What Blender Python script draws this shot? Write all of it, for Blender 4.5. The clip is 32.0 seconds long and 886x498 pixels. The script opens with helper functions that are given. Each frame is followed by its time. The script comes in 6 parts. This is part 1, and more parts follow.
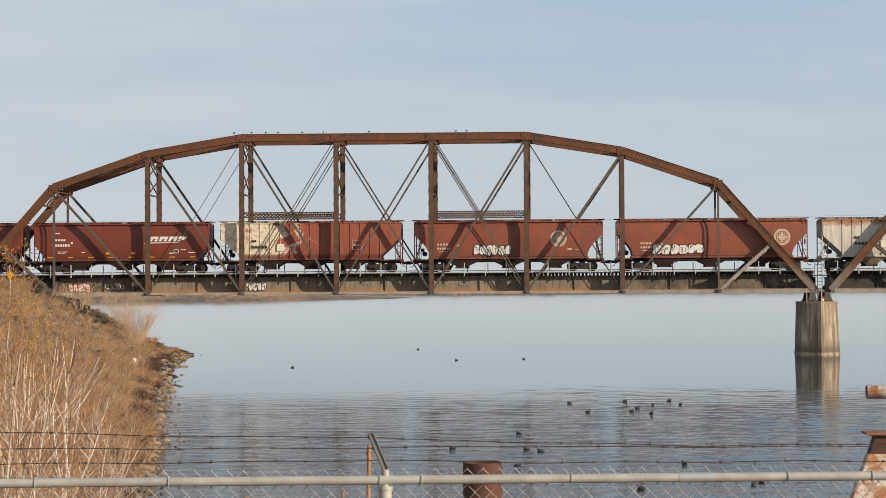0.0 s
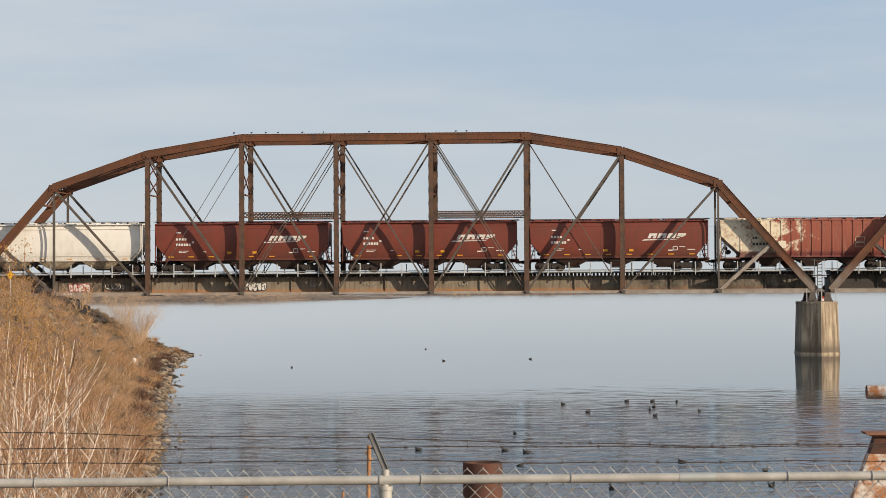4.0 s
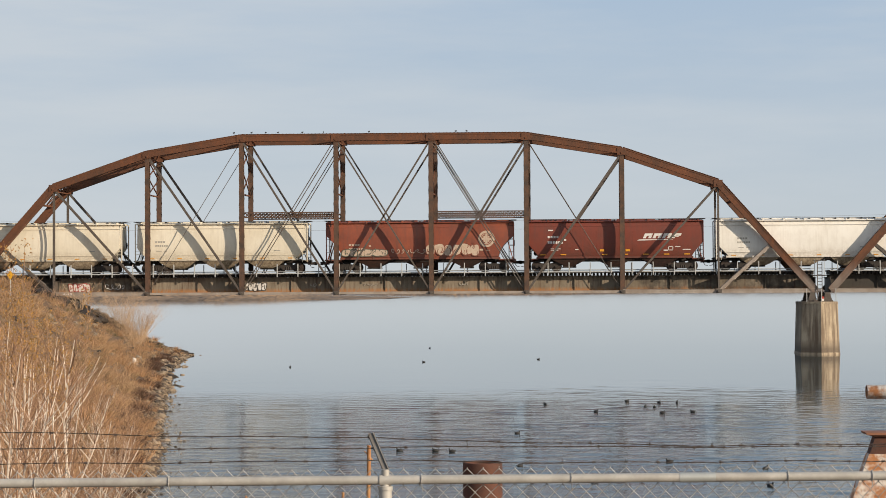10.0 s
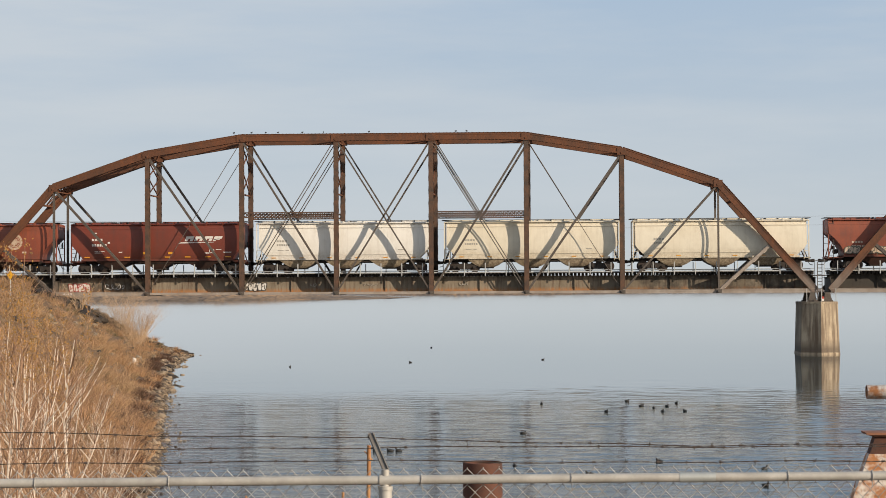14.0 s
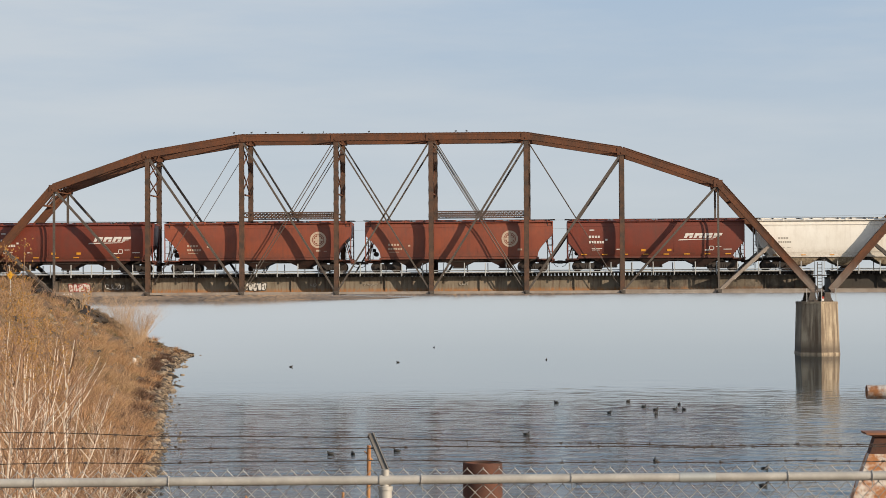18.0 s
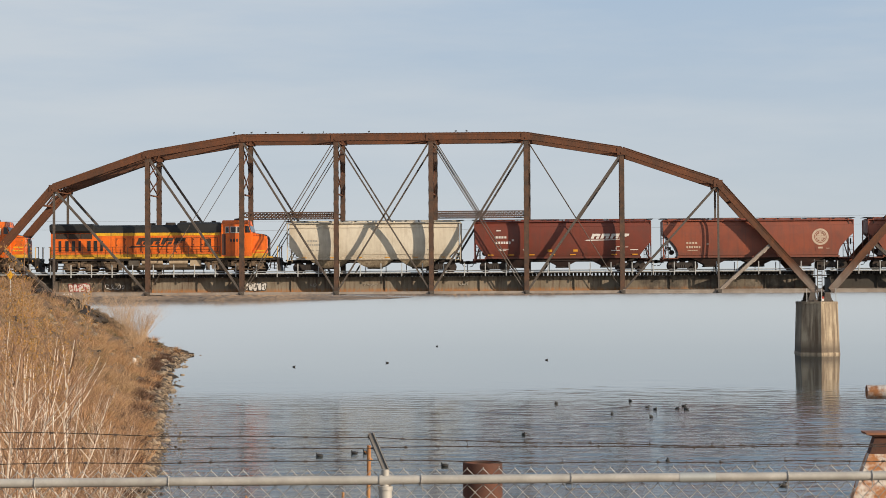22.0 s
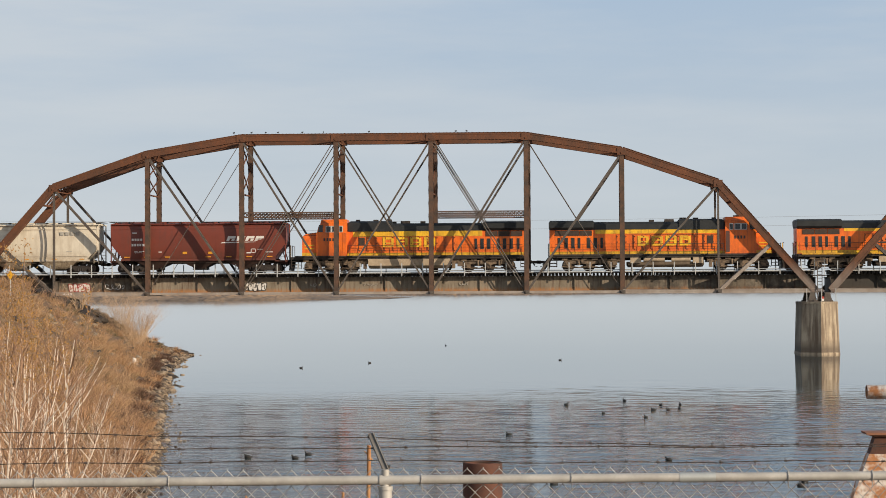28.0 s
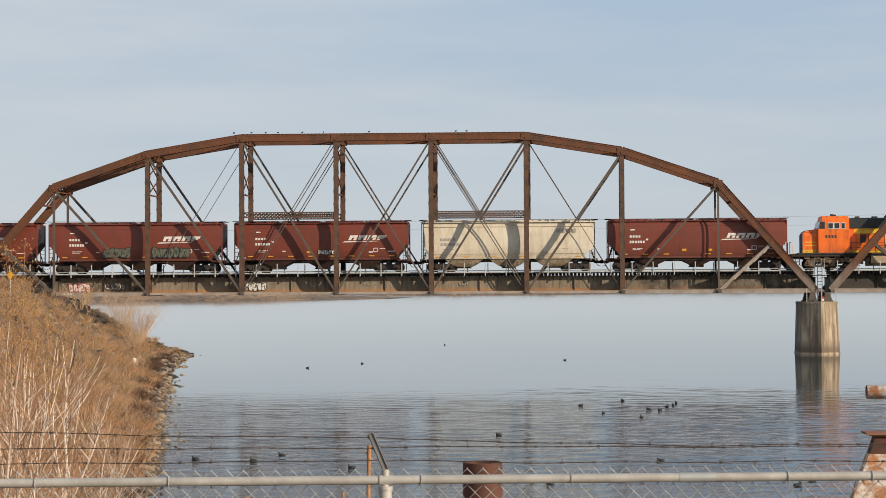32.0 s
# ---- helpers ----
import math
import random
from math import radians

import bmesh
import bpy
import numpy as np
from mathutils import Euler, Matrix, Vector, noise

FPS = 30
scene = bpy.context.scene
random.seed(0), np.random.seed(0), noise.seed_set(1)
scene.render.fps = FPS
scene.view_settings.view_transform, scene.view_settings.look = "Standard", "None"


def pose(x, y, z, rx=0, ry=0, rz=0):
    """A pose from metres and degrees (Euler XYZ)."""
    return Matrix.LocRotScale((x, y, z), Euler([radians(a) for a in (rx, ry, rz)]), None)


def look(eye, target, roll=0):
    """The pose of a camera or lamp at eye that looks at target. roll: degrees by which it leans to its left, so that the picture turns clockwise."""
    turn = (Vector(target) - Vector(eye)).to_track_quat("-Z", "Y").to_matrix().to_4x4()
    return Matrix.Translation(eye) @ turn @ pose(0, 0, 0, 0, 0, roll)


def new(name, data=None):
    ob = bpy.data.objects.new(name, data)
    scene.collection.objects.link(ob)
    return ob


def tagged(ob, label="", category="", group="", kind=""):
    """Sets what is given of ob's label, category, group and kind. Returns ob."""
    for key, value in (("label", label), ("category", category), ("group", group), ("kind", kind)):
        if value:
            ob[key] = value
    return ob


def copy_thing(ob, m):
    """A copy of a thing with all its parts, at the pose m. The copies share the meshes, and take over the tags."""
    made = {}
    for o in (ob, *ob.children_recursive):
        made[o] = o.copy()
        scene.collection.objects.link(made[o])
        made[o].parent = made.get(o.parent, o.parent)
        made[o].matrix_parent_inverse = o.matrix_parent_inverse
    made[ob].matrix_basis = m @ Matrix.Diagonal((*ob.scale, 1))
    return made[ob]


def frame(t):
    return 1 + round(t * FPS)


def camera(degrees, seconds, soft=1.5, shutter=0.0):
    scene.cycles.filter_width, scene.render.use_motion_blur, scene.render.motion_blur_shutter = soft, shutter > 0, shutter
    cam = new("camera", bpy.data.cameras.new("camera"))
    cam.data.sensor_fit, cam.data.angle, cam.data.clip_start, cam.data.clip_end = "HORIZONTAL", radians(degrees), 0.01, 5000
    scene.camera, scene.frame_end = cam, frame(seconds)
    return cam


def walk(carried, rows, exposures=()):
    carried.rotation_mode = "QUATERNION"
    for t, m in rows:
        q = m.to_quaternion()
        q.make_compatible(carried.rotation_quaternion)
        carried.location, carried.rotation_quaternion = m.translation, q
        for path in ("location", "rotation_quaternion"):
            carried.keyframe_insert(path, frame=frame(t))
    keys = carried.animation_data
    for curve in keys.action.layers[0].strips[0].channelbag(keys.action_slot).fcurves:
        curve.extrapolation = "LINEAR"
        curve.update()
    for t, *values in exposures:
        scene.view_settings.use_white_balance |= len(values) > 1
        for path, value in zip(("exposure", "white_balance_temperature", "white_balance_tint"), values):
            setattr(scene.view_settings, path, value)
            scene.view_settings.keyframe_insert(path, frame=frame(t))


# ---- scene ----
PSI = 2.4617
cam = camera(26.0, 32.0, soft=0.75)
CAM_Y, CAM_Z = -171.7, 5.75
STILL = pose(0, CAM_Y, CAM_Z) @ pose(0, 0, 0, 0, 0, PSI) @ pose(0, 0, 0, 90 + 1.265, 0, 0) @ pose(0, 0, 0, 0, 0, -0.30)
walk(cam, [(0.0, STILL), (32.0, STILL)], exposures=[(0.0, 0.0), (32.0, 0.0)])
SPEED = 11.24          # train, metres a second
SUN_AZ, SUN_EL = 58.5, 16.5

# ---- light ----
world = bpy.data.worlds.new("sky")
scene.world = world
world.use_nodes = True
wn, wl = world.node_tree.nodes, world.node_tree.links
wn.clear()
w_out = wn.new("ShaderNodeOutputWorld")
w_bg = wn.new("ShaderNodeBackground")
w_sky = wn.new("ShaderNodeTexSky")
w_sky.sky_type = "NISHITA"
w_sky.sun_disc = False
w_sky.sun_elevation = radians(SUN_EL)
w_sky.sun_rotation = radians(180 - SUN_AZ)
w_sky.altitude = 100
w_sky.air_density, w_sky.dust_density, w_sky.ozone_density = 1.0, 0.6, 2.0
w_co = wn.new("ShaderNodeTexCoord")
w_sep = wn.new("ShaderNodeSeparateXYZ")
w_map = wn.new("ShaderNodeMapping")
w_map.inputs["Scale"].default_value = (1.6, 1.6, 11.0)
w_map.inputs["Rotation"].default_value = (0.0, 0.10, 0.0)
w_noise = wn.new("ShaderNodeTexNoise")
w_noise.inputs["Scale"].default_value = 2.6
w_noise.inputs["Detail"].default_value = 6.0
w_noise.inputs["Roughness"].default_value = 0.55


def w_range(value, lo, hi, a, b):
    r = wn.new("ShaderNodeMapRange")
    for k, x in zip(("From Min", "From Max", "To Min", "To Max"), (lo, hi, a, b)):
        r.inputs[k].default_value = x
    wl.new(value, r.inputs["Value"])
    return r.outputs["Result"]


def w_blend(fac, a, b):
    q = wn.new("ShaderNodeMix")
    q.data_type = "RGBA"
    for k, x in ((0, fac), (6, a), (7, b)):
        if isinstance(x, tuple):
            q.inputs[k].default_value = (*x, 1.0)
        else:
            wl.new(x, q.inputs[k])
    return q.outputs[2]


wl.new(w_co.outputs["Generated"], w_map.inputs["Vector"])
wl.new(w_co.outputs["Generated"], w_sep.inputs[0])
wl.new(w_map.outputs["Vector"], w_noise.inputs["Vector"])
# thin haze low over the river, wisps of cirrus, clear blue overhead
haze = w_blend(w_range(w_sep.outputs[2], 0.0, 0.17, 0.0, 1.0), (5.75, 6.15, 6.38), (3.95, 5.15, 6.65))
w_east = wn.new("ShaderNodeMath")
w_east.operation = "MULTIPLY_ADD"
w_east.inputs[1].default_value = -0.55
wl.new(w_sep.outputs[0], w_east.inputs[0])
wl.new(w_noise.outputs["Fac"], w_east.inputs[2])
haze = w_blend(w_range(w_east.outputs[0], 0.40, 0.74, 0.0, 0.8), haze, (5.95, 6.40, 6.85))
haze = w_blend(w_range(w_sep.outputs[2], 0.20, 0.62, 0.0, 1.0), haze, (2.0, 3.0, 4.6))
haze = w_blend(w_range(w_sep.outputs[2], 0.35, 0.9, 0.95, 0.85), w_sky.outputs["Color"], haze)
# the thin cirrus is brightest in a wide ring of sky round the sun
_a, _e = radians(SUN_AZ), radians(SUN_EL)
SUN_DIR = Vector((math.sin(_a) * math.cos(_e), -math.cos(_a) * math.cos(_e), math.sin(_e)))
w_dot = wn.new("ShaderNodeVectorMath")
w_dot.operation = "DOT_PRODUCT"
w_dot.inputs[1].default_value = SUN_DIR
wl.new(w_co.outputs["Generated"], w_dot.inputs[0])
glow = w_blend(w_range(w_dot.outputs["Value"], 0.72, 1.0, 0.0, 1.0), (5.4, 5.7, 6.0), (10.0, 9.3, 8.2))
haze = w_blend(w_range(w_dot.outputs["Value"], 0.25, 0.85, 0.0, 1.0), haze, glow)
wl.new(haze, w_bg.inputs["Color"])
w_bg.inputs["Strength"].default_value = 0.10
wl.new(w_bg.outputs["Background"], w_out.inputs["Surface"])

sun = new("sun", bpy.data.lights.new("sun", "SUN"))
sun.data.energy = 5.0
sun.data.angle = radians(0.6)
sun.data.color = (1.0, 0.865, 0.69)
sun.matrix_world = look(SUN_DIR * 120, (0, 0, 0))


# ---- materials ----
class Mat:
    """A small builder of node materials in world or object space."""

    def __init__(self, name, space="Object", rough=0.6, metal=0.0):
        self.m = bpy.data.materials.new(name)
        self.m.use_nodes = True
        self.n, self.l = self.m.node_tree.nodes, self.m.node_tree.links
        self.b = self.n["Principled BSDF"]
        self.b.inputs["Roughness"].default_value = rough
        self.b.inputs["Metallic"].default_value = metal
        if space == "World":
            self.co = self.n.new("ShaderNodeNewGeometry").outputs["Position"]
        else:
            self.co = self.n.new("ShaderNodeTexCoord").outputs["Object"]

    def noise(self, scale, detail=4.0, rough=0.55, stretch=(1, 1, 1), co=None, random_offset=False):
        mp = self.n.new("ShaderNodeMapping")
        mp.inputs["Scale"].default_value = stretch
        self.l.new(co or self.co, mp.inputs["Vector"])
        if random_offset:
            oi = self.n.new("ShaderNodeObjectInfo")
            mul = self.n.new("ShaderNodeMath")
            mul.operation = "MULTIPLY"
            mul.inputs[1].default_value = 97.0
            self.l.new(oi.outputs["Random"], mul.inputs[0])
            self.l.new(mul.outputs[0], mp.inputs["Location"])
        nz = self.n.new("ShaderNodeTexNoise")
        nz.inputs["Scale"].default_value = scale
        nz.inputs["Detail"].default_value = detail
        nz.inputs["Roughness"].default_value = rough
        self.l.new(mp.outputs["Vector"], nz.inputs["Vector"])
        return nz.outputs["Fac"]

    def span(self, value, lo, hi, a=0.0, b=1.0):
        r = self.n.new("ShaderNodeMapRange")
        for k, x in zip(("From Min", "From Max", "To Min", "To Max"), (lo, hi, a, b)):
            r.inputs[k].default_value = x
        self.l.new(value, r.inputs["Value"])
        return r.outputs["Result"]

    def math(self, op, a, b):
        q = self.n.new("ShaderNodeMath")
        q.operation = op
        for i, x in enumerate((a, b)):
            if isinstance(x, (int, float)):
                q.inputs[i].default_value = x
            else:
                self.l.new(x, q.inputs[i])
        return q.outputs[0]

    def axis(self, k):
        s = self.n.new("ShaderNodeSeparateXYZ")
        self.l.new(self.co, s.inputs[0])
        return s.outputs[k]

    def random(self):
        return self.n.new("ShaderNodeObjectInfo").outputs["Random"]

    def island(self):
        return self.n.new("ShaderNodeNewGeometry").outputs["Random Per Island"]

    def mix(self, fac, a, b):
        q = self.n.new("ShaderNodeMix")
        q.data_type = "RGBA"
        for i, x in ((0, fac), (6, a), (7, b)):
            if isinstance(x, (int, float)):
                q.inputs[i].default_value = x
            elif isinstance(x, tuple):
                q.inputs[i].default_value = (*x, 1.0)
            else:
                self.l.new(x, q.inputs[i])
        return q.outputs[2]

    def color(self, c):
        if isinstance(c, tuple):
            self.b.inputs["Base Color"].default_value = (*c, 1.0)
        else:
            self.l.new(c, self.b.inputs["Base Color"])
        return self

    def rough(self, value):
        self.l.new(value, self.b.inputs["Roughness"])
        return self

    def bump(self, value, strength=0.4, distance=0.02):
        q = self.n.new("ShaderNodeBump")
        q.inputs["Strength"].default_value = strength
        q.inputs["Distance"].default_value = distance
        self.l.new(value, q.inputs["Height"])
        self.l.new(q.outputs["Normal"], self.b.inputs["Normal"])
        return self


def two_tone(name, a, b, scale=2.0, lo=0.35, hi=0.65, rough=0.6, metal=0.0, space="Object", bump=0.3, dist=0.02, stretch=(1, 1, 1), offset=False):
    k = Mat(name, space, rough, metal)
    big = k.noise(scale, 5.0, 0.6, stretch, random_offset=offset)
    fine = k.noise(scale * 9, 3.0, 0.6, random_offset=offset)
    c = k.mix(k.span(big, lo, hi), a, b)
    c = k.mix(k.span(fine, 0.3, 0.75, 0.0, 0.35), c, tuple(0.6 * x for x in a))
    k.color(c).bump(fine, bump, dist)
    return k.m


def rust_steel():
    k = Mat("rusty_bridge_steel", "World", 0.8)
    big = k.noise(0.45, 5, 0.6)
    mid = k.noise(2.2, 5, 0.65, (1, 1, 0.35))
    fine = k.noise(14, 3, 0.6)
    c = k.mix(k.span(big, 0.35, 0.7), (0.172, 0.056, 0.019), (0.082, 0.037, 0.019))
    c = k.mix(k.span(mid, 0.5, 0.72, 0, 0.75), c, (0.215, 0.070, 0.022))
    c = k.mix(k.span(fine, 0.35, 0.75, 0, 0.65), c, (0.035, 0.022, 0.016))
    worn = k.math("MULTIPLY", k.span(k.axis(2), 8.3, 6.6), k.span(mid, 0.25, 0.55, 0.35, 1.0))   # bare grey foot of the end posts
    c = k.mix(worn, c, (0.20, 0.155, 0.125))
    k.color(c).bump(fine, 0.35, 0.02)
    return k.m


def grey_steel():
    k = Mat("weathered_grey_brown_steel", "World", 0.65)
    big = k.noise(0.8, 5, 0.6)
    fine = k.noise(11, 3, 0.6)
    c = k.mix(k.span(big, 0.35, 0.65), (0.080, 0.064, 0.052), (0.060, 0.041, 0.030))
    c = k.mix(k.span(fine, 0.4, 0.75, 0, 0.5), c, (0.19, 0.165, 0.14))
    k.color(c).bump(fine, 0.3, 0.02)
    return k.m


def girder_steel(name="stained_plate_girder", dark_cover=0.0):
    """Old girder paint; the last argument is how much of it turns near-black in blotches."""
    k = Mat(name, "World", 0.8)
    big = k.noise(0.9, 5, 0.6, (1, 1, 0.5))
    streak = k.noise(3.0, 5, 0.6, (1.6, 1, 0.12))
    low = k.span(k.axis(2), 6.15, 5.8)
    c = k.mix(k.span(big, 0.35, 0.65), (0.185, 0.145, 0.100), (0.29, 0.235, 0.17))
    c = k.mix(k.span(streak, 0.48, 0.7, 0, 0.8), c, (0.10, 0.055, 0.035))
    c = k.mix(k.math("MULTIPLY", low, k.span(streak, 0.3, 0.6)), c, (0.40, 0.165, 0.045))
    if dark_cover:
        c = k.mix(k.span(k.noise(0.6, 5, 0.65), 0.62 - dark_cover * 0.5, 0.86 - dark_cover * 0.5, 0.15, 0.92), c, (0.030, 0.026, 0.022))
    k.color(c).bump(big, 0.2, 0.02)
    return k.m


def wagon_paint(name, base, dark, dirt, amount, rough=0.5):
    """Rail wagon paint: faded, with dirt streaks that run down and grime low on the body."""
    k = Mat(name, "Object", rough)
    fade = k.noise(0.35, 4, 0.55, (1, 1, 1), random_offset=True)
    streak = k.noise(2.2, 5, 0.65, (1.5, 1, 0.10), random_offset=True)
    spots = k.noise(5.0, 5, 0.7, random_offset=True)
    blot = k.noise(1.3, 6, 0.68, (1, 1, 0.6), random_offset=True)
    low = k.span(k.axis(2), 2.1, 1.0)
    c = k.mix(k.span(fade, 0.35, 0.65), base, dark)
    c = k.mix(k.span(streak, 0.5, 0.75, 0, amount), c, dirt)
    c = k.mix(k.span(blot, 0.46, 0.68, 0, amount * 0.75), c, dirt)
    c = k.mix(k.math("MULTIPLY", low, k.span(spots, 0.32, 0.62, 0, 0.95)), c, dirt)
    k.color(c).bump(spots, 0.1, 0.01)
    k.rough(k.span(fade, 0.3, 0.7, rough - 0.1, rough + 0.15))
    return k.m


def patch_paint():
    """Old cream paint under a red overcoat that has worn away towards one end."""
    k = Mat("red_over_cream_patched_paint", "Object", 0.65)
    blot = k.noise(0.8, 6, 0.7, (1, 1, 1.1))
    streak = k.noise(2.6, 5, 0.65, (1.6, 1, 0.12))
    speck = k.noise(3.4, 5, 0.7)
    edge = k.math("ADD", k.math("MULTIPLY", k.axis(0), 0.13), k.span(blot, 0.3, 0.7, -0.55, 0.55))
    edge = k.math("ADD", edge, k.span(speck, 0.3, 0.7, -0.22, 0.22))
    bare = k.span(edge, -0.22, -0.48)
    c = k.mix(k.span(streak, 0.35, 0.7), (0.33, 0.088, 0.048), (0.21, 0.05, 0.033))
    c = k.mix(k.math("MULTIPLY", k.span(streak, 0.55, 0.75), 0.55), c, (0.46, 0.25, 0.16))
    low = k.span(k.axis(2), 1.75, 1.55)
    cream = k.mix(k.span(speck, 0.48, 0.66), (0.72, 0.62, 0.46), (0.42, 0.27, 0.17))
    c = k.mix(bare, c, cream)
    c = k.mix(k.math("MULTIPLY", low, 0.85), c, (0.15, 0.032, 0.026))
    k.color(c).bump(streak, 0.15, 0.01)
    return k.m


def old_cream_paint():
    """Old white paint with rust that bleeds down from the roof edge."""
    k = Mat("old_white_paint_with_rust_bleeding", "Object", 0.65)
    blot = k.noise(0.9, 5, 0.65)
    streak = k.noise(2.4, 5, 0.65, (1.6, 1, 0.14))
    high = k.span(k.axis(2), 3.5, 4.35, 0.0, 0.6)
    c = k.mix(k.span(streak, 0.4, 0.7), (0.62, 0.57, 0.49), (0.42, 0.37, 0.30))
    c = k.mix(k.span(k.math("ADD", high, blot), 0.78, 1.02, 0.0, 0.9), c, (0.30, 0.13, 0.055))
    c = k.mix(k.span(blot, 0.58, 0.74, 0.0, 0.8), c, (0.22, 0.15, 0.10))
    k.color(c).bump(streak, 0.15, 0.01)
    return k.m


def water_surface():
    k = Mat("river_water", "World", 0.035)
    k.b.inputs["IOR"].default_value = 1.33
    k.color((0.050, 0.064, 0.062))
    ripple = k.noise(4.2, 3, 0.65, (0.5, 1.3, 1))
    swell = k.noise(0.12, 3, 0.5, (0.3, 1.0, 1))
    near = k.span(k.axis(1), -52.0, -85.0, 0.02, 1.0)
    h = k.math("MULTIPLY", ripple, k.math("MULTIPLY", near, 0.10))
    h = k.math("ADD", h, k.math("MULTIPLY", swell, 0.10))
    k.bump(h, 1.0, 0.10)
    return k.m


RUST = rust_steel()
GREYSTEEL = grey_steel()
GIRDER = girder_steel()
DARKGIRDER = girder_steel("tarred_black_plate_girder", 0.85)
HALFDARKGIRDER = girder_steel("half_tarred_plate_girder", 0.42)
TIMBER = two_tone("creosoted_timber", (0.026, 0.021, 0.018), (0.05, 0.04, 0.033), 3.0, rough=0.9, space="World")
RAILSTEEL = two_tone("rail_steel", (0.13, 0.10, 0.085), (0.2, 0.17, 0.15), 4.0, rough=0.45, metal=0.6)
WHITEPIPE = two_tone("galvanised_white_rail", (0.55, 0.55, 0.53), (0.42, 0.41, 0.39), 3.0, rough=0.5, metal=0.1)
REDBROWN = wagon_paint("maroon_wagon_paint", (0.196, 0.040, 0.021), (0.158, 0.031, 0.016), (0.09, 0.040, 0.028), 0.5)
SEAM = two_tone("dark_panel_seam", (0.085, 0.028, 0.016), (0.045, 0.02, 0.014), 3.0, rough=0.7)
OXIDE = wagon_paint("faded_oxide_red_wagon_paint", (0.295, 0.075, 0.034), (0.225, 0.054, 0.028), (0.12, 0.055, 0.04), 0.6)
CREAM = wagon_paint("cream_wagon_paint", (0.77, 0.69, 0.55), (0.71, 0.63, 0.49), (0.40, 0.32, 0.22), 0.25)
WHITE = wagon_paint("off_white_wagon_paint", (0.82, 0.775, 0.70), (0.77, 0.72, 0.64), (0.46, 0.39, 0.31), 0.28)
TAN = wagon_paint("tan_cream_wagon_paint", (0.71, 0.63, 0.50), (0.62, 0.54, 0.42), (0.33, 0.24, 0.15), 0.40)
DARKREDBROWN = wagon_paint("grimy_red_brown_underside", (0.115, 0.045, 0.030), (0.075, 0.036, 0.027), (0.045, 0.030, 0.024), 0.6, 0.7)
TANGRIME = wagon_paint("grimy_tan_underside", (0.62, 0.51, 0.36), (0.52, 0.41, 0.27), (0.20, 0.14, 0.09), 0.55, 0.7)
PATCH = patch_paint()
OLDCREAM = old_cream_paint()
DARKIRON = two_tone("dark_grimy_iron", (0.024, 0.019, 0.016), (0.052, 0.037, 0.028), 4.0, rough=0.75)
WHEELIRON = two_tone("wheel_iron", (0.05, 0.035, 0.028), (0.09, 0.065, 0.05), 5.0, rough=0.55, metal=0.4)
SCREEN = two_tone("dirty_brown_screen", (0.065, 0.038, 0.024), (0.035, 0.024, 0.018), 5.0, rough=0.8)
BLACKPAINT = two_tone("black_roof_paint", (0.012, 0.014, 0.015), (0.026, 0.027, 0.027), 1.5, rough=0.6)
ORANGE = wagon_paint("orange_locomotive_paint", (0.90, 0.175, 0.012), (0.80, 0.145, 0.012), (0.24, 0.06, 0.022), 0.6, 0.4)
YELLOW = wagon_paint("yellow_locomotive_paint", (0.90, 0.52, 0.022), (0.80, 0.42, 0.022), (0.20, 0.095, 0.03), 0.8, 0.4)
TANK = two_tone("tan_dusty_fuel_tank", (0.54, 0.41, 0.27), (0.36, 0.26, 0.17), 1.5, rough=0.8)
TANKDARK = two_tone("grimy_brown_tank", (0.21, 0.15, 0.095), (0.09, 0.062, 0.042), 1.6, rough=0.8)
DUSTY = two_tone("brown_dusty_bogie", (0.25, 0.17, 0.105), (0.050, 0.035, 0.026), 3.5, rough=0.85)
LOGOWHITE = two_tone("white_lettering_paint", (0.78, 0.74, 0.69), (0.66, 0.60, 0.54), 3.0, rough=0.6)
LOGOCREAM = two_tone("faded_cream_lettering", (0.62, 0.48, 0.36), (0.48, 0.34, 0.25), 3.0, rough=0.6)
LOGOBLACK = two_tone("black_lettering_paint", (0.03, 0.025, 0.02), (0.06, 0.045, 0.035), 3.0, rough=0.6)
LOGOGREY = two_tone("faded_grey_lettering", (0.36, 0.33, 0.28), (0.46, 0.42, 0.36), 3.0, rough=0.6)
STRIPE = two_tone("amber_reflective_strip", (0.75, 0.33, 0.02), (0.62, 0.27, 0.02), 5.0, rough=0.35)
GREENTAG = two_tone("green_spray_paint", (0.085, 0.10, 0.07), (0.15, 0.135, 0.10), 2.0, rough=0.6)
CHORD = two_tone("pale_grey_brown_chord_steel", (0.38, 0.32, 0.27), (0.26, 0.20, 0.155), 0.9, rough=0.7, space="World")
POSTSTEEL = two_tone("dull_brown_post_steel", (0.128, 0.062, 0.034), (0.055, 0.037, 0.027), 1.9, rough=0.75, space="World", bump=0.35)
CABLEGREY = two_tone("grey_cable", (0.25, 0.26, 0.28), (0.3, 0.31, 0.33), 1.0, rough=0.6)
GLASS = two_tone("dark_cab_glass", (0.02, 0.025, 0.03), (0.03, 0.035, 0.04), 2.0, rough=0.08, bump=0.0)
WINDOWFRAME = two_tone("pale_window_frame", (0.66, 0.63, 0.58), (0.55, 0.52, 0.48), 3.0, rough=0.5)


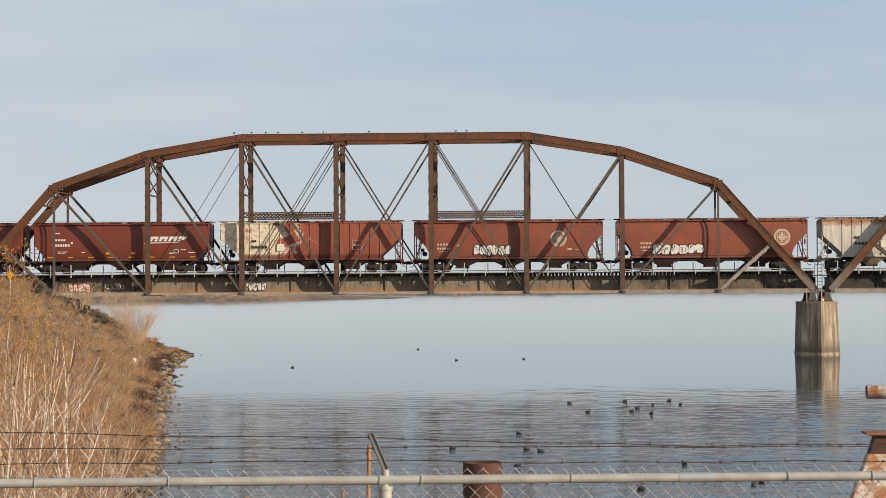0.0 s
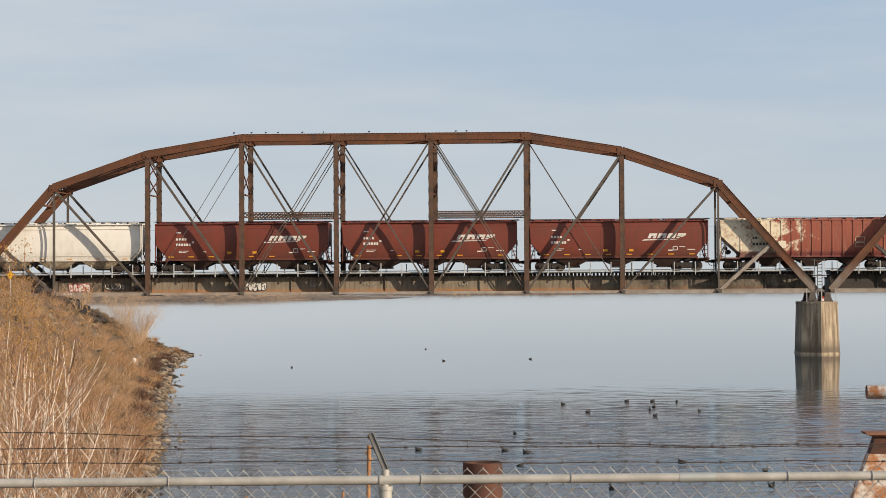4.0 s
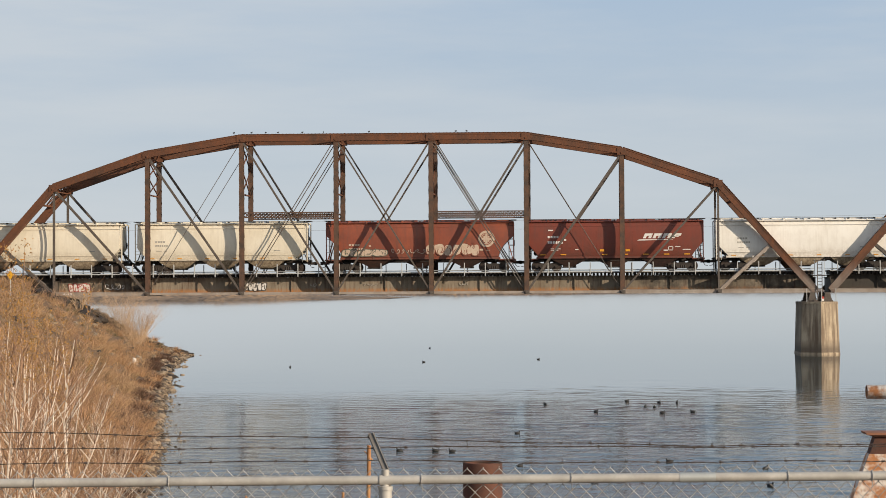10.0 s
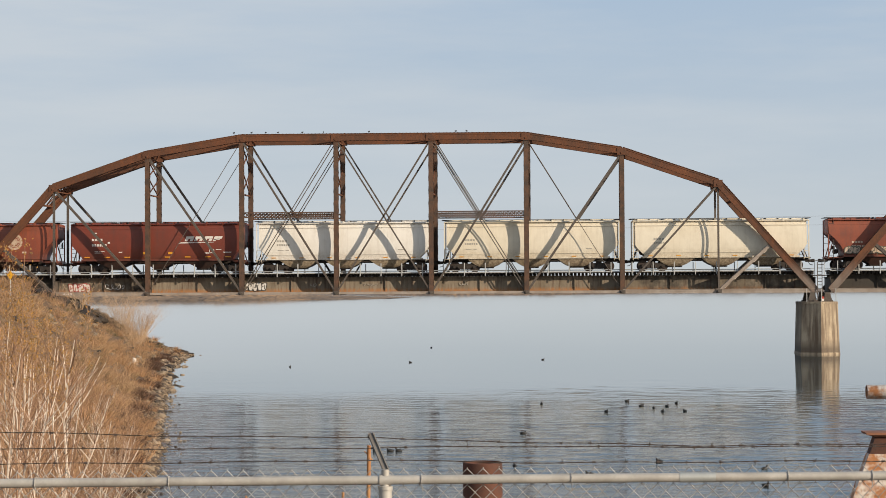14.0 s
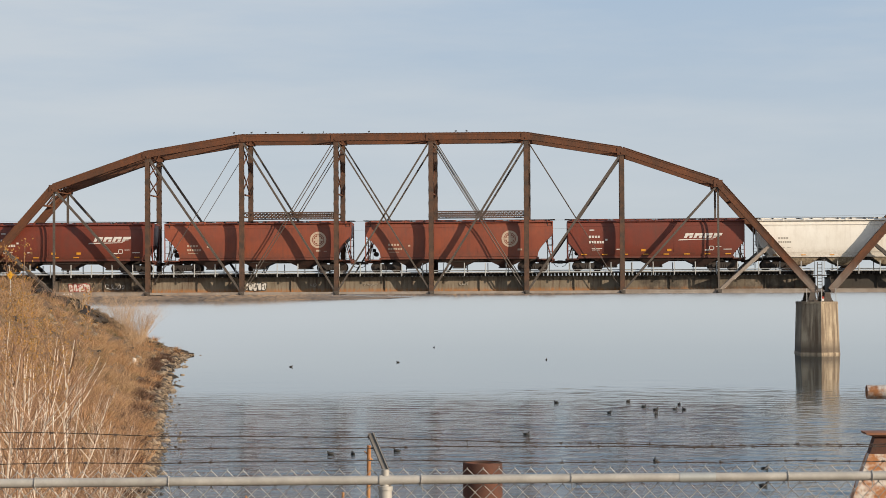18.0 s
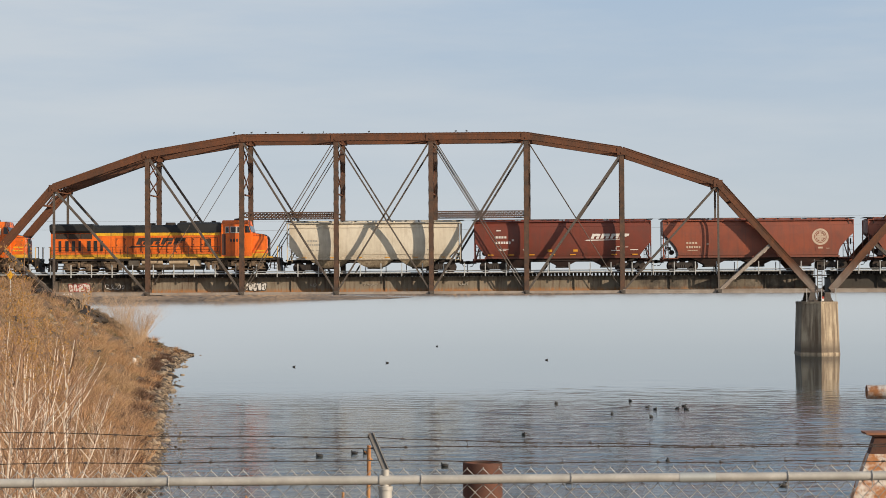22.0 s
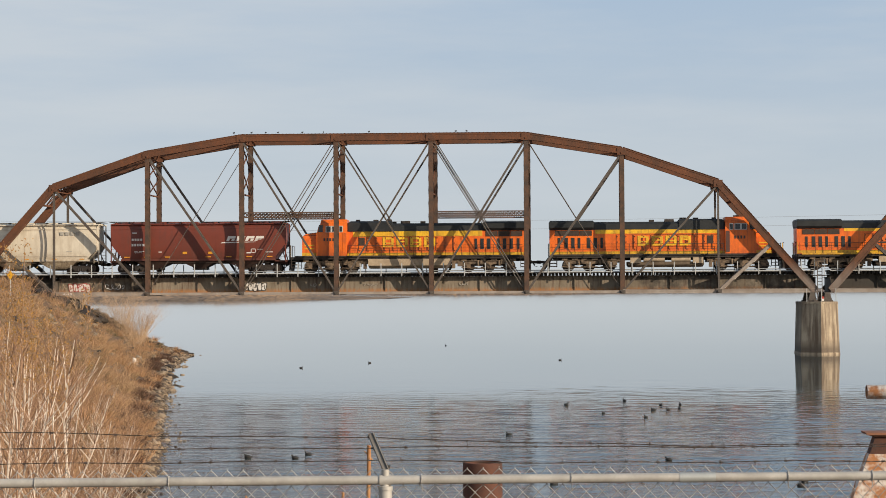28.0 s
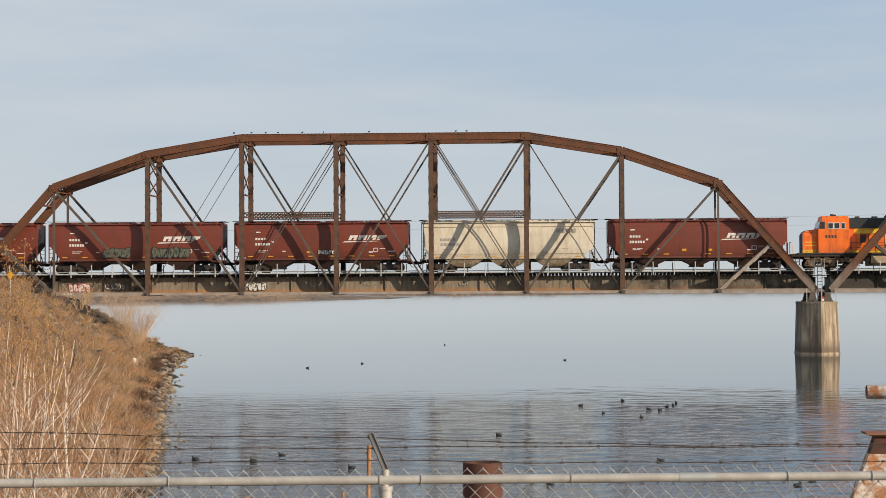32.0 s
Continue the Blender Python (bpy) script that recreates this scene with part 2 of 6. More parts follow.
# ---- mesh tools ----
class Geo:
    """Collects vertices and faces of one mesh."""

    def __init__(self):
        self.v, self.f = [], []

    def add(self, verts, faces):
        o = len(self.v)
        self.v.extend(tuple(p) for p in verts)
        self.f.extend(tuple(i + o for i in q) for q in faces)
        return self

    def box(self, c, s):
        x, y, z = c
        a, b, d = s[0] / 2, s[1] / 2, s[2] / 2
        return self.add([(x + i * a, y + j * b, z + k * d) for i in (-1, 1) for j in (-1, 1) for k in (-1, 1)],
                        [(0, 1, 3, 2), (4, 6, 7, 5), (0, 4, 5, 1), (2, 3, 7, 6), (0, 2, 6, 4), (1, 5, 7, 3)])

    def beam(self, p, q, w, h, up=(0, 1, 0)):
        """A bar from p to q: w across (along up), h in the other cross direction."""
        p, q = Vector(p), Vector(q)
        d = (q - p).normalized()
        u = Vector(up)
        u = (u - d * u.dot(d)).normalized()
        s = d.cross(u)
        u, s = u * w / 2, s * h / 2
        return self.add([e + i * u + j * s for e in (p, q) for i, j in ((-1, -1), (1, -1), (1, 1), (-1, 1))],
                        [(3, 2, 1, 0), (4, 5, 6, 7), (0, 1, 5, 4), (1, 2, 6, 5), (2, 3, 7, 6), (3, 0, 4, 7)])

    def tube(self, p, q, r, n=8, r2=None, caps=True):
        p, q = Vector(p), Vector(q)
        r2 = r if r2 is None else r2
        d = (q - p).normalized()
        u = d.orthogonal().normalized()
        s = d.cross(u)
        vs = [e + (u * math.cos(2 * math.pi * i / n) + s * math.sin(2 * math.pi * i / n)) * k for e, k in ((p, r), (q, r2)) for i in range(n)]
        fs = [(i, (i + 1) % n, n + (i + 1) % n, n + i) for i in range(n)]
        if caps:
            fs += [tuple(range(n))[::-1], tuple(range(n, 2 * n))]
        return self.add(vs, fs)

    def path(self, pts, r, n=5, taper=1.0):
        """A round rod along points."""
        pts = [Vector(p) for p in pts]
        vs = []
        for i, p in enumerate(pts):
            d = (pts[min(i + 1, len(pts) - 1)] - pts[max(i - 1, 0)]).normalized()
            u = d.cross(Vector((0.13, 0.31, 0.94))).normalized()
            s = d.cross(u)
            k = r * (1 + (taper - 1) * i / max(1, len(pts) - 1))
            vs += [p + (u * math.cos(2 * math.pi * j / n) + s * math.sin(2 * math.pi * j / n)) * k for j in range(n)]
        fs = [(i * n + j, i * n + (j + 1) % n, (i + 1) * n + (j + 1) % n, (i + 1) * n + j) for i in range(len(pts) - 1) for j in range(n)]
        fs += [tuple(range(n))[::-1], tuple(range((len(pts) - 1) * n, len(pts) * n))]
        return self.add(vs, fs)

    def hull(self, rows, cols=1):
        """A closed body: rows from bottom to top, each z, x from, x to, y from, y to."""
        m = cols + 1
        vs, n = [], len(rows)
        for side in (0, 1):
            for z, x0, x1, y0, y1 in rows:
                vs += [(x0 + (x1 - x0) * i / cols, (y0, y1)[side], z) for i in range(m)]
        k = n * m
        fs = []
        for r in range(n - 1):
            for i in range(cols):
                a = r * m + i
                fs.append((a, a + 1, a + m + 1, a + m))
                fs.append((k + a + 1, k + a, k + a + m, k + a + m + 1))
            a, b = r * m, r * m + cols
            fs.append((k + a, a, a + m, k + a + m))
            fs.append((b, k + b, k + b + m, b + m))
        for i in range(cols):
            fs.append((k + i, k + i + 1, i + 1, i))
            t = (n - 1) * m + i
            fs.append((t, t + 1, k + t + 1, k + t))
        return self.add(vs, fs)

    def plate(self, pts, y, thick=0.012):
        """A flat outline in x and z, with its face towards -y."""
        n = len(pts)
        vs = [(x, y - thick, z) for x, z in pts] + [(x, y, z) for x, z in pts]
        fs = [tuple(range(n)), tuple(range(n, 2 * n))[::-1]] + [(i, n + i, n + (i + 1) % n, (i + 1) % n) for i in range(n)]
        return self.add(vs, fs)

    def mesh(self, name, material, smooth=None):
        me = bpy.data.meshes.new(name)
        me.from_pydata(self.v, [], self.f)
        me.materials.append(material)
        if smooth:
            me.polygons.foreach_set("use_smooth", [True] * len(me.polygons))
            me.set_sharp_from_angle(angle=radians(smooth))
        me.update()
        return me


def part(name, geo, material, parent, label="", at=None, smooth=None, kind=""):
    """One mesh under a thing or a part."""
    me = geo if isinstance(geo, bpy.types.Mesh) else geo.mesh(name, material, smooth)
    ob = new(name, me)
    ob.parent = parent
    if at is not None:
        ob.matrix_basis = at
    return tagged(ob, label, kind=kind)


def thing(name, geo=None, material=None, at=None, smooth=None, **tags):
    ob = new(name, geo.mesh(name, material, smooth) if geo else None)
    if at is not None:
        ob.matrix_basis = at
    return tagged(ob, **tags)


# ---- water and land ----
def grid_mesh(name, xs, ys, height, material, smooth=True):
    nx = len(xs)
    vs = [(x, y, height(x, y)) for y in ys for x in xs]
    fs = [(j * nx + i, j * nx + i + 1, (j + 1) * nx + i + 1, (j + 1) * nx + i) for j in range(len(ys) - 1) for i in range(nx - 1)]
    me = bpy.data.meshes.new(name)
    me.from_pydata(vs, [], fs)
    me.materials.append(material)
    if smooth:
        me.polygons.foreach_set("use_smooth", [True] * len(fs))
    me.update()
    return new(name, me)


SHORE = ((0, 0.0), (20, -3.6), (53.5, -10.6), (56.9, -11.1), (69, -13.1), (80.5, -15.4), (95.5, -18.0), (102.5, -19.5), (114.6, -21.3), (130, -24.3), (140, -26.3), (150, -27.4), (168, -30.2), (177, -30.8))
SHORE_D, SHORE_X = [p[0] for p in SHORE], [p[1] for p in SHORE]


def shore_x(y):
    """The waterline of the bank, x by y."""
    d = y - CAM_Y
    if d > SHORE_D[-1]:
        return SHORE_X[-1] - (d - SHORE_D[-1]) * 2.2
    return float(np.interp(d, SHORE_D, SHORE_X)) + 0.22 * noise.noise(Vector((0, d * 0.35, 0))) + 0.12 * noise.noise(Vector((3, d * 1.1, 0)))


def bank_z(x, y):
    d = y - CAM_Y
    s = shore_x(y) - x
    if d < 16:                                     # the shore on which the camera stands
        base = 2.6 - max(0.0, d - 9.5) * 0.42
        base = max(base, -1.2)
    else:
        base = -1.2
    flat = min(1.0, max(0.0, (d - 120) / 45))
    toe = 2.0 + 2.6 * flat
    rise = (0.34 * s if s < toe else 0.34 * toe + 0.60 * (s - toe)) if s > 0 else s * 0.35
    top = 5.9 + 0.6 * min(1.0, max(0.0, d - 60) / 110)
    bank = top - 1.1 * math.log1p(math.exp((top - rise) / 1.1)) if rise < top + 8 else top
    bank = max(bank, -1.5)
    if d < 45 and s > 0:
        bank = min(bank, 2.2 + max(0.0, d - 16) * 0.075)
    z = max(base, bank)
    if z > 0:
        z += 0.30 * min(1.0, z) * noise.noise(Vector((x * 0.5, y * 0.35, 0.0))) + 0.12 * noise.noise(Vector((x * 1.7, y * 1.3, 4.0)))
    return z


def ground_material():
    k = Mat("dry_bank_soil", "World", 0.95)
    big = k.noise(0.5, 5, 0.6)
    mid = k.noise(2.6, 5, 0.65)
    fine = k.noise(14, 4, 0.65)
    c = k.mix(k.span(big, 0.35, 0.65), (0.19, 0.113, 0.062), (0.095, 0.062, 0.039))
    c = k.mix(k.span(mid, 0.5, 0.7, 0, 0.8), c, (0.22, 0.14, 0.07))
    c = k.mix(k.span(fine, 0.4, 0.7, 0, 0.6), c, (0.075, 0.048, 0.028))
    k.color(c).bump(fine, 0.8, 0.06)
    return k.m


SOIL = ground_material()
xs = list(np.linspace(-75, -2, 170))
ys = list(np.linspace(CAM_Y + 16, 25, 230))
bank = tagged(grid_mesh("ground", xs, ys, bank_z, SOIL), "dry brown river bank of soil, rubble and withered grass", "bank", kind="structure")
xs = list(np.linspace(-460, -74.8, 40))
inland = tagged(grid_mesh("ground", xs, list(np.linspace(CAM_Y - 60, 60, 40)), lambda x, y: 6.3 + 0.2 * noise.noise(Vector((x * 0.1, y * 0.1, 0))), SOIL),
                "flat dry land behind the river bank", "ground", kind="structure")
xs = list(np.linspace(-74.8, 60, 130))
ys = list(np.linspace(CAM_Y - 60, CAM_Y + 16.2, 70))


def near_shore_z(x, y):
    d = y - CAM_Y
    z = 3.95 - max(0.0, d + 3) * 0.115 if d < 9.5 else 2.5 - (d - 9.5) * 0.42
    return max(z, bank_z(x, CAM_Y + 16) if d > 15.9 else -1.5) + (0.06 * noise.noise(Vector((x, y, 0))) if z > 0 else 0)


shore = tagged(grid_mesh("ground", xs, ys, near_shore_z, SOIL), "dry grassy shore behind a chain link fence", "ground", kind="structure")

WATER = water_surface()


def water_sheet():
    """One sheet to the horizon: calm far off, ruffled by wind nearer the shore."""
    r = np.random.RandomState(8)
    x = np.concatenate([np.linspace(-4000, -60, 14), np.arange(-32, 44, 0.21), np.linspace(70, 4000, 14)])
    y = np.concatenate([[CAM_Y - 100, CAM_Y - 20], np.arange(CAM_Y + 18, CAM_Y + 130, 0.115), CAM_Y + np.geomspace(140, 4700, 22)])
    X, Y = np.meshgrid(x, y)
    Z = np.zeros_like(X)
    d = Y - CAM_Y
    gust = 0.5 + 0.25 * np.sin(X * 0.11 + Y * 0.23 + 1.0) + 0.25 * np.sin(X * -0.07 + Y * 0.41 + 2.0) + 0.12 * np.sin(X * 0.31 + Y * 0.77)
    edge = 124 + 5 * np.sin(X * 0.09) + 4 * np.sin(X * 0.23 + 1) + 3 * np.sin(X * 0.61 + 0.2 * Y)
    wind = np.clip((edge - d) / 48, 0, 1) ** 1.2 * np.clip((d - 17) / 4, 0, 1) * (0.55 + 0.6 * np.clip(gust, 0, 1))
    wind *= np.clip((X + 31) / 3, 0, 1) * np.clip((43 - X) / 3, 0, 1)
    for i in range(46):
        lam = math.exp(r.uniform(math.log(0.42), math.log(2.0)))
        th = r.normal(0, 0.44)
        k = 2 * math.pi / lam
        slope = 0.0108 * r.uniform(0.6, 1.4)
        ph = r.uniform(0, 6.28)
        Z += slope / k * np.sin(k * (X * math.sin(th) + Y * math.cos(th)) + ph + 0.6 * np.sin(0.5 * X + i) + 0.5 * np.sin(0.33 * Y + 2 * i))
    wind *= 0.80 + 0.35 * np.clip((X - 1) / 13, 0, 1)
    Z *= wind
    ny, nx = X.shape
    idx = np.arange(ny * nx, dtype=np.int32).reshape(ny, nx)
    quads = np.stack([idx[:-1, :-1], idx[:-1, 1:], idx[1:, 1:], idx[1:, :-1]], -1).reshape(-1, 4)
    me = bpy.data.meshes.new("water")
    me.vertices.add(ny * nx)
    me.vertices.foreach_set("co", np.stack([X, Y, Z], -1).astype(np.float32).ravel())
    me.loops.add(quads.size)
    me.loops.foreach_set("vertex_index", quads.ravel())
    me.polygons.add(len(quads))
    me.polygons.foreach_set("loop_start", np.arange(0, quads.size, 4, dtype=np.int32))
    me.polygons.foreach_set("use_smooth", np.ones(len(quads), dtype=bool))
    me.materials.append(WATER)
    me.update()
    me.validate()
    return tagged(new("water", me), "calm grey-blue river water with wind ripples near shore", "water", kind="structure")


water_sheet()


def far_strip(name, x0, x1, y0, y1, h, material, label, n=260):
    vs, fs = [], []
    for i in range(n + 1):
        f = i / n
        x, y = x0 + (x1 - x0) * f, y0 + (y1 - y0) * f
        k = min(1.0, 5 * f + 0.15, 3 * (1 - f) + 0.05)
        top = h * k * (0.8 + 0.35 * noise.noise(Vector((f * 14, h, 0))) + 0.35 * noise.noise(Vector((f * 90, h, 3))))
        j = 10 * noise.noise(Vector((f * 40, 5, h)))
        vs += [(x, y + j, -0.3), (x, y + j + 5, 0.35 * k + 0.1), (x, y + 16 + j, max(0.2, top * (0.4 + 0.25 * noise.noise(Vector((f * 70, 1, h)))))), (x, y + 60, max(0.3, top)), (x, y + 400, max(0.3, top))]
    for i in range(n):
        for j in range(4):
            a = i * 5 + j
            fs.append((a, a + 5, a + 6, a + 1))
    me = bpy.data.meshes.new(name)
    me.from_pydata(vs, [], fs)
    me.materials.append(material)
    return tagged(new(name, me), label, "shore", kind="structure")


def far_material(name, a, b, c):
    k = Mat(name, "World", 1.0)
    big = k.noise(0.03, 4, 0.6, (1, 1, 6))
    fine = k.noise(0.22, 4, 0.65, (1, 0.2, 3))
    col = k.mix(k.span(big, 0.38, 0.62), a, b)
    col = k.mix(k.span(fine, 0.5, 0.66, 0, 0.9), col, c)
    k.color(col)
    return k.m


FAR = far_material("distant_dry_shore", (0.29, 0.185, 0.105), (0.14, 0.10, 0.07), (0.06, 0.044, 0.033))
FARGREEN = far_material("distant_scrub", (0.26, 0.20, 0.155), (0.20, 0.165, 0.14), (0.13, 0.11, 0.10))
far_strip("backdrop", -420, -112, 1000, 1350, 4.2, FAR, "low dry brown shore far across the river")
far_strip("backdrop", -250, 170, 2800, 2900, 5.0, FAR, "thin dry point of land far down the river")
far_strip("backdrop", -1700, 1900, 4000, 4200, 9.0, FARGREEN, "hazy low shoreline on the horizon")


# ---- the bridge ----
PANEL = 8.534
NODE_X = [(k - 6) * PANEL + 0.1 for k in range(10)]
TOP_Z = [0, 15.32, 18.24, 19.64, 19.64, 19.64, 19.64, 18.24, 15.32, 0]
LOW_Z, DECK_Z, RAIL_Z, TRUSS_W = 5.65, 7.12, 7.5, 4.55
SKEW = 0.038           # the cross members lie a little askew to the track


def laced_post(g, p, q, wide, deep, pitch=0.55):
    """Two channels tied by zigzag lacing on both broad faces' edges."""
    p, q = Vector(p), Vector(q)
    length = (q - p).length
    for s in (-1, 1):
        o = Vector((0, s * deep / 2, 0))
        g.beam(p + o, q + o, 0.05, wide)
        d = (q - p).normalized()
        side = d.cross(Vector((0, 1, 0))).normalized()
        for e in (-1, 1):
            g.beam(p + o * 0.8 + side * e * (wide / 2 - 0.03), q + o * 0.8 + side * e * (wide / 2 - 0.03), 0.12, 0.03)
    n = max(2, int(length / pitch))
    for e in (-1, 1):
        for i in range(n):
            a, b = p + (q - p) * i / n, p + (q - p) * (i + 1) / n
            k = 1 if i % 2 else -1
            off = side * e * (wide / 2 + 0.012)
            g.beam(a + off + Vector((0, k * deep / 2, 0)), b + off - Vector((0, k * deep / 2, 0)), 0.07, 0.02, up=(0, 0.3, 0.95))


def box_member(g, p, q, wide, deep, rivets=True):
    """A riveted box: web plates, a wider cover plate and rows of rivet bosses along the edges."""
    p, q = Vector(p), Vector(q)
    d = (q - p).normalized()
    side = d.cross(Vector((0, 1, 0))).normalized()
    if side.z < 0:
        side = -side
    g.beam(p, q, wide, deep)
    g.beam(p + side * (deep / 2 + 0.012), q + side * (deep / 2 + 0.012), wide + 0.14, 0.03)
    for e in (-1, 1):
        o = side * e * (deep / 2 - 0.08)
        for s in (-1, 1):
            g.beam(p + o + Vector((0, s * (wide / 2 + 0.01), 0)), q + o + Vector((0, s * (wide / 2 + 0.01), 0)), 0.03, 0.15)
    if rivets:
        n = int((q - p).length / 0.32)
        for i in range(n):
            c = p + (q - p) * (i + 0.5) / n
            for e in (-1, 1):
                g.box(c + side * e * (deep / 2 + 0.012 + 0.012 * e) + Vector((0, -wide / 2 - 0.012, 0)), (0.09, 0.03, 0.045))


def eyebars(g, p, q, height, gap, thick=0.04, n=2):
    p, q = Vector(p), Vector(q)
    for i in range(n):
        o = Vector((0, (i - (n - 1) / 2) * gap, 0))
        g.beam(p + o, q + o, thick, height)
        for e in (p, q):
            g.tube(e + o - Vector((0, thick * 0.7, 0)), e + o + Vector((0, thick * 0.7, 0)), height * 0.75, 12)


def tie_bar(g, p, q, wide, height):
    """A packed diagonal: outer bars with batten plates between them and eyes at the pins."""
    p, q = Vector(p), Vector(q)
    for s in (-1, 0, 1):
        o = Vector((0, s * (wide / 2 - 0.03), 0))
        g.beam(p + o, q + o, 0.06, height)
    n = int((q - p).length / 0.55)
    for i in range(n):
        a, b = p.lerp(q, (i + 0.1) / n), p.lerp(q, (i + 0.85) / n)
        g.beam(a, b, wide - 0.02, height * 0.7)
    for e in (p, q):
        g.tube(e - Vector((0, wide / 2, 0)), e + Vector((0, wide / 2, 0)), height * 0.8, 12)


def build_truss(bridge, y):
    X, T, L = NODE_X, TOP_Z, LOW_Z

    def U(k):
        return Vector((X[k], y, T[k]))

    def B(k):
        return Vector((X[k], y, L))

    def put(name, build, material, label=""):
        g = Geo()
        build(g)
        part(name, g, material, bridge, label)

    for k in range(1, 8):
        put("top_chord", lambda g: box_member(g, U(k), U(k + 1), 0.5, 0.62), RUST)
    put("end_post", lambda g: box_member(g, B(0), U(1), 0.5, 0.62), RUST)
    put("end_post", lambda g: box_member(g, B(9), U(8), 0.5, 0.62), RUST)
    for k in range(1, 9):
        g = Geo()
        g.box(U(k) + Vector((0, -0.29, -0.08)), (0.8, 0.03, 0.62)).box(U(k) + Vector((0, 0.29, -0.08)), (0.8, 0.03, 0.62))
        g.tube(U(k) + Vector((0, -0.36, -0.2)), U(k) + Vector((0, 0.36, -0.2)), 0.1, 10)
        part("gusset_plate", g, RUST, bridge)
    for k in range(2, 8):
        put("vertical_post", lambda g: laced_post(g, B(k), U(k) - Vector((0, 0, 0.3)), 0.40, 0.36), POSTSTEEL)
    for k in (1, 8):
        put("hanger", lambda g: eyebars(g, B(k), U(k) - Vector((0, 0, 0.3)), 0.17, 0.22), GREYSTEEL)
    # main diagonals, then the thin counters
    for a, b, h, n in ((1, 2, 0.18, 2), (2, 3, 0.17, 2), (3, 4, 0.15, 2), (8, 7, 0.17, 2), (7, 6, 0.20, 2), (6, 5, 0.16, 2)):
        put("diagonal", lambda g: tie_bar(g, U(a) - Vector((0, 0, 0.2)), B(b), 0.36, h), GREYSTEEL)
    for a, b, n in ((4, 5, 2), (5, 4, 2)):
        put("diagonal", lambda g: tie_bar(g, U(a) - Vector((0, 0, 0.2)), B(b), 0.3, 0.12), GREYSTEEL)
    for a, b in ((4, 3), (5, 6)):
        for o in (-0.14, 0.14):
            put("counter_rod", lambda g: g.tube(U(a) + Vector((o, 0, -0.2)), B(b) + Vector((o, 0, 0)), 0.045, 6), GREYSTEEL)
    for a, b in ((3, 2), (6, 7)):
        put("counter_rod", lambda g: g.tube(U(a) + Vector((0, 0, -0.2)), B(b), 0.032, 6), GREYSTEEL)
    for k in range(9):
        stiff = k in (0, 1, 7, 8)
        if stiff:
            put("lower_chord", lambda g: box_member(g, B(k), B(k + 1), 0.4, 0.34), CHORD)
        else:
            put("lower_chord", lambda g: eyebars(g, B(k), B(k + 1), 0.22, 0.16, 0.05, 4), CHORD)
    for a, b, k in ((0, 1, 1), (9, 8, 8)):
        mid = B(a).lerp(U(b), 0.44)
        # left strut keeps the darker steel, so its shade is put into the colour
        put("sub_strut", lambda g: laced_post(g, mid, B(k), 0.27, 0.26), CHORD if k == 8 else GREYSTEEL)
    for a, b in ((3, 4), (5, 6)):
        z = 12.70

        def lattice(g):
            p, q = Vector((X[a], y, z)), Vector((X[b], y, z))
            for e in (-0.21, 0.21):
                g.beam(p + Vector((0, 0, e)), q + Vector((0, 0, e)), 0.3, 0.09)
            n = 26
            for i in range(n):
                x0, x1 = X[a] + PANEL * i / n, X[a] + PANEL * (i + 1) / n
                for s in (-0.13, 0.13):
                    g.beam((x0, y + s, z - 0.2), (x1, y + s, z + 0.2), 0.02, 0.05)
                    g.beam((x0, y + s, z + 0.2), (x1, y + s, z - 0.2), 0.02, 0.05)
        put("lattice_strut", lattice, POSTSTEEL)
    for k in range(1, 9):
        g = Geo()
        g.box(B(k) + Vector((0, 0, 0)), (0.5, 0.62, 0.32))
        g.tube(B(k) + Vector((0, -0.5, 0)), B(k) + Vector((0, 0.5, 0)), 0.12, 10)
        part("pin_joint", g, GREYSTEEL, bridge)


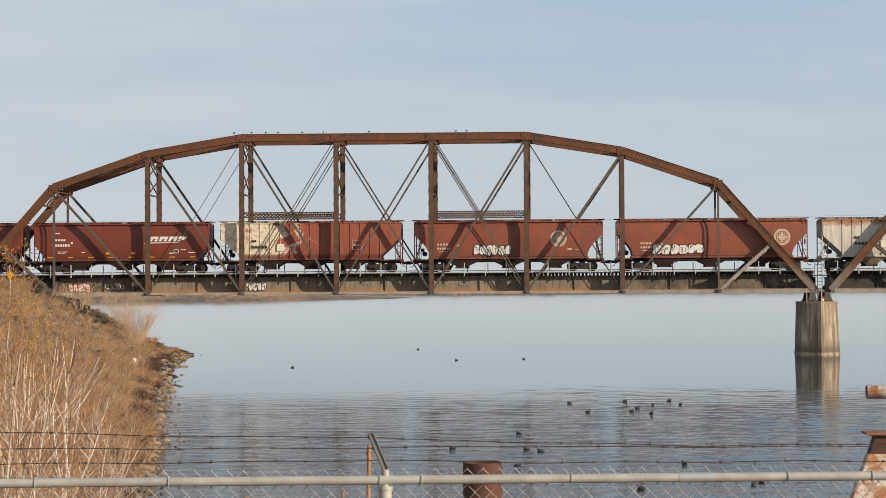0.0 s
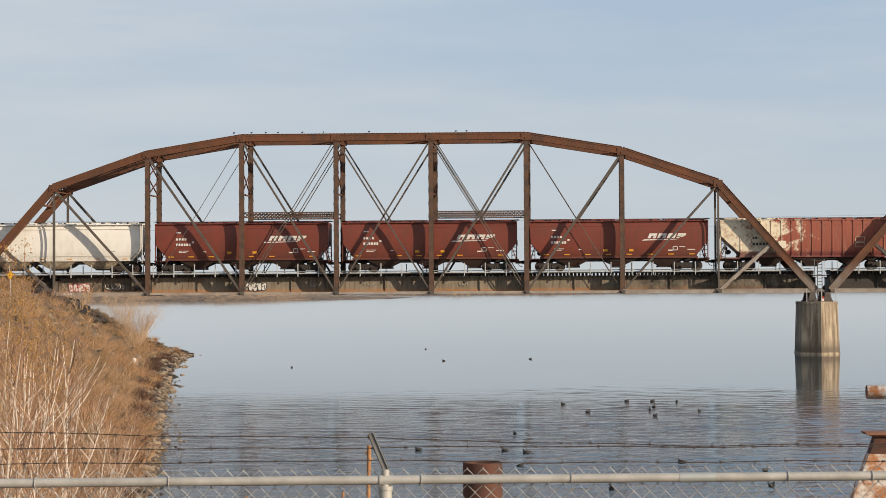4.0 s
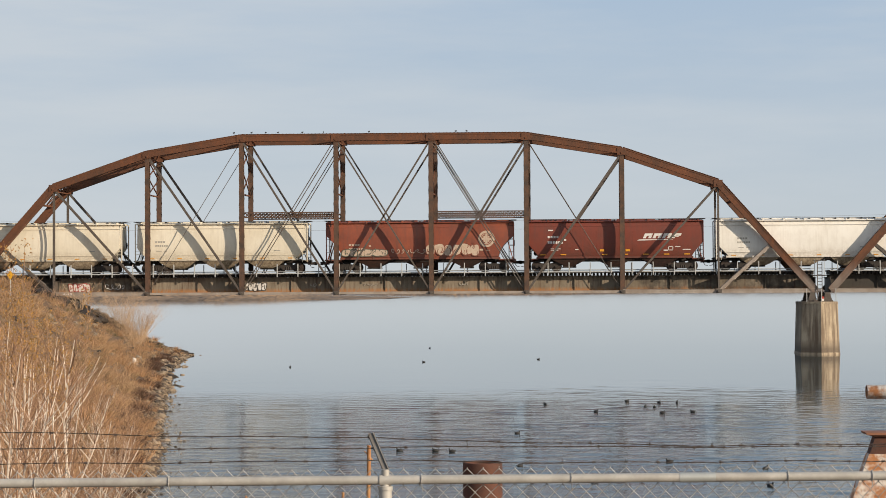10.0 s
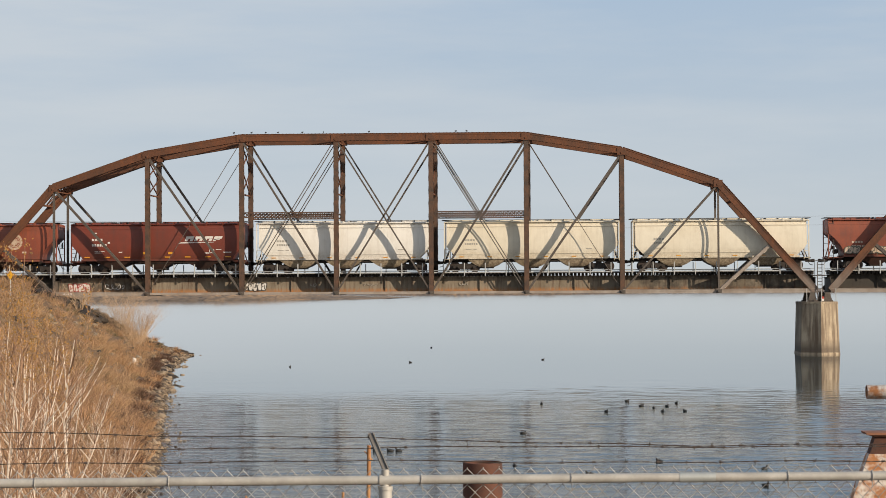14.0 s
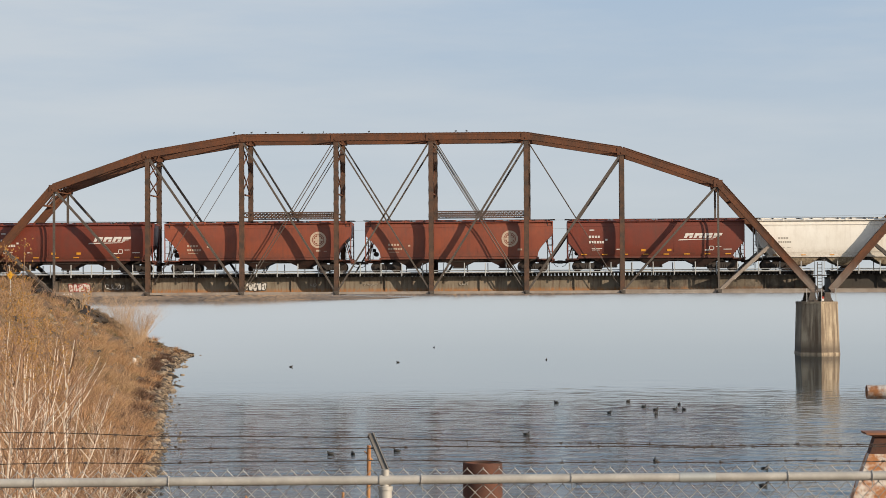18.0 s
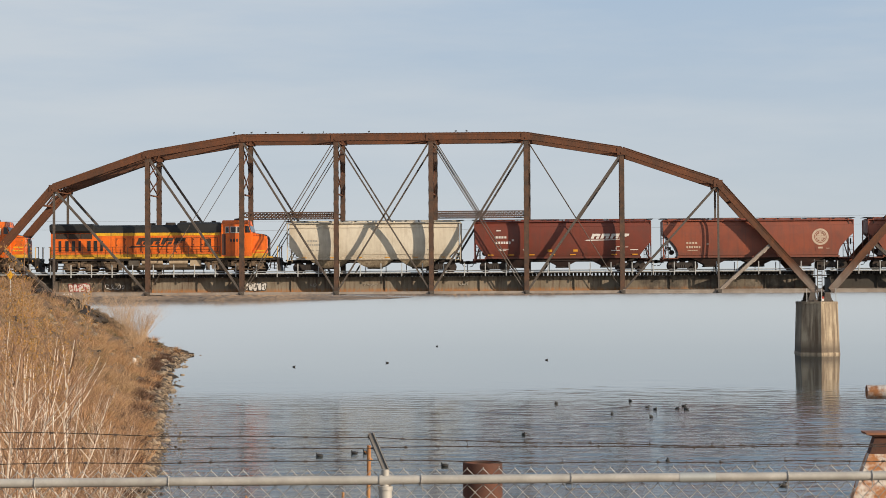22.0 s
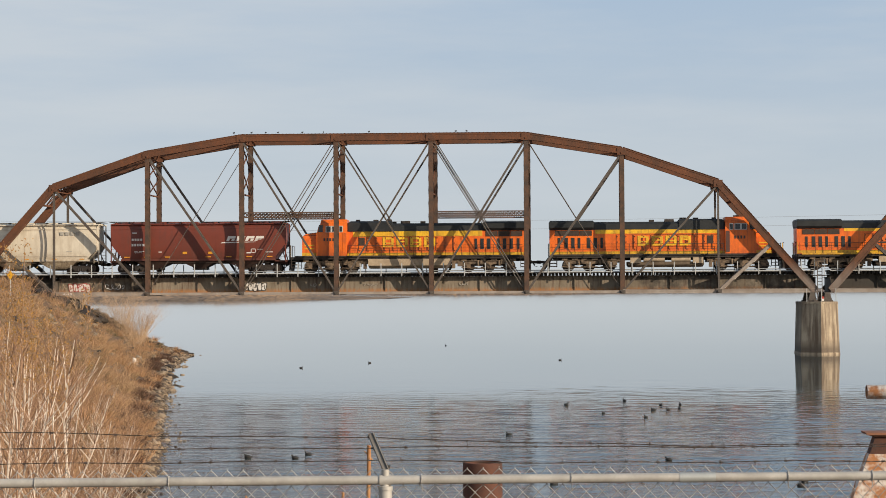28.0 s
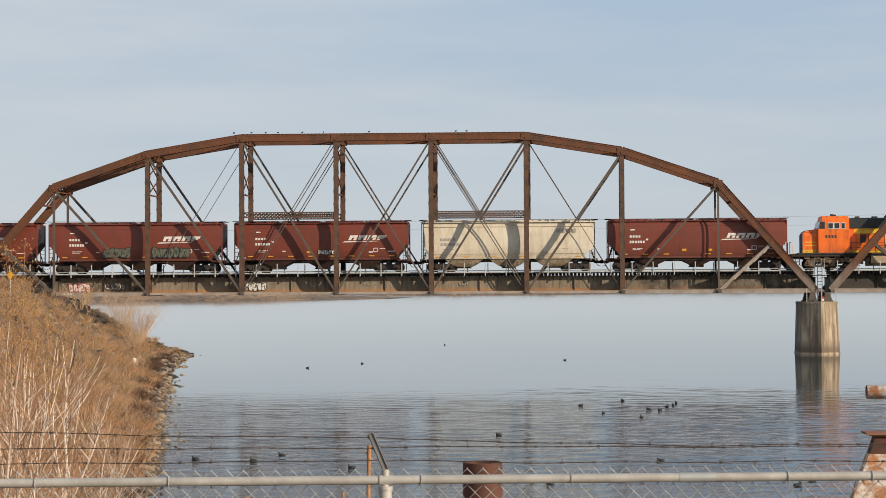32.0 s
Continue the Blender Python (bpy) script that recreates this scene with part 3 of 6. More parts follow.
def build_bridge():
    bridge = thing("truss_bridge", label="rusty brown riveted steel through truss railway bridge over the river", category="bridge", group="bridge spans")
    X, W = NODE_X, TRUSS_W
    build_truss(bridge, 0.0)
    build_truss(bridge, W)
    # bracing between the trusses
    for k in range(1, 9):
        z = TOP_Z[k]
        g = Geo()
        for e in (0.1, -0.35):
            g.beam((X[k], 0.2, z + e), (X[k], W - 0.2, z + e), 0.18, 0.1, up=(1, 0, 0))
        for i in range(8):
            y0, y1 = 0.3 + (W - 0.6) * i / 8, 0.3 + (W - 0.6) * (i + 1) / 8
            s = 1 if i % 2 else -1
            g.beam((X[k], y0, z - 0.12 - s * 0.2), (X[k], y1, z - 0.12 + s * 0.2), 0.06, 0.04, up=(1, 0, 0))
        part("top_strut", g, RUST, bridge)
    for k in range(1, 8):
        g = Geo()
        for a, b in ((0.2, W - 0.2), (W - 0.2, 0.2)):
            g.beam((X[k], a, TOP_Z[k] + 0.05), (X[k + 1], b, TOP_Z[k + 1] + 0.05), 0.1, 0.09)
        part("top_bracing", g, RUST, bridge)
    for k in range(2, 8):
        g = Geo()
        z0, z1 = TOP_Z[k] - 0.5, 14.6
        g.beam((X[k], 0.15, z1), (X[k], W - 0.15, z1), 0.14, 0.12, up=(1, 0, 0))
        h = (z0 - z1) / 2
        for i in range(2):
            for a, b in ((0.2, W - 0.2), (W - 0.2, 0.2)):
                g.beam((X[k], a, z1 + h * i), (X[k], b, z1 + h * (i + 1)), 0.09, 0.08, up=(1, 0, 0))
        part("sway_bracing", g, RUST, bridge)
    for a, b in ((0, 1), (9, 8)):
        p0, p1 = Vector((X[a], 0, LOW_Z)), Vector((X[b], 0, TOP_Z[b]))
        q0, q1 = p0.lerp(p1, 0.84), p0.lerp(p1, 0.98)
        for q in (q0, q1):
            part("portal_beam", Geo().beam(q + Vector((0, 0.2, 0)), q + Vector((0, W - 0.2, 0)), 0.2, 0.16, up=(1, 0, 0)), RUST, bridge)
        for i in range(6):
            y0, y1 = 0.25 + (W - 0.5) * i / 6, 0.25 + (W - 0.5) * (i + 1) / 6
            e0, e1 = (q0, q1) if i % 2 else (q1, q0)
            part("portal_brace", Geo().beam((e0.x, y0, e0.z), (e1.x, y1, e1.z), 0.06, 0.1), RUST, bridge)
    # floor: cross beams, plate girders with stiffeners
    for k in range(10):
        g = Geo()
        g.box((X[k], W / 2, 6.2), (0.05, W, 1.3)).box((X[k], W / 2, 6.85), (0.4, W, 0.04)).box((X[k], W / 2, 5.56), (0.4, W, 0.04))
        part("floor_beam", g, GREYSTEEL, bridge)
    for y in (TRUSS_W / 2 - 0.85, TRUSS_W / 2 + 0.85):
        for k in range(9):
            g = Geo()
            x0, x1 = X[k] + 0.03, X[k + 1] - 0.03
            c = (x0 + x1) / 2
            g.box((c, y, 6.42), (x1 - x0, 0.03, 1.3)).box((c, y, 7.08), (x1 - x0, 0.36, 0.05)).box((c, y, 5.76), (x1 - x0, 0.36, 0.05))
            for j in range(3):
                xx = x0 + 0.08 + (x1 - x0 - 0.16) * j / 2
                g.box((xx, y, 6.42), (0.06, 0.3, 1.27))
            g.box((c, y - 0.03, 6.98), (x1 - x0, 0.05, 0.14)).box((c, y - 0.03, 5.86), (x1 - x0, 0.05, 0.14))
            part("plate_girder", g, DARKGIRDER if k == 0 else HALFDARKGIRDER if k in (1, 7, 8) else GIRDER, bridge)
    add_deck(bridge, X[0], X[9])
    return bridge


def add_deck(owner, x0, x1, rails=True):
    """Sleepers, running rails, a narrow walkway and its posts."""
    W = TRUSS_W
    n = int((x1 - x0) / 0.335)
    tie = Geo().box((0, 0, 0), (0.205, 3.2, 0.24)).mesh("sleeper", TIMBER)
    for i in range(n):
        part("sleeper", tie, None, owner, at=pose(x0 + (x1 - x0) * (i + 0.5) / n, W / 2, DECK_Z + 0.125))
    for y in (W / 2 - 0.755, W / 2 + 0.755):
        g = Geo()
        g.box(((x0 + x1) / 2, y, RAIL_Z - 0.02), (x1 - x0, 0.075, 0.045)).box(((x0 + x1) / 2, y, RAIL_Z - 0.09), (x1 - x0, 0.02, 0.12)).box(((x0 + x1) / 2, y, RAIL_Z - 0.15), (x1 - x0, 0.14, 0.025))
        part("running_rail", g, RAILSTEEL, owner)
    for y, s in ((0.62, 1), (W - 0.62, -1)):
        g = Geo().box(((x0 + x1) / 2, y - s * 0.02, DECK_Z + 0.275), (x1 - x0, 0.78, 0.05))
        part("walkway", g, TIMBER, owner)
        for q in range(int((x1 - x0) / 1.87)):
            part("walkway_bracket", Geo().box((x0 + 0.9 + 1.87 * q, y, DECK_Z + 0.2), (0.07, 0.76, 0.09)), DARKIRON, owner)
        for z, r in ((7.43, 0.055), (7.62, 0.022)):
            part("guard_rail", Geo().tube((x0, y - s * 0.37, z), (x1, y - s * 0.37, z), r, 8), WHITEPIPE, owner)
        post = Geo().box((0, 0, 0), (0.075, 0.075, 1.16)).box((0, 0.02, -0.2), (0.11, 0.06, 0.16)).mesh("rail_post", WHITEPIPE)
        m = max(2, round((x1 - x0) / 1.87))
        for i in range(m):
            part("rail_post", post, None, owner, at=pose(x0 + (x1 - x0) * (i + 0.35) / m, y - s * 0.40, 7.72))


def pier_material():
    k = Mat("stained_pier_concrete", "World", 0.9)
    big = k.noise(0.7, 5, 0.6)
    streak = k.noise(2.0, 5, 0.6, (1.5, 1.5, 0.12))
    fine = k.noise(12, 4, 0.6)
    c = k.mix(k.span(big, 0.35, 0.65), (0.50, 0.405, 0.285), (0.34, 0.265, 0.185))
    c = k.mix(k.span(streak, 0.44, 0.64, 0, 0.9), c, (0.13, 0.088, 0.058))
    wet = k.math("MULTIPLY", k.span(k.axis(2), 1.35, 0.5), k.span(k.axis(2), 0.12, 0.22))
    c = k.mix(k.math("MULTIPLY", wet, 0.85), c, (0.10, 0.075, 0.055))
    c = k.mix(k.span(fine, 0.4, 0.75, 0, 0.35), c, (0.24, 0.18, 0.13))
    k.color(c).bump(fine, 0.4, 0.03)
    return k.m


PIERMAT = pier_material()


def build_pier(x):
    pier = thing("bridge_pier", at=pose(x, TRUSS_W / 2, 0), label="weathered concrete bridge pier with a pointed cutwater standing in water", category="pier", group="bridge piers")

    def shaft(g, z0, z1, w0, w1, l0, l1, n0, n1):
        vs = []
        for z, w, l, n in ((z0, w0, l0, n0), (z1, w1, l1, n1)):
            vs += [(0, -l - n, z), (w, -l, z), (w, l, z), (0, l + n, z), (-w, l, z), (-w, -l, z)]
        fs = [(0, 1, 2, 3, 4, 5)[::-1], (6, 7, 8, 9, 10, 11)] + [(i, (i + 1) % 6, 6 + (i + 1) % 6, 6 + i) for i in range(6)]
        g.add(vs, fs)

    g = Geo()
    shaft(g, -4, 0.14, 1.77, 1.75, 2.74, 2.72, 1.00, 0.98)
    part("footing", g, PIERMAT, pier)
    g = Geo()
    shaft(g, 0.14, 4.48, 1.72, 1.58, 2.68, 2.58, 0.98, 0.92)
    part("shaft", g, PIERMAT, pier)
    g = Geo()
    shaft(g, 4.48, 4.67, 1.62, 1.60, 2.62, 2.61, 0.95, 0.94)
    part("cap", g, PIERMAT, pier)
    for dx in (-0.62, 0.72):
        for y in (-TRUSS_W / 2, TRUSS_W / 2):
            g = Geo().box((dx, y, 4.74), (0.9, 0.8, 0.14)).box((dx, y, 4.9), (0.7, 0.6, 0.2)).hull([(5.0, dx - 0.3, dx + 0.3, y - 0.26, y + 0.26), (5.5, dx - 0.22, dx + 0.22, y - 0.24, y + 0.24)])
            part("bearing_shoe", g, GREYSTEEL, pier)
    return pier


def skewed(owner):
    """Shears a thing built square so that its far side lies along the track by SKEW."""
    done = set()
    for ob in owner.children_recursive:
        m = ob.matrix_basis.copy()
        m.translation.x += SKEW * m.translation.y
        ob.matrix_basis = m
        if ob.data.name not in done:
            done.add(ob.data.name)
            for v in ob.data.vertices:
                v.co.x += SKEW * v.co.y
    return owner


bridge = skewed(build_bridge())
SPAN = NODE_X[9] - NODE_X[0] + 1.35
copy_thing(bridge, pose(SPAN, 0, 0))
PIER_X = NODE_X[9] + 0.34
pier = skewed(build_pier(PIER_X + 0.08))
copy_thing(pier, pose(PIER_X + 0.08 + SPAN, TRUSS_W / 2, 0))
ABUT = two_tone("abutment_concrete", (0.34, 0.28, 0.21), (0.25, 0.2, 0.15), 0.8, space="World", rough=0.9)
g = Geo().box((NODE_X[0] - 1.5, TRUSS_W / 2, 4.0), (4.2, 8.0, 2.9)).box((NODE_X[0] - 2.9, TRUSS_W / 2, 6.2), (1.2, 8.0, 1.7))
thing("abutment", g, ABUT, label="concrete bridge abutment set into the bank", category="abutment", kind="structure")


def approach(x0, x1, label, name):
    """A plain deck beyond the truss spans, girders under a track."""
    g = Geo()
    for y in (TRUSS_W / 2 - 0.85, TRUSS_W / 2 + 0.85):
        g.box(((x0 + x1) / 2, y, 6.42), (x1 - x0, 0.3, 1.35))
    g.box(((x0 + x1) / 2, TRUSS_W / 2, DECK_Z + 0.12), (x1 - x0, 3.5, 0.2))
    ob = thing(name, g, GIRDER, label=label, category="bridge deck", kind="structure")
    for y in (TRUSS_W / 2 - 0.755, TRUSS_W / 2 + 0.755):
        part("running_rail", Geo().box(((x0 + x1) / 2, y, RAIL_Z - 0.08), (x1 - x0, 0.08, 0.16)), RAILSTEEL, ob)
    return ob


approach(NODE_X[0] - 420, NODE_X[0] - 0.05, "plain plate girder track deck on dry land", "approach_deck")
approach(NODE_X[9] + SPAN + 0.1, NODE_X[9] + SPAN + 340, "plain plate girder track deck over water", "approach_deck")
for i in range(1, 8):
    copy_thing(pier, pose(PIER_X + SPAN + i * 45, TRUSS_W / 2, 0))


# ---- access ladder and small gear on the pier ----
gear = thing("access_ladder", at=pose(PIER_X, 0, 0), label="steel access ladder with hand posts on the pier top", category="ladder")
for x in (-0.2, 0.2):
    part("stile", Geo().box((x, -0.35, 6.45), (0.06, 0.06, 3.5)), GREYSTEEL, gear)
    part("hoop_post", Geo().box((x * 2.1, -0.2, 7.65), (0.05, 0.05, 1.5)), WHITEPIPE, gear)
for i in range(11):
    part("rung", Geo().box((0, -0.35, 4.95 + i * 0.3), (0.4, 0.04, 0.05)), DARKIRON, gear)
part("landing", Geo().box((0, 0.2, 7.0), (1.3, 1.1, 0.08)).box((0, -0.34, 8.3), (1.25, 0.05, 0.05)), DARKIRON, gear)
part("plate_red", Geo().box((0.18, -0.9, 5.02), (0.2, 0.03, 0.2)), two_tone("red_sign_paint", (0.5, 0.05, 0.03), (0.4, 0.05, 0.03), 4.0), gear, "small red and white plate")
part("plate_white", Geo().box((0.18, -0.9, 4.82), (0.2, 0.03, 0.2)), LOGOWHITE, gear)
for x in (-1.25, 0.05, 1.3):
    part("guard_post", Geo().box((x, -1.0 if x else -1.6, 5.25), (0.06, 0.06, 1.16)), WHITEPIPE, gear, "pale guard post")

# ---- far cables ----
cable_line = thing("power_line", label="two thin dark cables strung behind the bridge", category="cable")
for z in (13.2, 14.25):
    part("cable", Geo().path([(x, 60, z + 1.6 * ((x + 12) / 110) ** 2) for x in range(-122, 99, 10)], 0.015, 5), CABLEGREY, cable_line)
for x in (-122, 98):
    part("pole", Geo().tube((x, 60, -2), (x, 60, 16.5), 0.2, 10, 0.14).box((x, 60, 15.6), (0.15, 1.6, 0.15)), TIMBER, cable_line)


# ---- the train ----
RW = 0.457     # wheel radius


def wheelset_mesh(r):
    g = Geo()
    for s in (-1, 1):
        y = s * 0.755
        g.tube((0, y - 0.065, 0), (0, y + 0.065, 0), r, 20)
        g.tube((0, y - s * 0.065, 0), (0, y - s * 0.09, 0), r + 0.03, 20)
        g.tube((0, y + s * 0.06, 0), (0, y + s * 0.10, 0), 0.16, 10)
        for i in range(3):
            a = 2 * math.pi * i / 3
            g.box((0.3 * math.cos(a), y + s * 0.075, 0.3 * math.sin(a)), (0.09, 0.03, 0.09))
    g.tube((0, -1.05, 0), (0, 1.05, 0), 0.08, 10)
    return g.mesh("wheelset", WHEELIRON, 40)


WHEELSET = wheelset_mesh(RW)
LOCO_WHEELSET = wheelset_mesh(0.53)
SPINNERS = []


def make_bogie(owner, x):
    b = part("bogie", Geo().box((0, 0, 0.62), (0.36, 2.0, 0.28)).box((0, 0, 0.82), (0.5, 0.7, 0.16)), DARKIRON, owner, "grimy cast iron bogie", at=pose(x, 0, 0))
    for s in (-1, 1):
        y = s * 1.02
        g = Geo()
        g.plate([(-1.1, 0.46), (-0.95, 0.60), (-0.45, 0.74), (0.45, 0.74), (0.95, 0.60), (1.1, 0.46), (0.98, 0.40), (0.75, 0.50), (0.42, 0.22), (-0.42, 0.22), (-0.75, 0.50), (-0.98, 0.40)], y + 0.07, 0.14)
        for e in (-1, 1):
            g.tube((e * 0.89, y - 0.1, RW), (e * 0.89, y + 0.1, RW), 0.15, 10)
        for e in (-0.18, 0, 0.18):
            g.tube((e, y + s * 0.04, 0.26), (e, y + s * 0.04, 0.52), 0.075, 8)
        part("side_frame", g, DARKIRON, b)
    for e in (-1, 1):
        SPINNERS.append((part("wheelset", WHEELSET, None, b, at=pose(e * 0.89, 0, RW)), RW))
    return b


def coupler(owner, x, s):
    g = Geo()
    g.box((x + s * 0.3, 0, 0.85), (0.75, 0.22, 0.24)).box((x + s * 0.62, 0.03, 0.85), (0.25, 0.34, 0.3))
    g.path([(x + s * 0.1, -0.3, 0.8), (x + s * 0.3, -0.32, 0.5), (x + s * 0.55, -0.3, 0.45)], 0.03)
    part("coupler", g, DARKIRON, owner)


def ladder(owner, x, y, z0, z1, w, material, axis="x", rungs=6):
    g = Geo()
    for e in (-w / 2, w / 2):
        a, b = ((x + e, y), (x, y + e))[axis == "y"], None
        g.box((a[0], a[1], (z0 + z1) / 2), (0.05, 0.05, z1 - z0))
    for i in range(rungs):
        z = z0 + (z1 - z0) * (i + 0.5) / rungs
        g.box((x, y, z), ((w, 0.035, 0.035), (0.035, w, 0.035))[axis == "y"])
    part("ladder", g, material, owner)


def swoosh(owner, x, z, w, h, y, material, label):
    """A slanted block mark over a long tapering underline, as plain shapes."""
    lean = h * 0.42
    n = 4
    g = Geo()
    for i in range(n):
        a = x + w * (0.10 + 0.225 * i)
        b = a + w * 0.19
        t, m = h * 0.22, h * 0.5
        # four slanted blocks, each with one horizontal notch
        g.plate([(a + lean * 0.6, z + m + t * 0.3), (b + lean * 0.6, z + m + t * 0.3), (b + lean, z + h), (a + lean, z + h)], y)
        g.plate([(a + lean * 0.12, z + t * 0.6), (a + w * 0.07 + lean * 0.12, z + t * 0.6), (a + w * 0.07 + lean * 0.6, z + m + t * 0.3), (a + lean * 0.6, z + m + t * 0.3)], y)
        if i in (0, 1, 2):
            c = b - w * 0.07
            g.plate([(c + lean * 0.12, z + t * 0.6), (b + lean * 0.12, z + t * 0.6), (b + lean * 0.6, z + m + t * 0.1), (c + lean * 0.6, z + m + t * 0.1)], y)
        else:
            c = b - w * 0.04
            g.plate([(a + lean * 0.45, z + m * 0.75), (c + lean * 0.45, z + m * 0.75), (c + lean * 0.55, z + m), (a + lean * 0.55, z + m)], y)
    g.plate([(x - w * 0.03, z - h * 0.28), (x + w * 0.80, z - h * 0.10), (x + w * 0.82, z - h * 0.02), (x + w * 0.02, z - h * 0.06)], y)
    part("mark", g, material, owner, label)


def ring_mark(g, x, z, r0, r1, y, n=28):
    for i in range(n):
        a, b = 2 * math.pi * i / n, 2 * math.pi * (i + 1) / n
        g.plate([(x + k * math.cos(q), z + k * math.sin(q)) for k, q in ((r0, a), (r1, a), (r1, b), (r0, b))], y)


def roundel(owner, x, z, r, y, material):
    """A broad ring round a cross, as plain shapes."""
    g = Geo()
    ring_mark(g, x, z, r * 0.74, r, y)
    ring_mark(g, x, z, r * 0.58, r * 0.66, y)
    k, e = 0.13 * r, 0.56 * r
    g.plate([(x - k, z - e), (x + k, z - e), (x + k, z + e), (x - k, z + e)], y)
    g.plate([(x - e, z - k), (x - k, z - k), (x - k, z + k), (x - e, z + k)], y)
    g.plate([(x + k, z - k), (x + e, z - k), (x + e, z + k), (x + k, z + k)], y)
    for i in range(4):
        a = math.pi / 4 + i * math.pi / 2
        cx, cz = x + 0.36 * r * math.cos(a), z + 0.36 * r * math.sin(a)
        w = 0.11 * r
        g.plate([(cx - w, cz - w), (cx + w, cz - w), (cx + w, cz + w), (cx - w, cz + w)], y)
    part("roundel", g, material, owner, "faded cream ring mark with a cross")


def bars(owner, rows, y, material, name="lettering"):
    """Plain bars in place of small writing: x, z, width, height."""
    g = Geo()
    for x, z, w, h in rows:
        g.plate([(x, z), (x + w, z), (x + w, z + h), (x, z + h)], y, 0.01)
    part(name, g, material, owner, kind="stuff")


def block_bars(x, z, n, w, h, gap=0.3):
    """n upright character blocks of plain bars."""
    rows = []
    for i in range(n):
        x0 = x + i * w
        rows.append((x0, z + h * 0.1, w * (1 - gap), h * 0.8))
    return rows


def blob(rnd, cx, cz, a, b, tilt, rough):
    pts = []
    m = 16
    ph = rnd.uniform(0, 6.28)
    for i in range(m):
        t = 2 * math.pi * i / m
        k = 1 + rough * math.sin(3 * t + ph) + rnd.uniform(-0.05, 0.05)
        u = a * k * math.copysign(abs(math.cos(t)) ** 0.6, math.cos(t))
        v = b * k * math.copysign(abs(math.sin(t)) ** 0.6, math.sin(t))
        pts.append((cx + u + tilt * v, cz + v))
    return pts


def stroke(g, p, q, t, y):
    dx, dz = q[0] - p[0], q[1] - p[1]
    ln = max(1e-4, math.hypot(dx, dz))
    nx, nz = -dz / ln * t / 2, dx / ln * t / 2
    g.plate([(p[0] - nx, p[1] - nz), (p[0] + nx, p[1] + nz), (q[0] + nx, q[1] + nz), (q[0] - nx, q[1] - nz)][::-1], y, 0.003)


def spray(owner, x0, z0, x1, z1, y, material, rnd, label, n=9, fill=None):
    """Sprayed graffiti: bulbous outlined shapes, or a loose scrawl where there is no fill; no letters."""
    hh = z1 - z0
    w = (x1 - x0) / n
    lines = Geo()
    if fill:
        edge, body = Geo(), Geo()
        for i in range(n):
            cx = x0 + w * (i + 0.5) + rnd.uniform(-0.08, 0.08) * w
            cz = (z0 + z1) / 2 + rnd.uniform(-0.06, 0.06) * hh
            a, b, tilt = w * rnd.uniform(0.46, 0.56), hh * rnd.uniform(0.40, 0.50), rnd.uniform(-0.2, 0.25)
            seed = rnd.random()
            o = 0.0016 * i
            edge.plate(blob(random.Random(seed), cx, cz, a + 0.05, b + 0.05, tilt, 0.07), y - o, 0.004)
            body.plate(blob(random.Random(seed), cx, cz, a - 0.02, b - 0.02, tilt, 0.07), y - 0.004 - o, 0.003)
            for q in range(3):
                px, pz = cx + rnd.uniform(-0.35, 0.3) * w, cz + rnd.uniform(-0.3, 0.2) * hh
                last = (px, pz)
                turn = rnd.uniform(0, 6.28)
                for j in range(4):
                    turn += rnd.uniform(0.2, 1.0)
                    nxt = (last[0] + 0.13 * w * math.cos(turn), last[1] + 0.16 * hh * math.sin(turn))
                    stroke(lines, last, nxt, 0.055, y - 0.009 - o - 0.0002 * j)
                    last = nxt
        part("spray_outline", edge, material, owner, kind="stuff")
        part("spray_fill", body, fill, owner, kind="stuff")
    else:
        for i in range(n):
            cx, cz = x0 + w * (i + 0.5), (z0 + z1) / 2
            turn = rnd.uniform(0, 6.28)
            rad = hh * rnd.uniform(0.22, 0.42)
            last = None
            for j in range(9):
                t = turn + j * 0.62
                k = rad * (1 - 0.05 * j)
                nxt = (cx + k * 0.9 * math.cos(t) + j * 0.07 * w, cz + k * math.sin(t))
                if last:
                    stroke(lines, last, nxt, 0.05, y - 0.004 - 0.0002 * j)
                last = nxt
    part("spray_lines", lines, material, owner, label, kind="stuff")


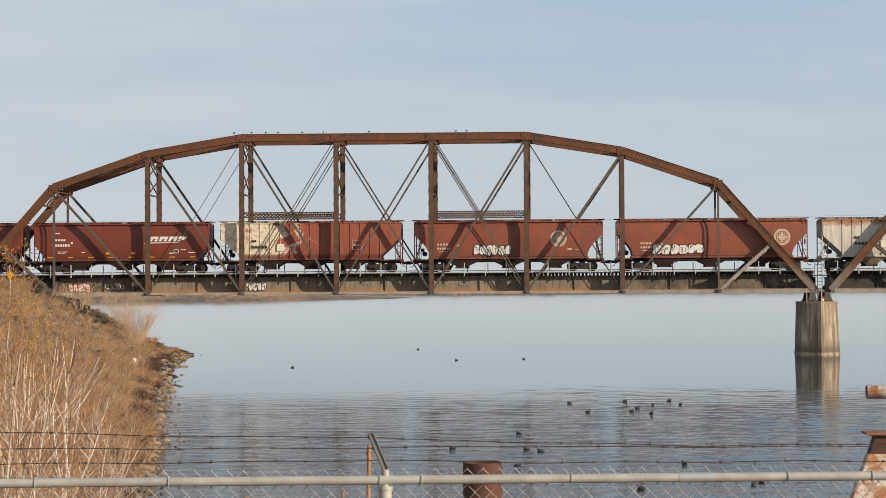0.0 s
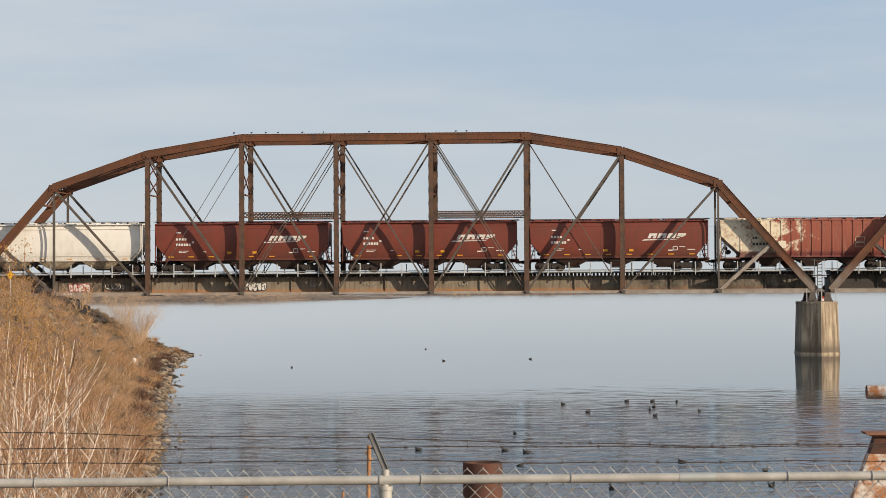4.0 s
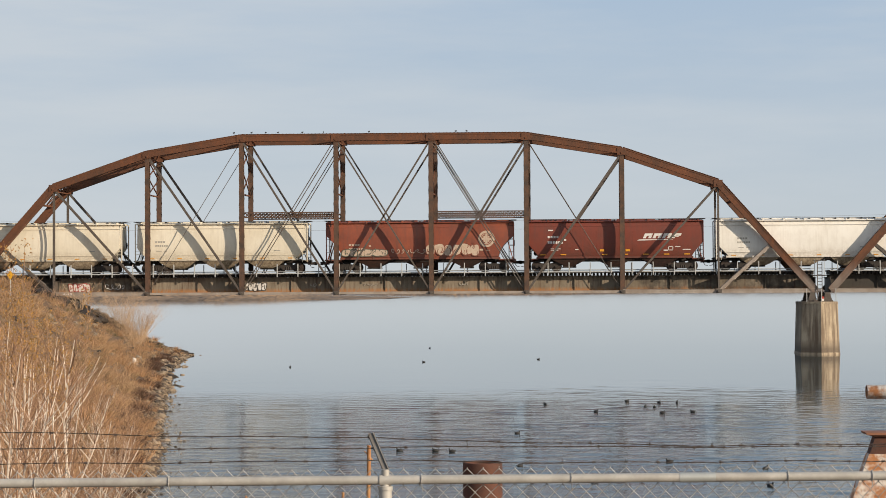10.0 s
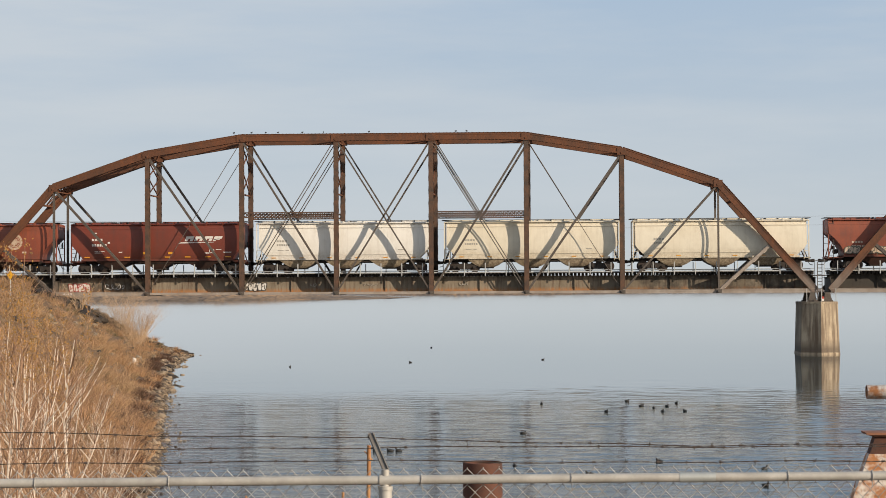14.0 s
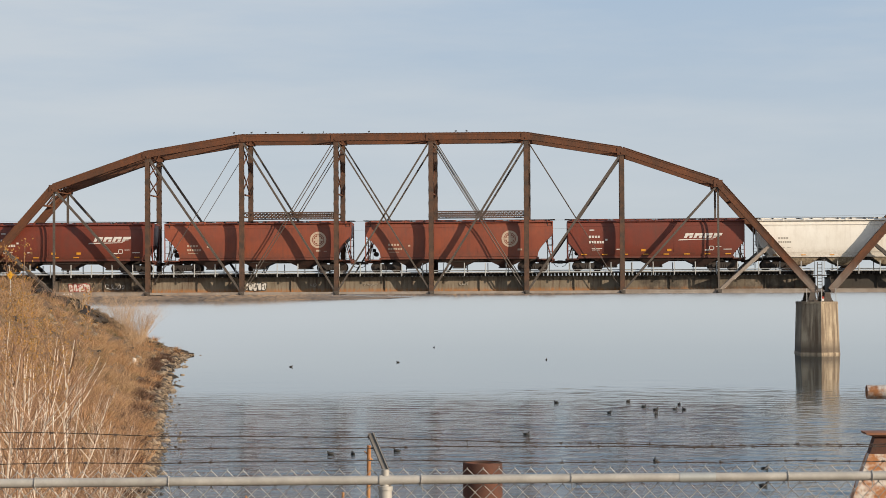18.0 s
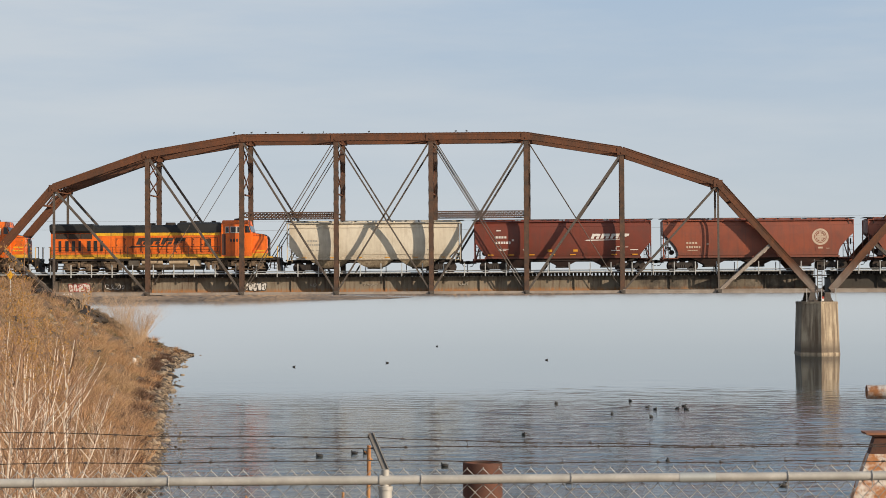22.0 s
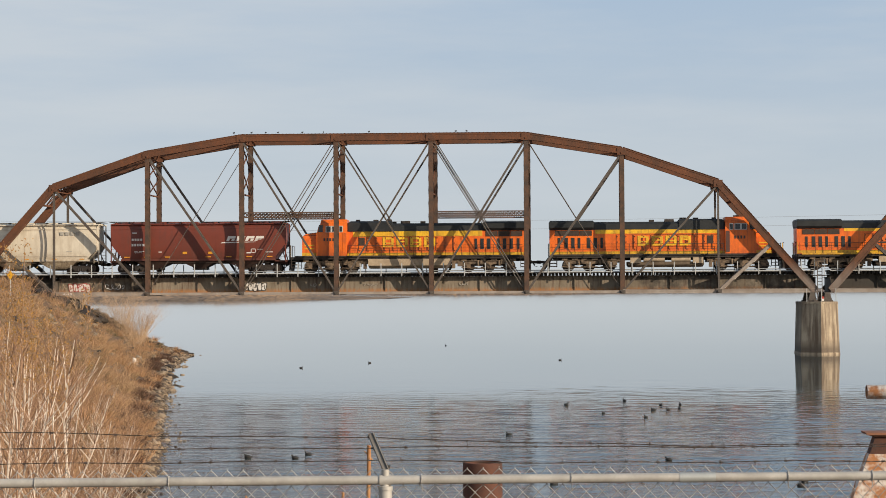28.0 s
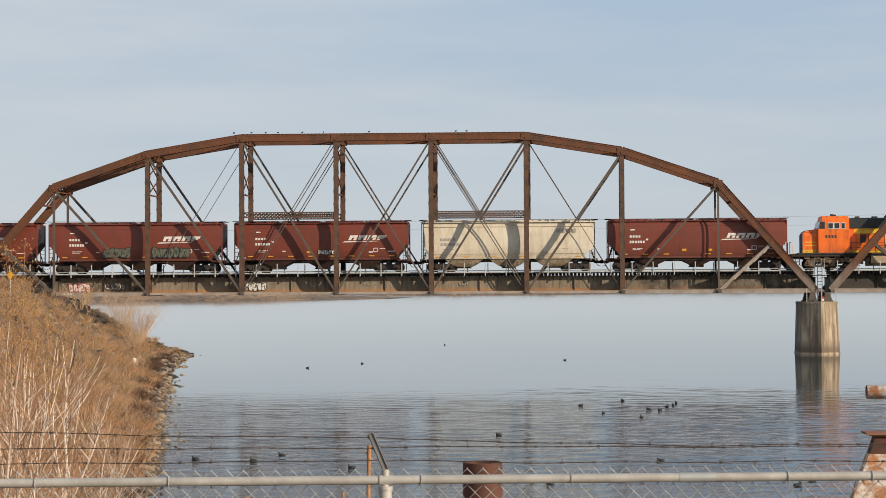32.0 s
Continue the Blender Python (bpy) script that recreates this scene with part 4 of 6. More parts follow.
def hopper(kind, x, length, paint, label, seed, ring=4.0):
    """A three-bay covered hopper wagon; kind: slope, round or rib."""
    rnd = random.Random(seed)
    car = thing("hopper_wagon", at=pose(x, TRUSS_W / 2, RAIL_Z), label=label, category="railway wagon", group="goods train")
    h = length / 2
    top, sill = 4.42, 1.30
    cut = {"slope": 0.95, "long": 1.30, "round": 0.9, "rib": 1.75}[kind]
    knee = {"slope": 2.55, "long": 3.25, "round": 2.2, "rib": 3.05}[kind]
    g = Geo()
    if kind == "round":
        rows = []
        for i in range(13):
            f = i / 12
            z = sill - 0.05 + (top - sill + 0.05) * f
            wide = 1.34 + 0.26 * math.sin(math.pi * min(1.0, f * 0.80 + 0.18)) ** 0.7
            inset = cut * max(0.0, (knee - z) / (knee - sill)) if z < knee else 0.0
            rows.append((z, -h + 0.25 + inset, h - 0.25 - inset, -wide, wide))
        g.hull(rows, 10)
    else:
        rows = [(sill, -h + cut + 0.12, h - cut - 0.12, -1.5, 1.5), (sill + 0.25, -h + cut, h - cut, -1.58, 1.58), (knee, -h + 0.12, h - 0.12, -1.6, 1.6),
                (3.3, -h + 0.08, h - 0.08, -1.6, 1.6), (3.65, -h + 0.06, h - 0.06, -1.585, 1.585), (3.95, -h + 0.06, h - 0.06, -1.55, 1.55), (4.2, -h + 0.06, h - 0.06, -1.50, 1.50), (top, -h + 0.06, h - 0.06, -1.42, 1.42)]
        if kind == "long":                         # the ends are cut back along a curve
            rows[1:3] = []
            for i in range(9):
                a = cut * math.cos(math.pi / 2 * i / 8)
                rows.insert(1 + i, (sill + 0.06 + (knee - 0.06 - sill) * i / 8, -h + 0.10 + a, h - 0.10 - a, -1.56 - 0.045 * min(1.0, i / 4), 1.56 + 0.045 * min(1.0, i / 4)))
        if kind == "rib":
            rows[3:] = [(top - 0.35, -h + 0.06, h - 0.06, -1.6, 1.6), (top, -h + 0.06, h - 0.06, -1.56, 1.56)]
        g.hull(rows, 12)
    part("body", g, paint, car, smooth=35)
    side = -1.605 if kind != "round" else -1.60
    # roof edge, running board and hatch covers
    g = Geo()
    g.hull([(top, -h + 0.02, h - 0.02, -1.62, 1.62), (top + 0.07, -h + 0.02, h - 0.02, -1.58, 1.58), (top + 0.16, -h + 0.1, h - 0.1, -0.8, 0.8)])
    part("roof", g, paint, car)
    g = Geo()
    n = 14
    for i in range(n):
        g.box((-h + 0.4 + (length - 0.8) * i / (n - 1), 0, top + 0.2), (0.07, 1.9, 0.1))
    for y in (-0.95, -0.75, 0.75, 0.95):
        g.box((0, y, top + 0.26), (length - 0.3, 0.12, 0.025))
    for s in (-1, 1):
        g.box((s * (h - 0.05), 0, top + 0.26), (0.5, 2.3, 0.03))
    part("running_board", g, DARKIRON, car, "steel roof grating")
    n = 9 if kind == "round" else 11
    for i in range(n):
        xx = -h + 0.5 + (length - 1.0) * i / (n - 1)
        part("board_bracket", Geo().box((xx, -1.3, top + 0.14), (0.10, 0.62, 0.10)).box((xx, -1.56, top + 0.06), (0.12, 0.12, 0.16)), paint, car)
    for i in range(4):
        xx = -h + length * (i + 0.5) / 4
        g = Geo().hull([(top + 0.14, xx - length * 0.11, xx + length * 0.11, -0.3, 0.3), (top + 0.27, xx - length * 0.108, xx + length * 0.108, -0.26, 0.26)])
        part("hatch_cover", g, paint, car)
    # sills and end platforms
    for s in (-1, 1):
        g = Geo().box((0, s * (1.5 if kind != "round" else 1.5), sill - 0.07), (length - 2 * cut, 0.1, 0.17))
        part("side_sill", g, paint, car)
        g = Geo()
        x0 = s * (h - cut / 2)
        g.box((x0, 0, sill - 0.2), (cut + 0.2, 2.9, 0.1)).box((x0, 0, sill - 0.32), (cut + 0.3, 0.5, 0.3)).box((s * (h - 0.04), 0, sill - 0.22), (0.1, 2.9, 0.22))
        for e in (-1, 1):
            g.beam((s * (h - 0.12), e * 0.9, sill - 0.2), (s * (h - cut * 0.5), e * 0.9, knee - 0.3), 0.08, 0.08)
        part("end_platform", g, paint if kind != "round" else DARKIRON, car)
        for e in (-1, 1):
            ladder(car, s * (h - 0.28), e * 1.5, sill - 0.35, top if kind in ("long", "rib") else knee + 0.6, 0.42, DARKIRON if kind != "round" else paint)
            g = Geo().box((s * (h - 0.06), e * 1.5, (sill + top) / 2 - 0.15), (0.09, 0.09, top - sill + 0.3))
            part("corner_post", g, paint, car)
        coupler(car, s * (h - 0.1), s)
    part("centre_sill", Geo().box((0, 0, 1.02), (length - 0.4, 0.4, 0.3)), DARKIRON, car)
    for s in (-1, 1):
        for z in ((4.02,) if kind != "round" else (4.05, 1.62)):
            k = (1.6 if kind == "rib" else 1.54) if kind != "round" else (1.545 if z > 3 else 1.585)
            part("side_seam", Geo().box((0, s * k, z), (length - 0.3 - (2 * cut if z < 3 else 0), 0.03, 0.035)), paint, car)
    if kind in ("slope", "long"):
        for i in range(1, 5):
            part("panel_seam", Geo().box((-h + length * i / 5, -1.598, 2.6), (0.022, 0.012, 1.9)), paint, car)
    # discharge bays and gates
    bays = 3
    bw = (length - 2 * cut - 2.6) / bays
    for i in range(bays):
        xc = (i - 1) * (bw + 0.25)
        if kind == "round":                        # broad pale tubs, rounded towards the gate
            rows = []
            for j in range(7):
                a = j / 6
                k = 0.62 + (bw * 0.50 - 0.62) * a ** 0.75
                rows.append((0.44 + (sill - 0.48) * a, xc - k, xc + k, -0.95 - 0.55 * a ** 0.7, 0.95 + 0.55 * a ** 0.7))
            g = Geo().hull(rows, 4)
        else:
            g = Geo().hull([(0.40, xc - 0.5, xc + 0.5, -0.8, 0.8), (0.58, xc - 0.62, xc + 0.62, -1.0, 1.0), (sill - 0.12, xc - bw * 0.48, xc + bw * 0.48, -1.46, 1.46)])
        part("discharge_bay", g, DARKREDBROWN if paint in (REDBROWN, OXIDE, PATCH) else TANGRIME, car, smooth=35)
        g = Geo().box((xc, 0, 0.38), (1.25, 1.7, 0.1)).tube((xc - 0.5, -1.0, 0.42), (xc - 0.5, 1.0, 0.42), 0.05, 6).box((xc + 0.55, 0, 0.45), (0.1, 1.9, 0.14))
        part("outlet_gate", g, DARKIRON, car)
    part("brake_pipe", Geo().path([(-h + 2.9, -1.2, 0.98), (-3.0, -1.3, 1.02), (0, -1.28, 0.93), (3.2, -1.3, 1.0), (h - 2.9, -1.2, 0.95)], 0.035, 6), DARKIRON, car)
    part("brake_valve", Geo().box((-1.9, -1.1, 1.0), (0.5, 0.3, 0.24)), DARKIRON, car)
    part("slack_adjuster", Geo().box((2.1, -1.1, 1.02), (0.35, 0.3, 0.2)), DARKIRON, car)
    part("brake_cylinder", Geo().tube((-4.6, -1.1, 1.0), (-3.9, -1.1, 1.0), 0.13, 10).beam((-3.95, -1.1, 0.97), (-2.1, -1.1, 0.97), 0.05, 0.05), DARKIRON, car)
    if kind == "rib":
        for s in (-1, 1):
            for i in range(15):
                xx = -h + cut + 0.1 + (length - 2 * cut - 0.2) * i / 14
                part("side_rib", Geo().box((xx, s * 1.62, (sill + top) / 2), (0.07, 0.05, top - sill)), paint, car)
    # brake gear
    g = Geo().tube((-h + 0.9, -0.3, 1.65), (-h + 0.9, 0.5, 1.65), 0.22, 10).box((-h + 0.7, 0.3, 2.0), (0.3, 0.4, 0.3))
    part("brake_reservoir", g, DARKIRON, car)
    part("brake_wheel", Geo().tube((h - 0.02, 0.4, 2.6), (h + 0.03, 0.4, 2.6), 0.28, 12), DARKIRON, car)
    for s in (-1, 1):
        make_bogie(car, s * (h - 1.85))
    # small data stencils and reflectors on both sides are the same plain bars
    if kind in ("slope",):
        mk = LOGOWHITE
        bars(car, block_bars(-h + 1.95, 2.95, 4, 0.26, 0.24) + block_bars(-h + 1.95, 2.45, 6, 0.235, 0.27), side, mk)
        bars(car, [(-h + 2.0, 3.62, 0.42, 0.1), (-h + 3.4, 2.72, 0.2, 0.16), (-h + 2.2, 1.98, 0.3, 0.05), (-h + 2.6, 1.98, 0.5, 0.05), (-h + 2.2, 1.86, 0.7, 0.05),
                   (h - 3.6, 1.78, 0.4, 0.1), (h - 1.9, 1.86, 0.7, 0.07), (h - 2.6, 2.12, 0.5, 0.05), (-h + 4.4, 1.9, 0.3, 0.08)], side, mk)
        g = Geo()
        for xx, zz, ww, hh in ((h - 3.2, 1.82, 0.45, 0.06), (h - 3.2, 2.14, 0.45, 0.06), (h - 3.2, 1.82, 0.06, 0.38), (h - 2.81, 1.82, 0.06, 0.38)):
            g.plate([(xx, zz), (xx + ww, zz), (xx + ww, zz + hh), (xx, zz + hh)], side, 0.01)
        part("stencil_box", g, mk, car)
        for q in range(8):
            xx = -h + cut + 0.3 + (length - 2 * cut - 1.1) * q / 7
            if rnd.random() < 0.85:
                part("reflector", Geo().plate([(xx, 1.44), (xx + 0.5, 1.44), (xx + 0.5, 1.53), (xx, 1.53)], -1.575, 0.02), STRIPE, car, "amber reflective strip")
        for q in range(2):
            xx = -h + 6.6 + q * 2.3
            part("placard", Geo().plate([(xx, 1.75), (xx + 0.4, 1.75), (xx + 0.4, 1.95), (xx, 1.95)], side, 0.01), STRIPE, car, "worn yellow panel")
        swoosh(car, h - 5.85, 2.84, 3.8, 0.50, side, mk, "white slanted block mark with underline")
    elif kind == "long":
        bars(car, block_bars(-h + 2.1, 2.35, 4, 0.26, 0.22) + block_bars(-h + 2.1, 1.98, 6, 0.22, 0.22), side, LOGOCREAM)
        bars(car, [(-h + 2.2, 1.78, 0.9, 0.05), (-h + 3.9, 2.3, 0.2, 0.14), (h - 3.2, 1.9, 0.4, 0.16), (h - 2.5, 1.9, 0.3, 0.05)], side, LOGOCREAM)
        roundel(car, h - ring, 2.95, 0.74, side, LOGOCREAM)
    elif kind == "round":
        bars(car, block_bars(-h + 1.9, 2.75, 4, 0.24, 0.2) + block_bars(-h + 1.9, 2.40, 6, 0.2, 0.2), side, LOGOGREY)
        bars(car, [(-h + 2.0, 2.0, 0.5, 0.05), (-h + 2.7, 2.0, 0.3, 0.05), (h - 3.0, 2.0, 0.5, 0.07)], side, LOGOGREY)
        for q in range(6):
            xx = -h + cut + 0.5 + (length - 2 * cut - 1.4) * q / 5
            part("reflector", Geo().plate([(xx, 1.3), (xx + 0.4, 1.3), (xx + 0.4, 1.38), (xx, 1.38)], -1.555, 0.02), STRIPE, car, "amber reflective strip")
    else:
        for q in (0, 1):
            g = Geo()
            for xx, zz, ww, hh in ((h - 4.4, 2.0, 0.85, 0.05), (h - 4.4, 2.38, 0.85, 0.05), (h - 4.4, 2.0, 0.05, 0.43), (h - 3.6, 2.0, 0.05, 0.43)):
                g.plate([(xx, zz + q * 0.5), (xx + ww, zz + q * 0.5), (xx + ww, zz + hh + q * 0.5), (xx, zz + hh + q * 0.5)], -1.69, 0.01)
            part("stencil_box", g, LOGOCREAM, car)
        bars(car, block_bars(-h + 2.9, 2.75, 2, 0.24, 0.26) + block_bars(-h + 2.9, 2.2, 5, 0.3, 0.28), -1.69, LOGOBLACK)
        part("placard", Geo().plate([(-h + 5.2, 1.95), (-h + 5.85, 1.95), (-h + 5.85, 2.6), (-h + 5.2, 2.6)], -1.69, 0.01), CREAM, car, "pale repaint square")
    return car


def locomotive(x, length, facing, heritage, label, seed):
    """A six-axle diesel locomotive; facing 1: cab towards +x."""
    car = thing("diesel_locomotive", at=pose(x, TRUSS_W / 2, RAIL_Z), label=label, category="locomotive", group="goods train")
    f = facing
    h = length / 2

    def mx(a, b):
        return (min(f * a, f * b), max(f * a, f * b))

    def slab(name, a, b, y, z0, z1, material, lab="", y2=None):
        x0, x1 = mx(a, b)
        y0, y1 = (-y, y) if y2 is None else (y, y2)
        return part(name, Geo().hull([(z0, x0, x1, y0, y1), (z1, x0, x1, y0, y1)]), material, car, lab)

    part("underframe", Geo().box((0, 0, 1.30), (length - 0.6, 2.9, 0.22)).box((0, 0, 1.12), (length - 1.4, 1.0, 0.3)), DARKIRON, car)
    part("walkway_edge", Geo().box((0, -1.52, 1.44), (length - 1.6, 0.06, 0.14)).box((0, 1.52, 1.44), (length - 1.6, 0.06, 0.14)), YELLOW if not heritage else DARKIRON, car)
    # long hood, roof band, cab and nose: x runs from the rear (-h) to the nose (+h)
    slab("hood", -h + 0.4, h - 5.5, 1.05, 1.45, 3.74, ORANGE)
    slab("hood_base_stripe", -h + 0.42, h - 5.5, 1.07, 1.5, 1.76, YELLOW, "yellow stripe along the hood")
    if heritage:
        slab("yellow_band", -h + 4.5, h - 6.0, 1.068, 3.36 if f > 0 else 3.22, 3.73, YELLOW, "yellow band under the roof line")
    else:
        slab("yellow_band", -h + 4.6, h - 5.7, 1.068, 3.45, 3.73, YELLOW, "yellow band under the roof line")
    x0, x1 = mx(-h + 0.4, h - 5.4)
    part("hood_roof", Geo().hull([(3.72, x0, x1, -1.09, 1.09), (4.2, x0 + 0.03, x1 - 0.03, -1.08, 1.08), (4.42, x0 + 0.06, x1 - 0.06, -0.85, 0.85)]), BLACKPAINT, car, "black painted roof band")
    x0, x1 = mx(-h + 0.35, -h + 4.4)
    part("radiator", Geo().hull([(3.70, x0 + 0.08, x1 - 0.05, -1.12, 1.12), (3.92, x0 + 0.02, x1, -1.36, 1.36), (4.40, x0, x1, -1.4, 1.4), (4.54, x0 + 0.1, x1 - 0.1, -1.22, 1.22)]), BLACKPAINT, car, "overhanging black radiator housing")
    for s in (-1, 1):
        for i in range(3):
            a, b = mx(-h + 0.9 + i * 1.12, -h + 1.96 + i * 1.12)
            part("radiator_screen", Geo().box(((a + b) / 2, s * 1.07, 3.42), (b - a, 0.05, 0.46)), SCREEN, car, "dark brown radiator screen")
    x0, x1 = mx(h - 9.6, h - 5.6)
    part("dynamic_brake_box", Geo().hull([(3.7, x0, x1, -1.15, 1.15), (4.5, x0, x1, -1.15, 1.15), (4.64, x0 + 0.2, x1 - 0.2, -0.9, 0.9)]), BLACKPAINT, car)
    part("exhaust_stack", Geo().hull([(4.35, f * 0.4 - 0.45, f * 0.4 + 0.45, -0.3, 0.3), (4.66, f * 0.4 - 0.4, f * 0.4 + 0.4, -0.25, 0.25)]), DARKIRON, car)
    # grilles and doors in the hood side
    for s in (-1, 1):
        for i in range(7):
            a = -h + 1.15 + i * 0.60 + (0.22 if i > 3 else 0)
            x0, x1 = mx(a, a + (0.30 if i % 3 else 0.22))
            part("grille", Geo().hull([(2.05, x0, x1, s * 1.06 - 0.025, s * 1.06 + 0.025), (3.0, x0, x1, s * 1.06 - 0.025, s * 1.06 + 0.025)]), BLACKPAINT, car, "dark louvred grille")
        for i in range(12):
            a = -h + 6.4 + i * 0.78
            x0, x1 = mx(a, a + 0.7)
            g = Geo()
            for xx in (x0, x1):
                g.box((xx, s * 1.06, 2.6), (0.025, 0.04, 1.3))
            g.box(((x0 + x1) / 2, s * 1.06, 3.25), (0.7, 0.04, 0.025))
            for zz in (1.95, 2.6, 3.1):
                g.box((x0 + 0.09, s * 1.07, zz), (0.05, 0.05, 0.10))
            part("hood_door", g, SEAM, car)
        x0, x1 = mx(h - 7.2, h - 6.4)
        part("blower_grille", Geo().box(((x0 + x1) / 2, s * 1.06, 2.8), (0.55, 0.05, 0.7)), SCREEN, car)
    # cab
    x0, x1 = mx(h - 5.5, h - 2.75)
    c0, c1 = (x0, x1)
    slope = 0.35
    g = Geo().hull([(1.45, c0, c1, -1.5, 1.5), (3.55, c0, c1, -1.5, 1.5), (4.45, c0 + (slope if f < 0 else 0), c1 - (slope if f > 0 else 0), -1.46, 1.46),
                    (4.80, c0 + (slope if f < 0 else 0) + 0.05, c1 - (slope if f > 0 else 0) - 0.05, -1.1, 1.1)])
    part("cab", g, ORANGE, car)
    for s in (-1, 1):
        for i, (a, b) in enumerate(((0.42, 0.66), (0.86, 1.34), (1.44, 1.88))):
            w0, w1 = mx(h - 5.5 + a, h - 5.5 + b)
            part("window_frame", Geo().box(((w0 + w1) / 2, s * 1.5, 3.92), (w1 - w0 + 0.10, 0.04, 0.58)), WINDOWFRAME, car)
            part("cab_window", Geo().box(((w0 + w1) / 2, s * 1.515, 3.92), (w1 - w0 - (0.0 if i == 0 else 0.06), 0.045, 0.46)), GLASS, car, "dark side window")
    for e in (-1, 1):
        # the windscreen wraps round to a raked pane ahead of the side windows
        part("windscreen", Geo().plate([(f * (h - 3.32), 3.66), (f * (h - 2.86), 3.66), (f * (h - 3.04), 4.28), (f * (h - 3.32), 4.28)], e * 1.5 + 0.02, 0.04), GLASS, car, "dark raked windscreen pane")
    part("windscreen", Geo().hull([(3.75, f * (h - 2.9) - 0.1, f * (h - 2.9) + 0.1, -1.35, 1.35), (4.3, f * (h - 3.05) - 0.1, f * (h - 3.05) + 0.1, -1.35, 1.35)]), GLASS, car, "dark windscreen")
    x0, x1 = mx(h - 2.76, h - 1.4)
    fr, bk = (lambda d: x0 + (d if f < 0 else 0)), (lambda d: x1 - (d if f > 0 else 0))
    g = Geo().hull([(1.45, x0, x1, -1.2, 1.2), (3.05, x0, x1, -1.16, 1.16), (3.32, fr(0.08), bk(0.08), -1.05, 1.05), (3.48, fr(0.3), bk(0.3), -0.95, 0.95), (3.62, fr(1.2), bk(1.2), -0.85, 0.85)])
    part("nose", g, ORANGE, car)
    part("nose_cap", Geo().hull([(3.36, fr(0.12), bk(0.12), -1.03, 1.03), (3.53, fr(0.36), bk(0.36), -0.9, 0.9), (3.64, fr(1.2), bk(1.2), -0.8, 0.8)]), BLACKPAINT, car, "black anti-glare top of the nose")
    part("nose_door", Geo().box((f * (h - 1.39), 0, 2.4), (0.05, 0.8, 1.7)), BLACKPAINT, car)
    w0 = mx(h - 2.5, h - 1.6)[0]
    g = Geo()
    for zz in (2.12, 2.42) if heritage else (1.95,):
        g.plate([(w0, zz), (w0 + 0.9, zz), (w0 + 0.9, zz + 0.1), (w0, zz + 0.1)], -1.19)
    part("mark", g, YELLOW, car, "small yellow bars on the nose side")
    x0, x1 = mx(h - 5.52, h - 5.05)
    # flat panel; where f > 0 only its dark colour marks the recess
    for s in (-1, 1):
        part("cab_door", Geo().box(((x0 + x1) / 2, s * 1.5, 2.6), (0.34, 0.04, 1.9)), DARKREDBROWN if f > 0 else ORANGE, car, "recessed cab door")
    for i, a in enumerate((h - 6.4, h - 8.0, h - 9.2, 1.4, -1.2)):
        part("roof_fitting", Geo().box((f * a, -0.2 + 0.3 * (i % 2), 4.68 - 0.18 * (i > 2)), (0.35 + 0.1 * (i % 3), 0.5, 0.22)), DARKIRON, car)
    part("horn", Geo().tube((f * (h - 4.6), 0.3, 4.92), (f * (h - 4.1), 0.3, 4.95), 0.06, 8, 0.1).box((f * (h - 4.5), 0.3, 4.85), (0.12, 0.3, 0.14)), DARKIRON, car)
    x0, x1 = mx(h - 2.76, h - 1.4)
    part("nose_stripe", Geo().hull([(1.5, x0 - 0.01, x1 + 0.01, -1.22, 1.22), (1.80, x0 - 0.01, x1 + 0.01, -1.215, 1.215)]), YELLOW, car)
    part("headlight", Geo().tube((f * (h - 1.45), 0.55, 3.0), (f * (h - 1.33), 0.55, 3.0), 0.14, 10), WINDOWFRAME, car)
    # marks
    if heritage:
        mk = YELLOW
        a = -0.4 if f > 0 else -0.3
        g = Geo()
        for i in range(4):                         # four heavy blocks, each hollow with one bar
            xx, z0, z1, w = a - 2.1 + i * 1.25, 2.26, 3.16, 1.0
            cut = (0.30, 0.44, 0.36, 0.5)[i]
            for x0, x1, za, zb in ((0, 0.26, z0, z1), (w - 0.24, w, z0 + 0.06, z1 - 0.06), (0.26, w - 0.24, z0, z0 + 0.2), (0.26, w - 0.24, z1 - 0.2, z1), (0.26, w - 0.24, z0 + cut, z0 + cut + 0.12)):
                g.plate([(xx + x0, za), (xx + x1, za), (xx + x1, zb), (xx + x0, zb)], -1.075)
        part("mark", g, mk, car, "faded yellow block shapes on the hood")
    else:
        swoosh(car, -3.1, 2.55, 5.0, 0.68, -1.06, LOGOBLACK, "black slanted block mark with underline")
    w0 = mx(h - 4.7, h - 3.38)[0]
    bars(car, block_bars(w0, 2.8, 4, 0.27, 0.34, 0.4), -1.505, LOGOBLACK)
    # handrails with stanchions
    for s in (-1, 1):
        g = Geo()
        n = 12
        for i in range(n):
            xx = -f * (h - 0.6) + f * (length - 6.3) * i / (n - 1)
            g.box((xx, s * 1.5, 1.95), (0.035, 0.035, 0.95))
        a, b = mx(-h + 0.9, h - 5.6)
        g.box(((a + b) / 2, s * 1.5, 2.42), (b - a, 0.035, 0.035)).box(((a + b) / 2, s * 1.5, 1.95), (b - a, 0.025, 0.025))
        part("handrail", g, DARKIRON, car)
    # steps, pilot, couplers, tank, bogies
    for e in (-1, 1):
        for s in (-1, 1):
            for i in range(4):
                part("step", Geo().box((e * (h - 0.75), s * 1.35, 0.45 + i * 0.28), (0.6, 0.3, 0.05)), DARKIRON, car)
            for d in (-0.31, 0.31):
                part("step_side", Geo().box((e * (h - 0.75) + d, s * 1.35, 0.9), (0.04, 0.3, 1.0)), DARKIRON, car)
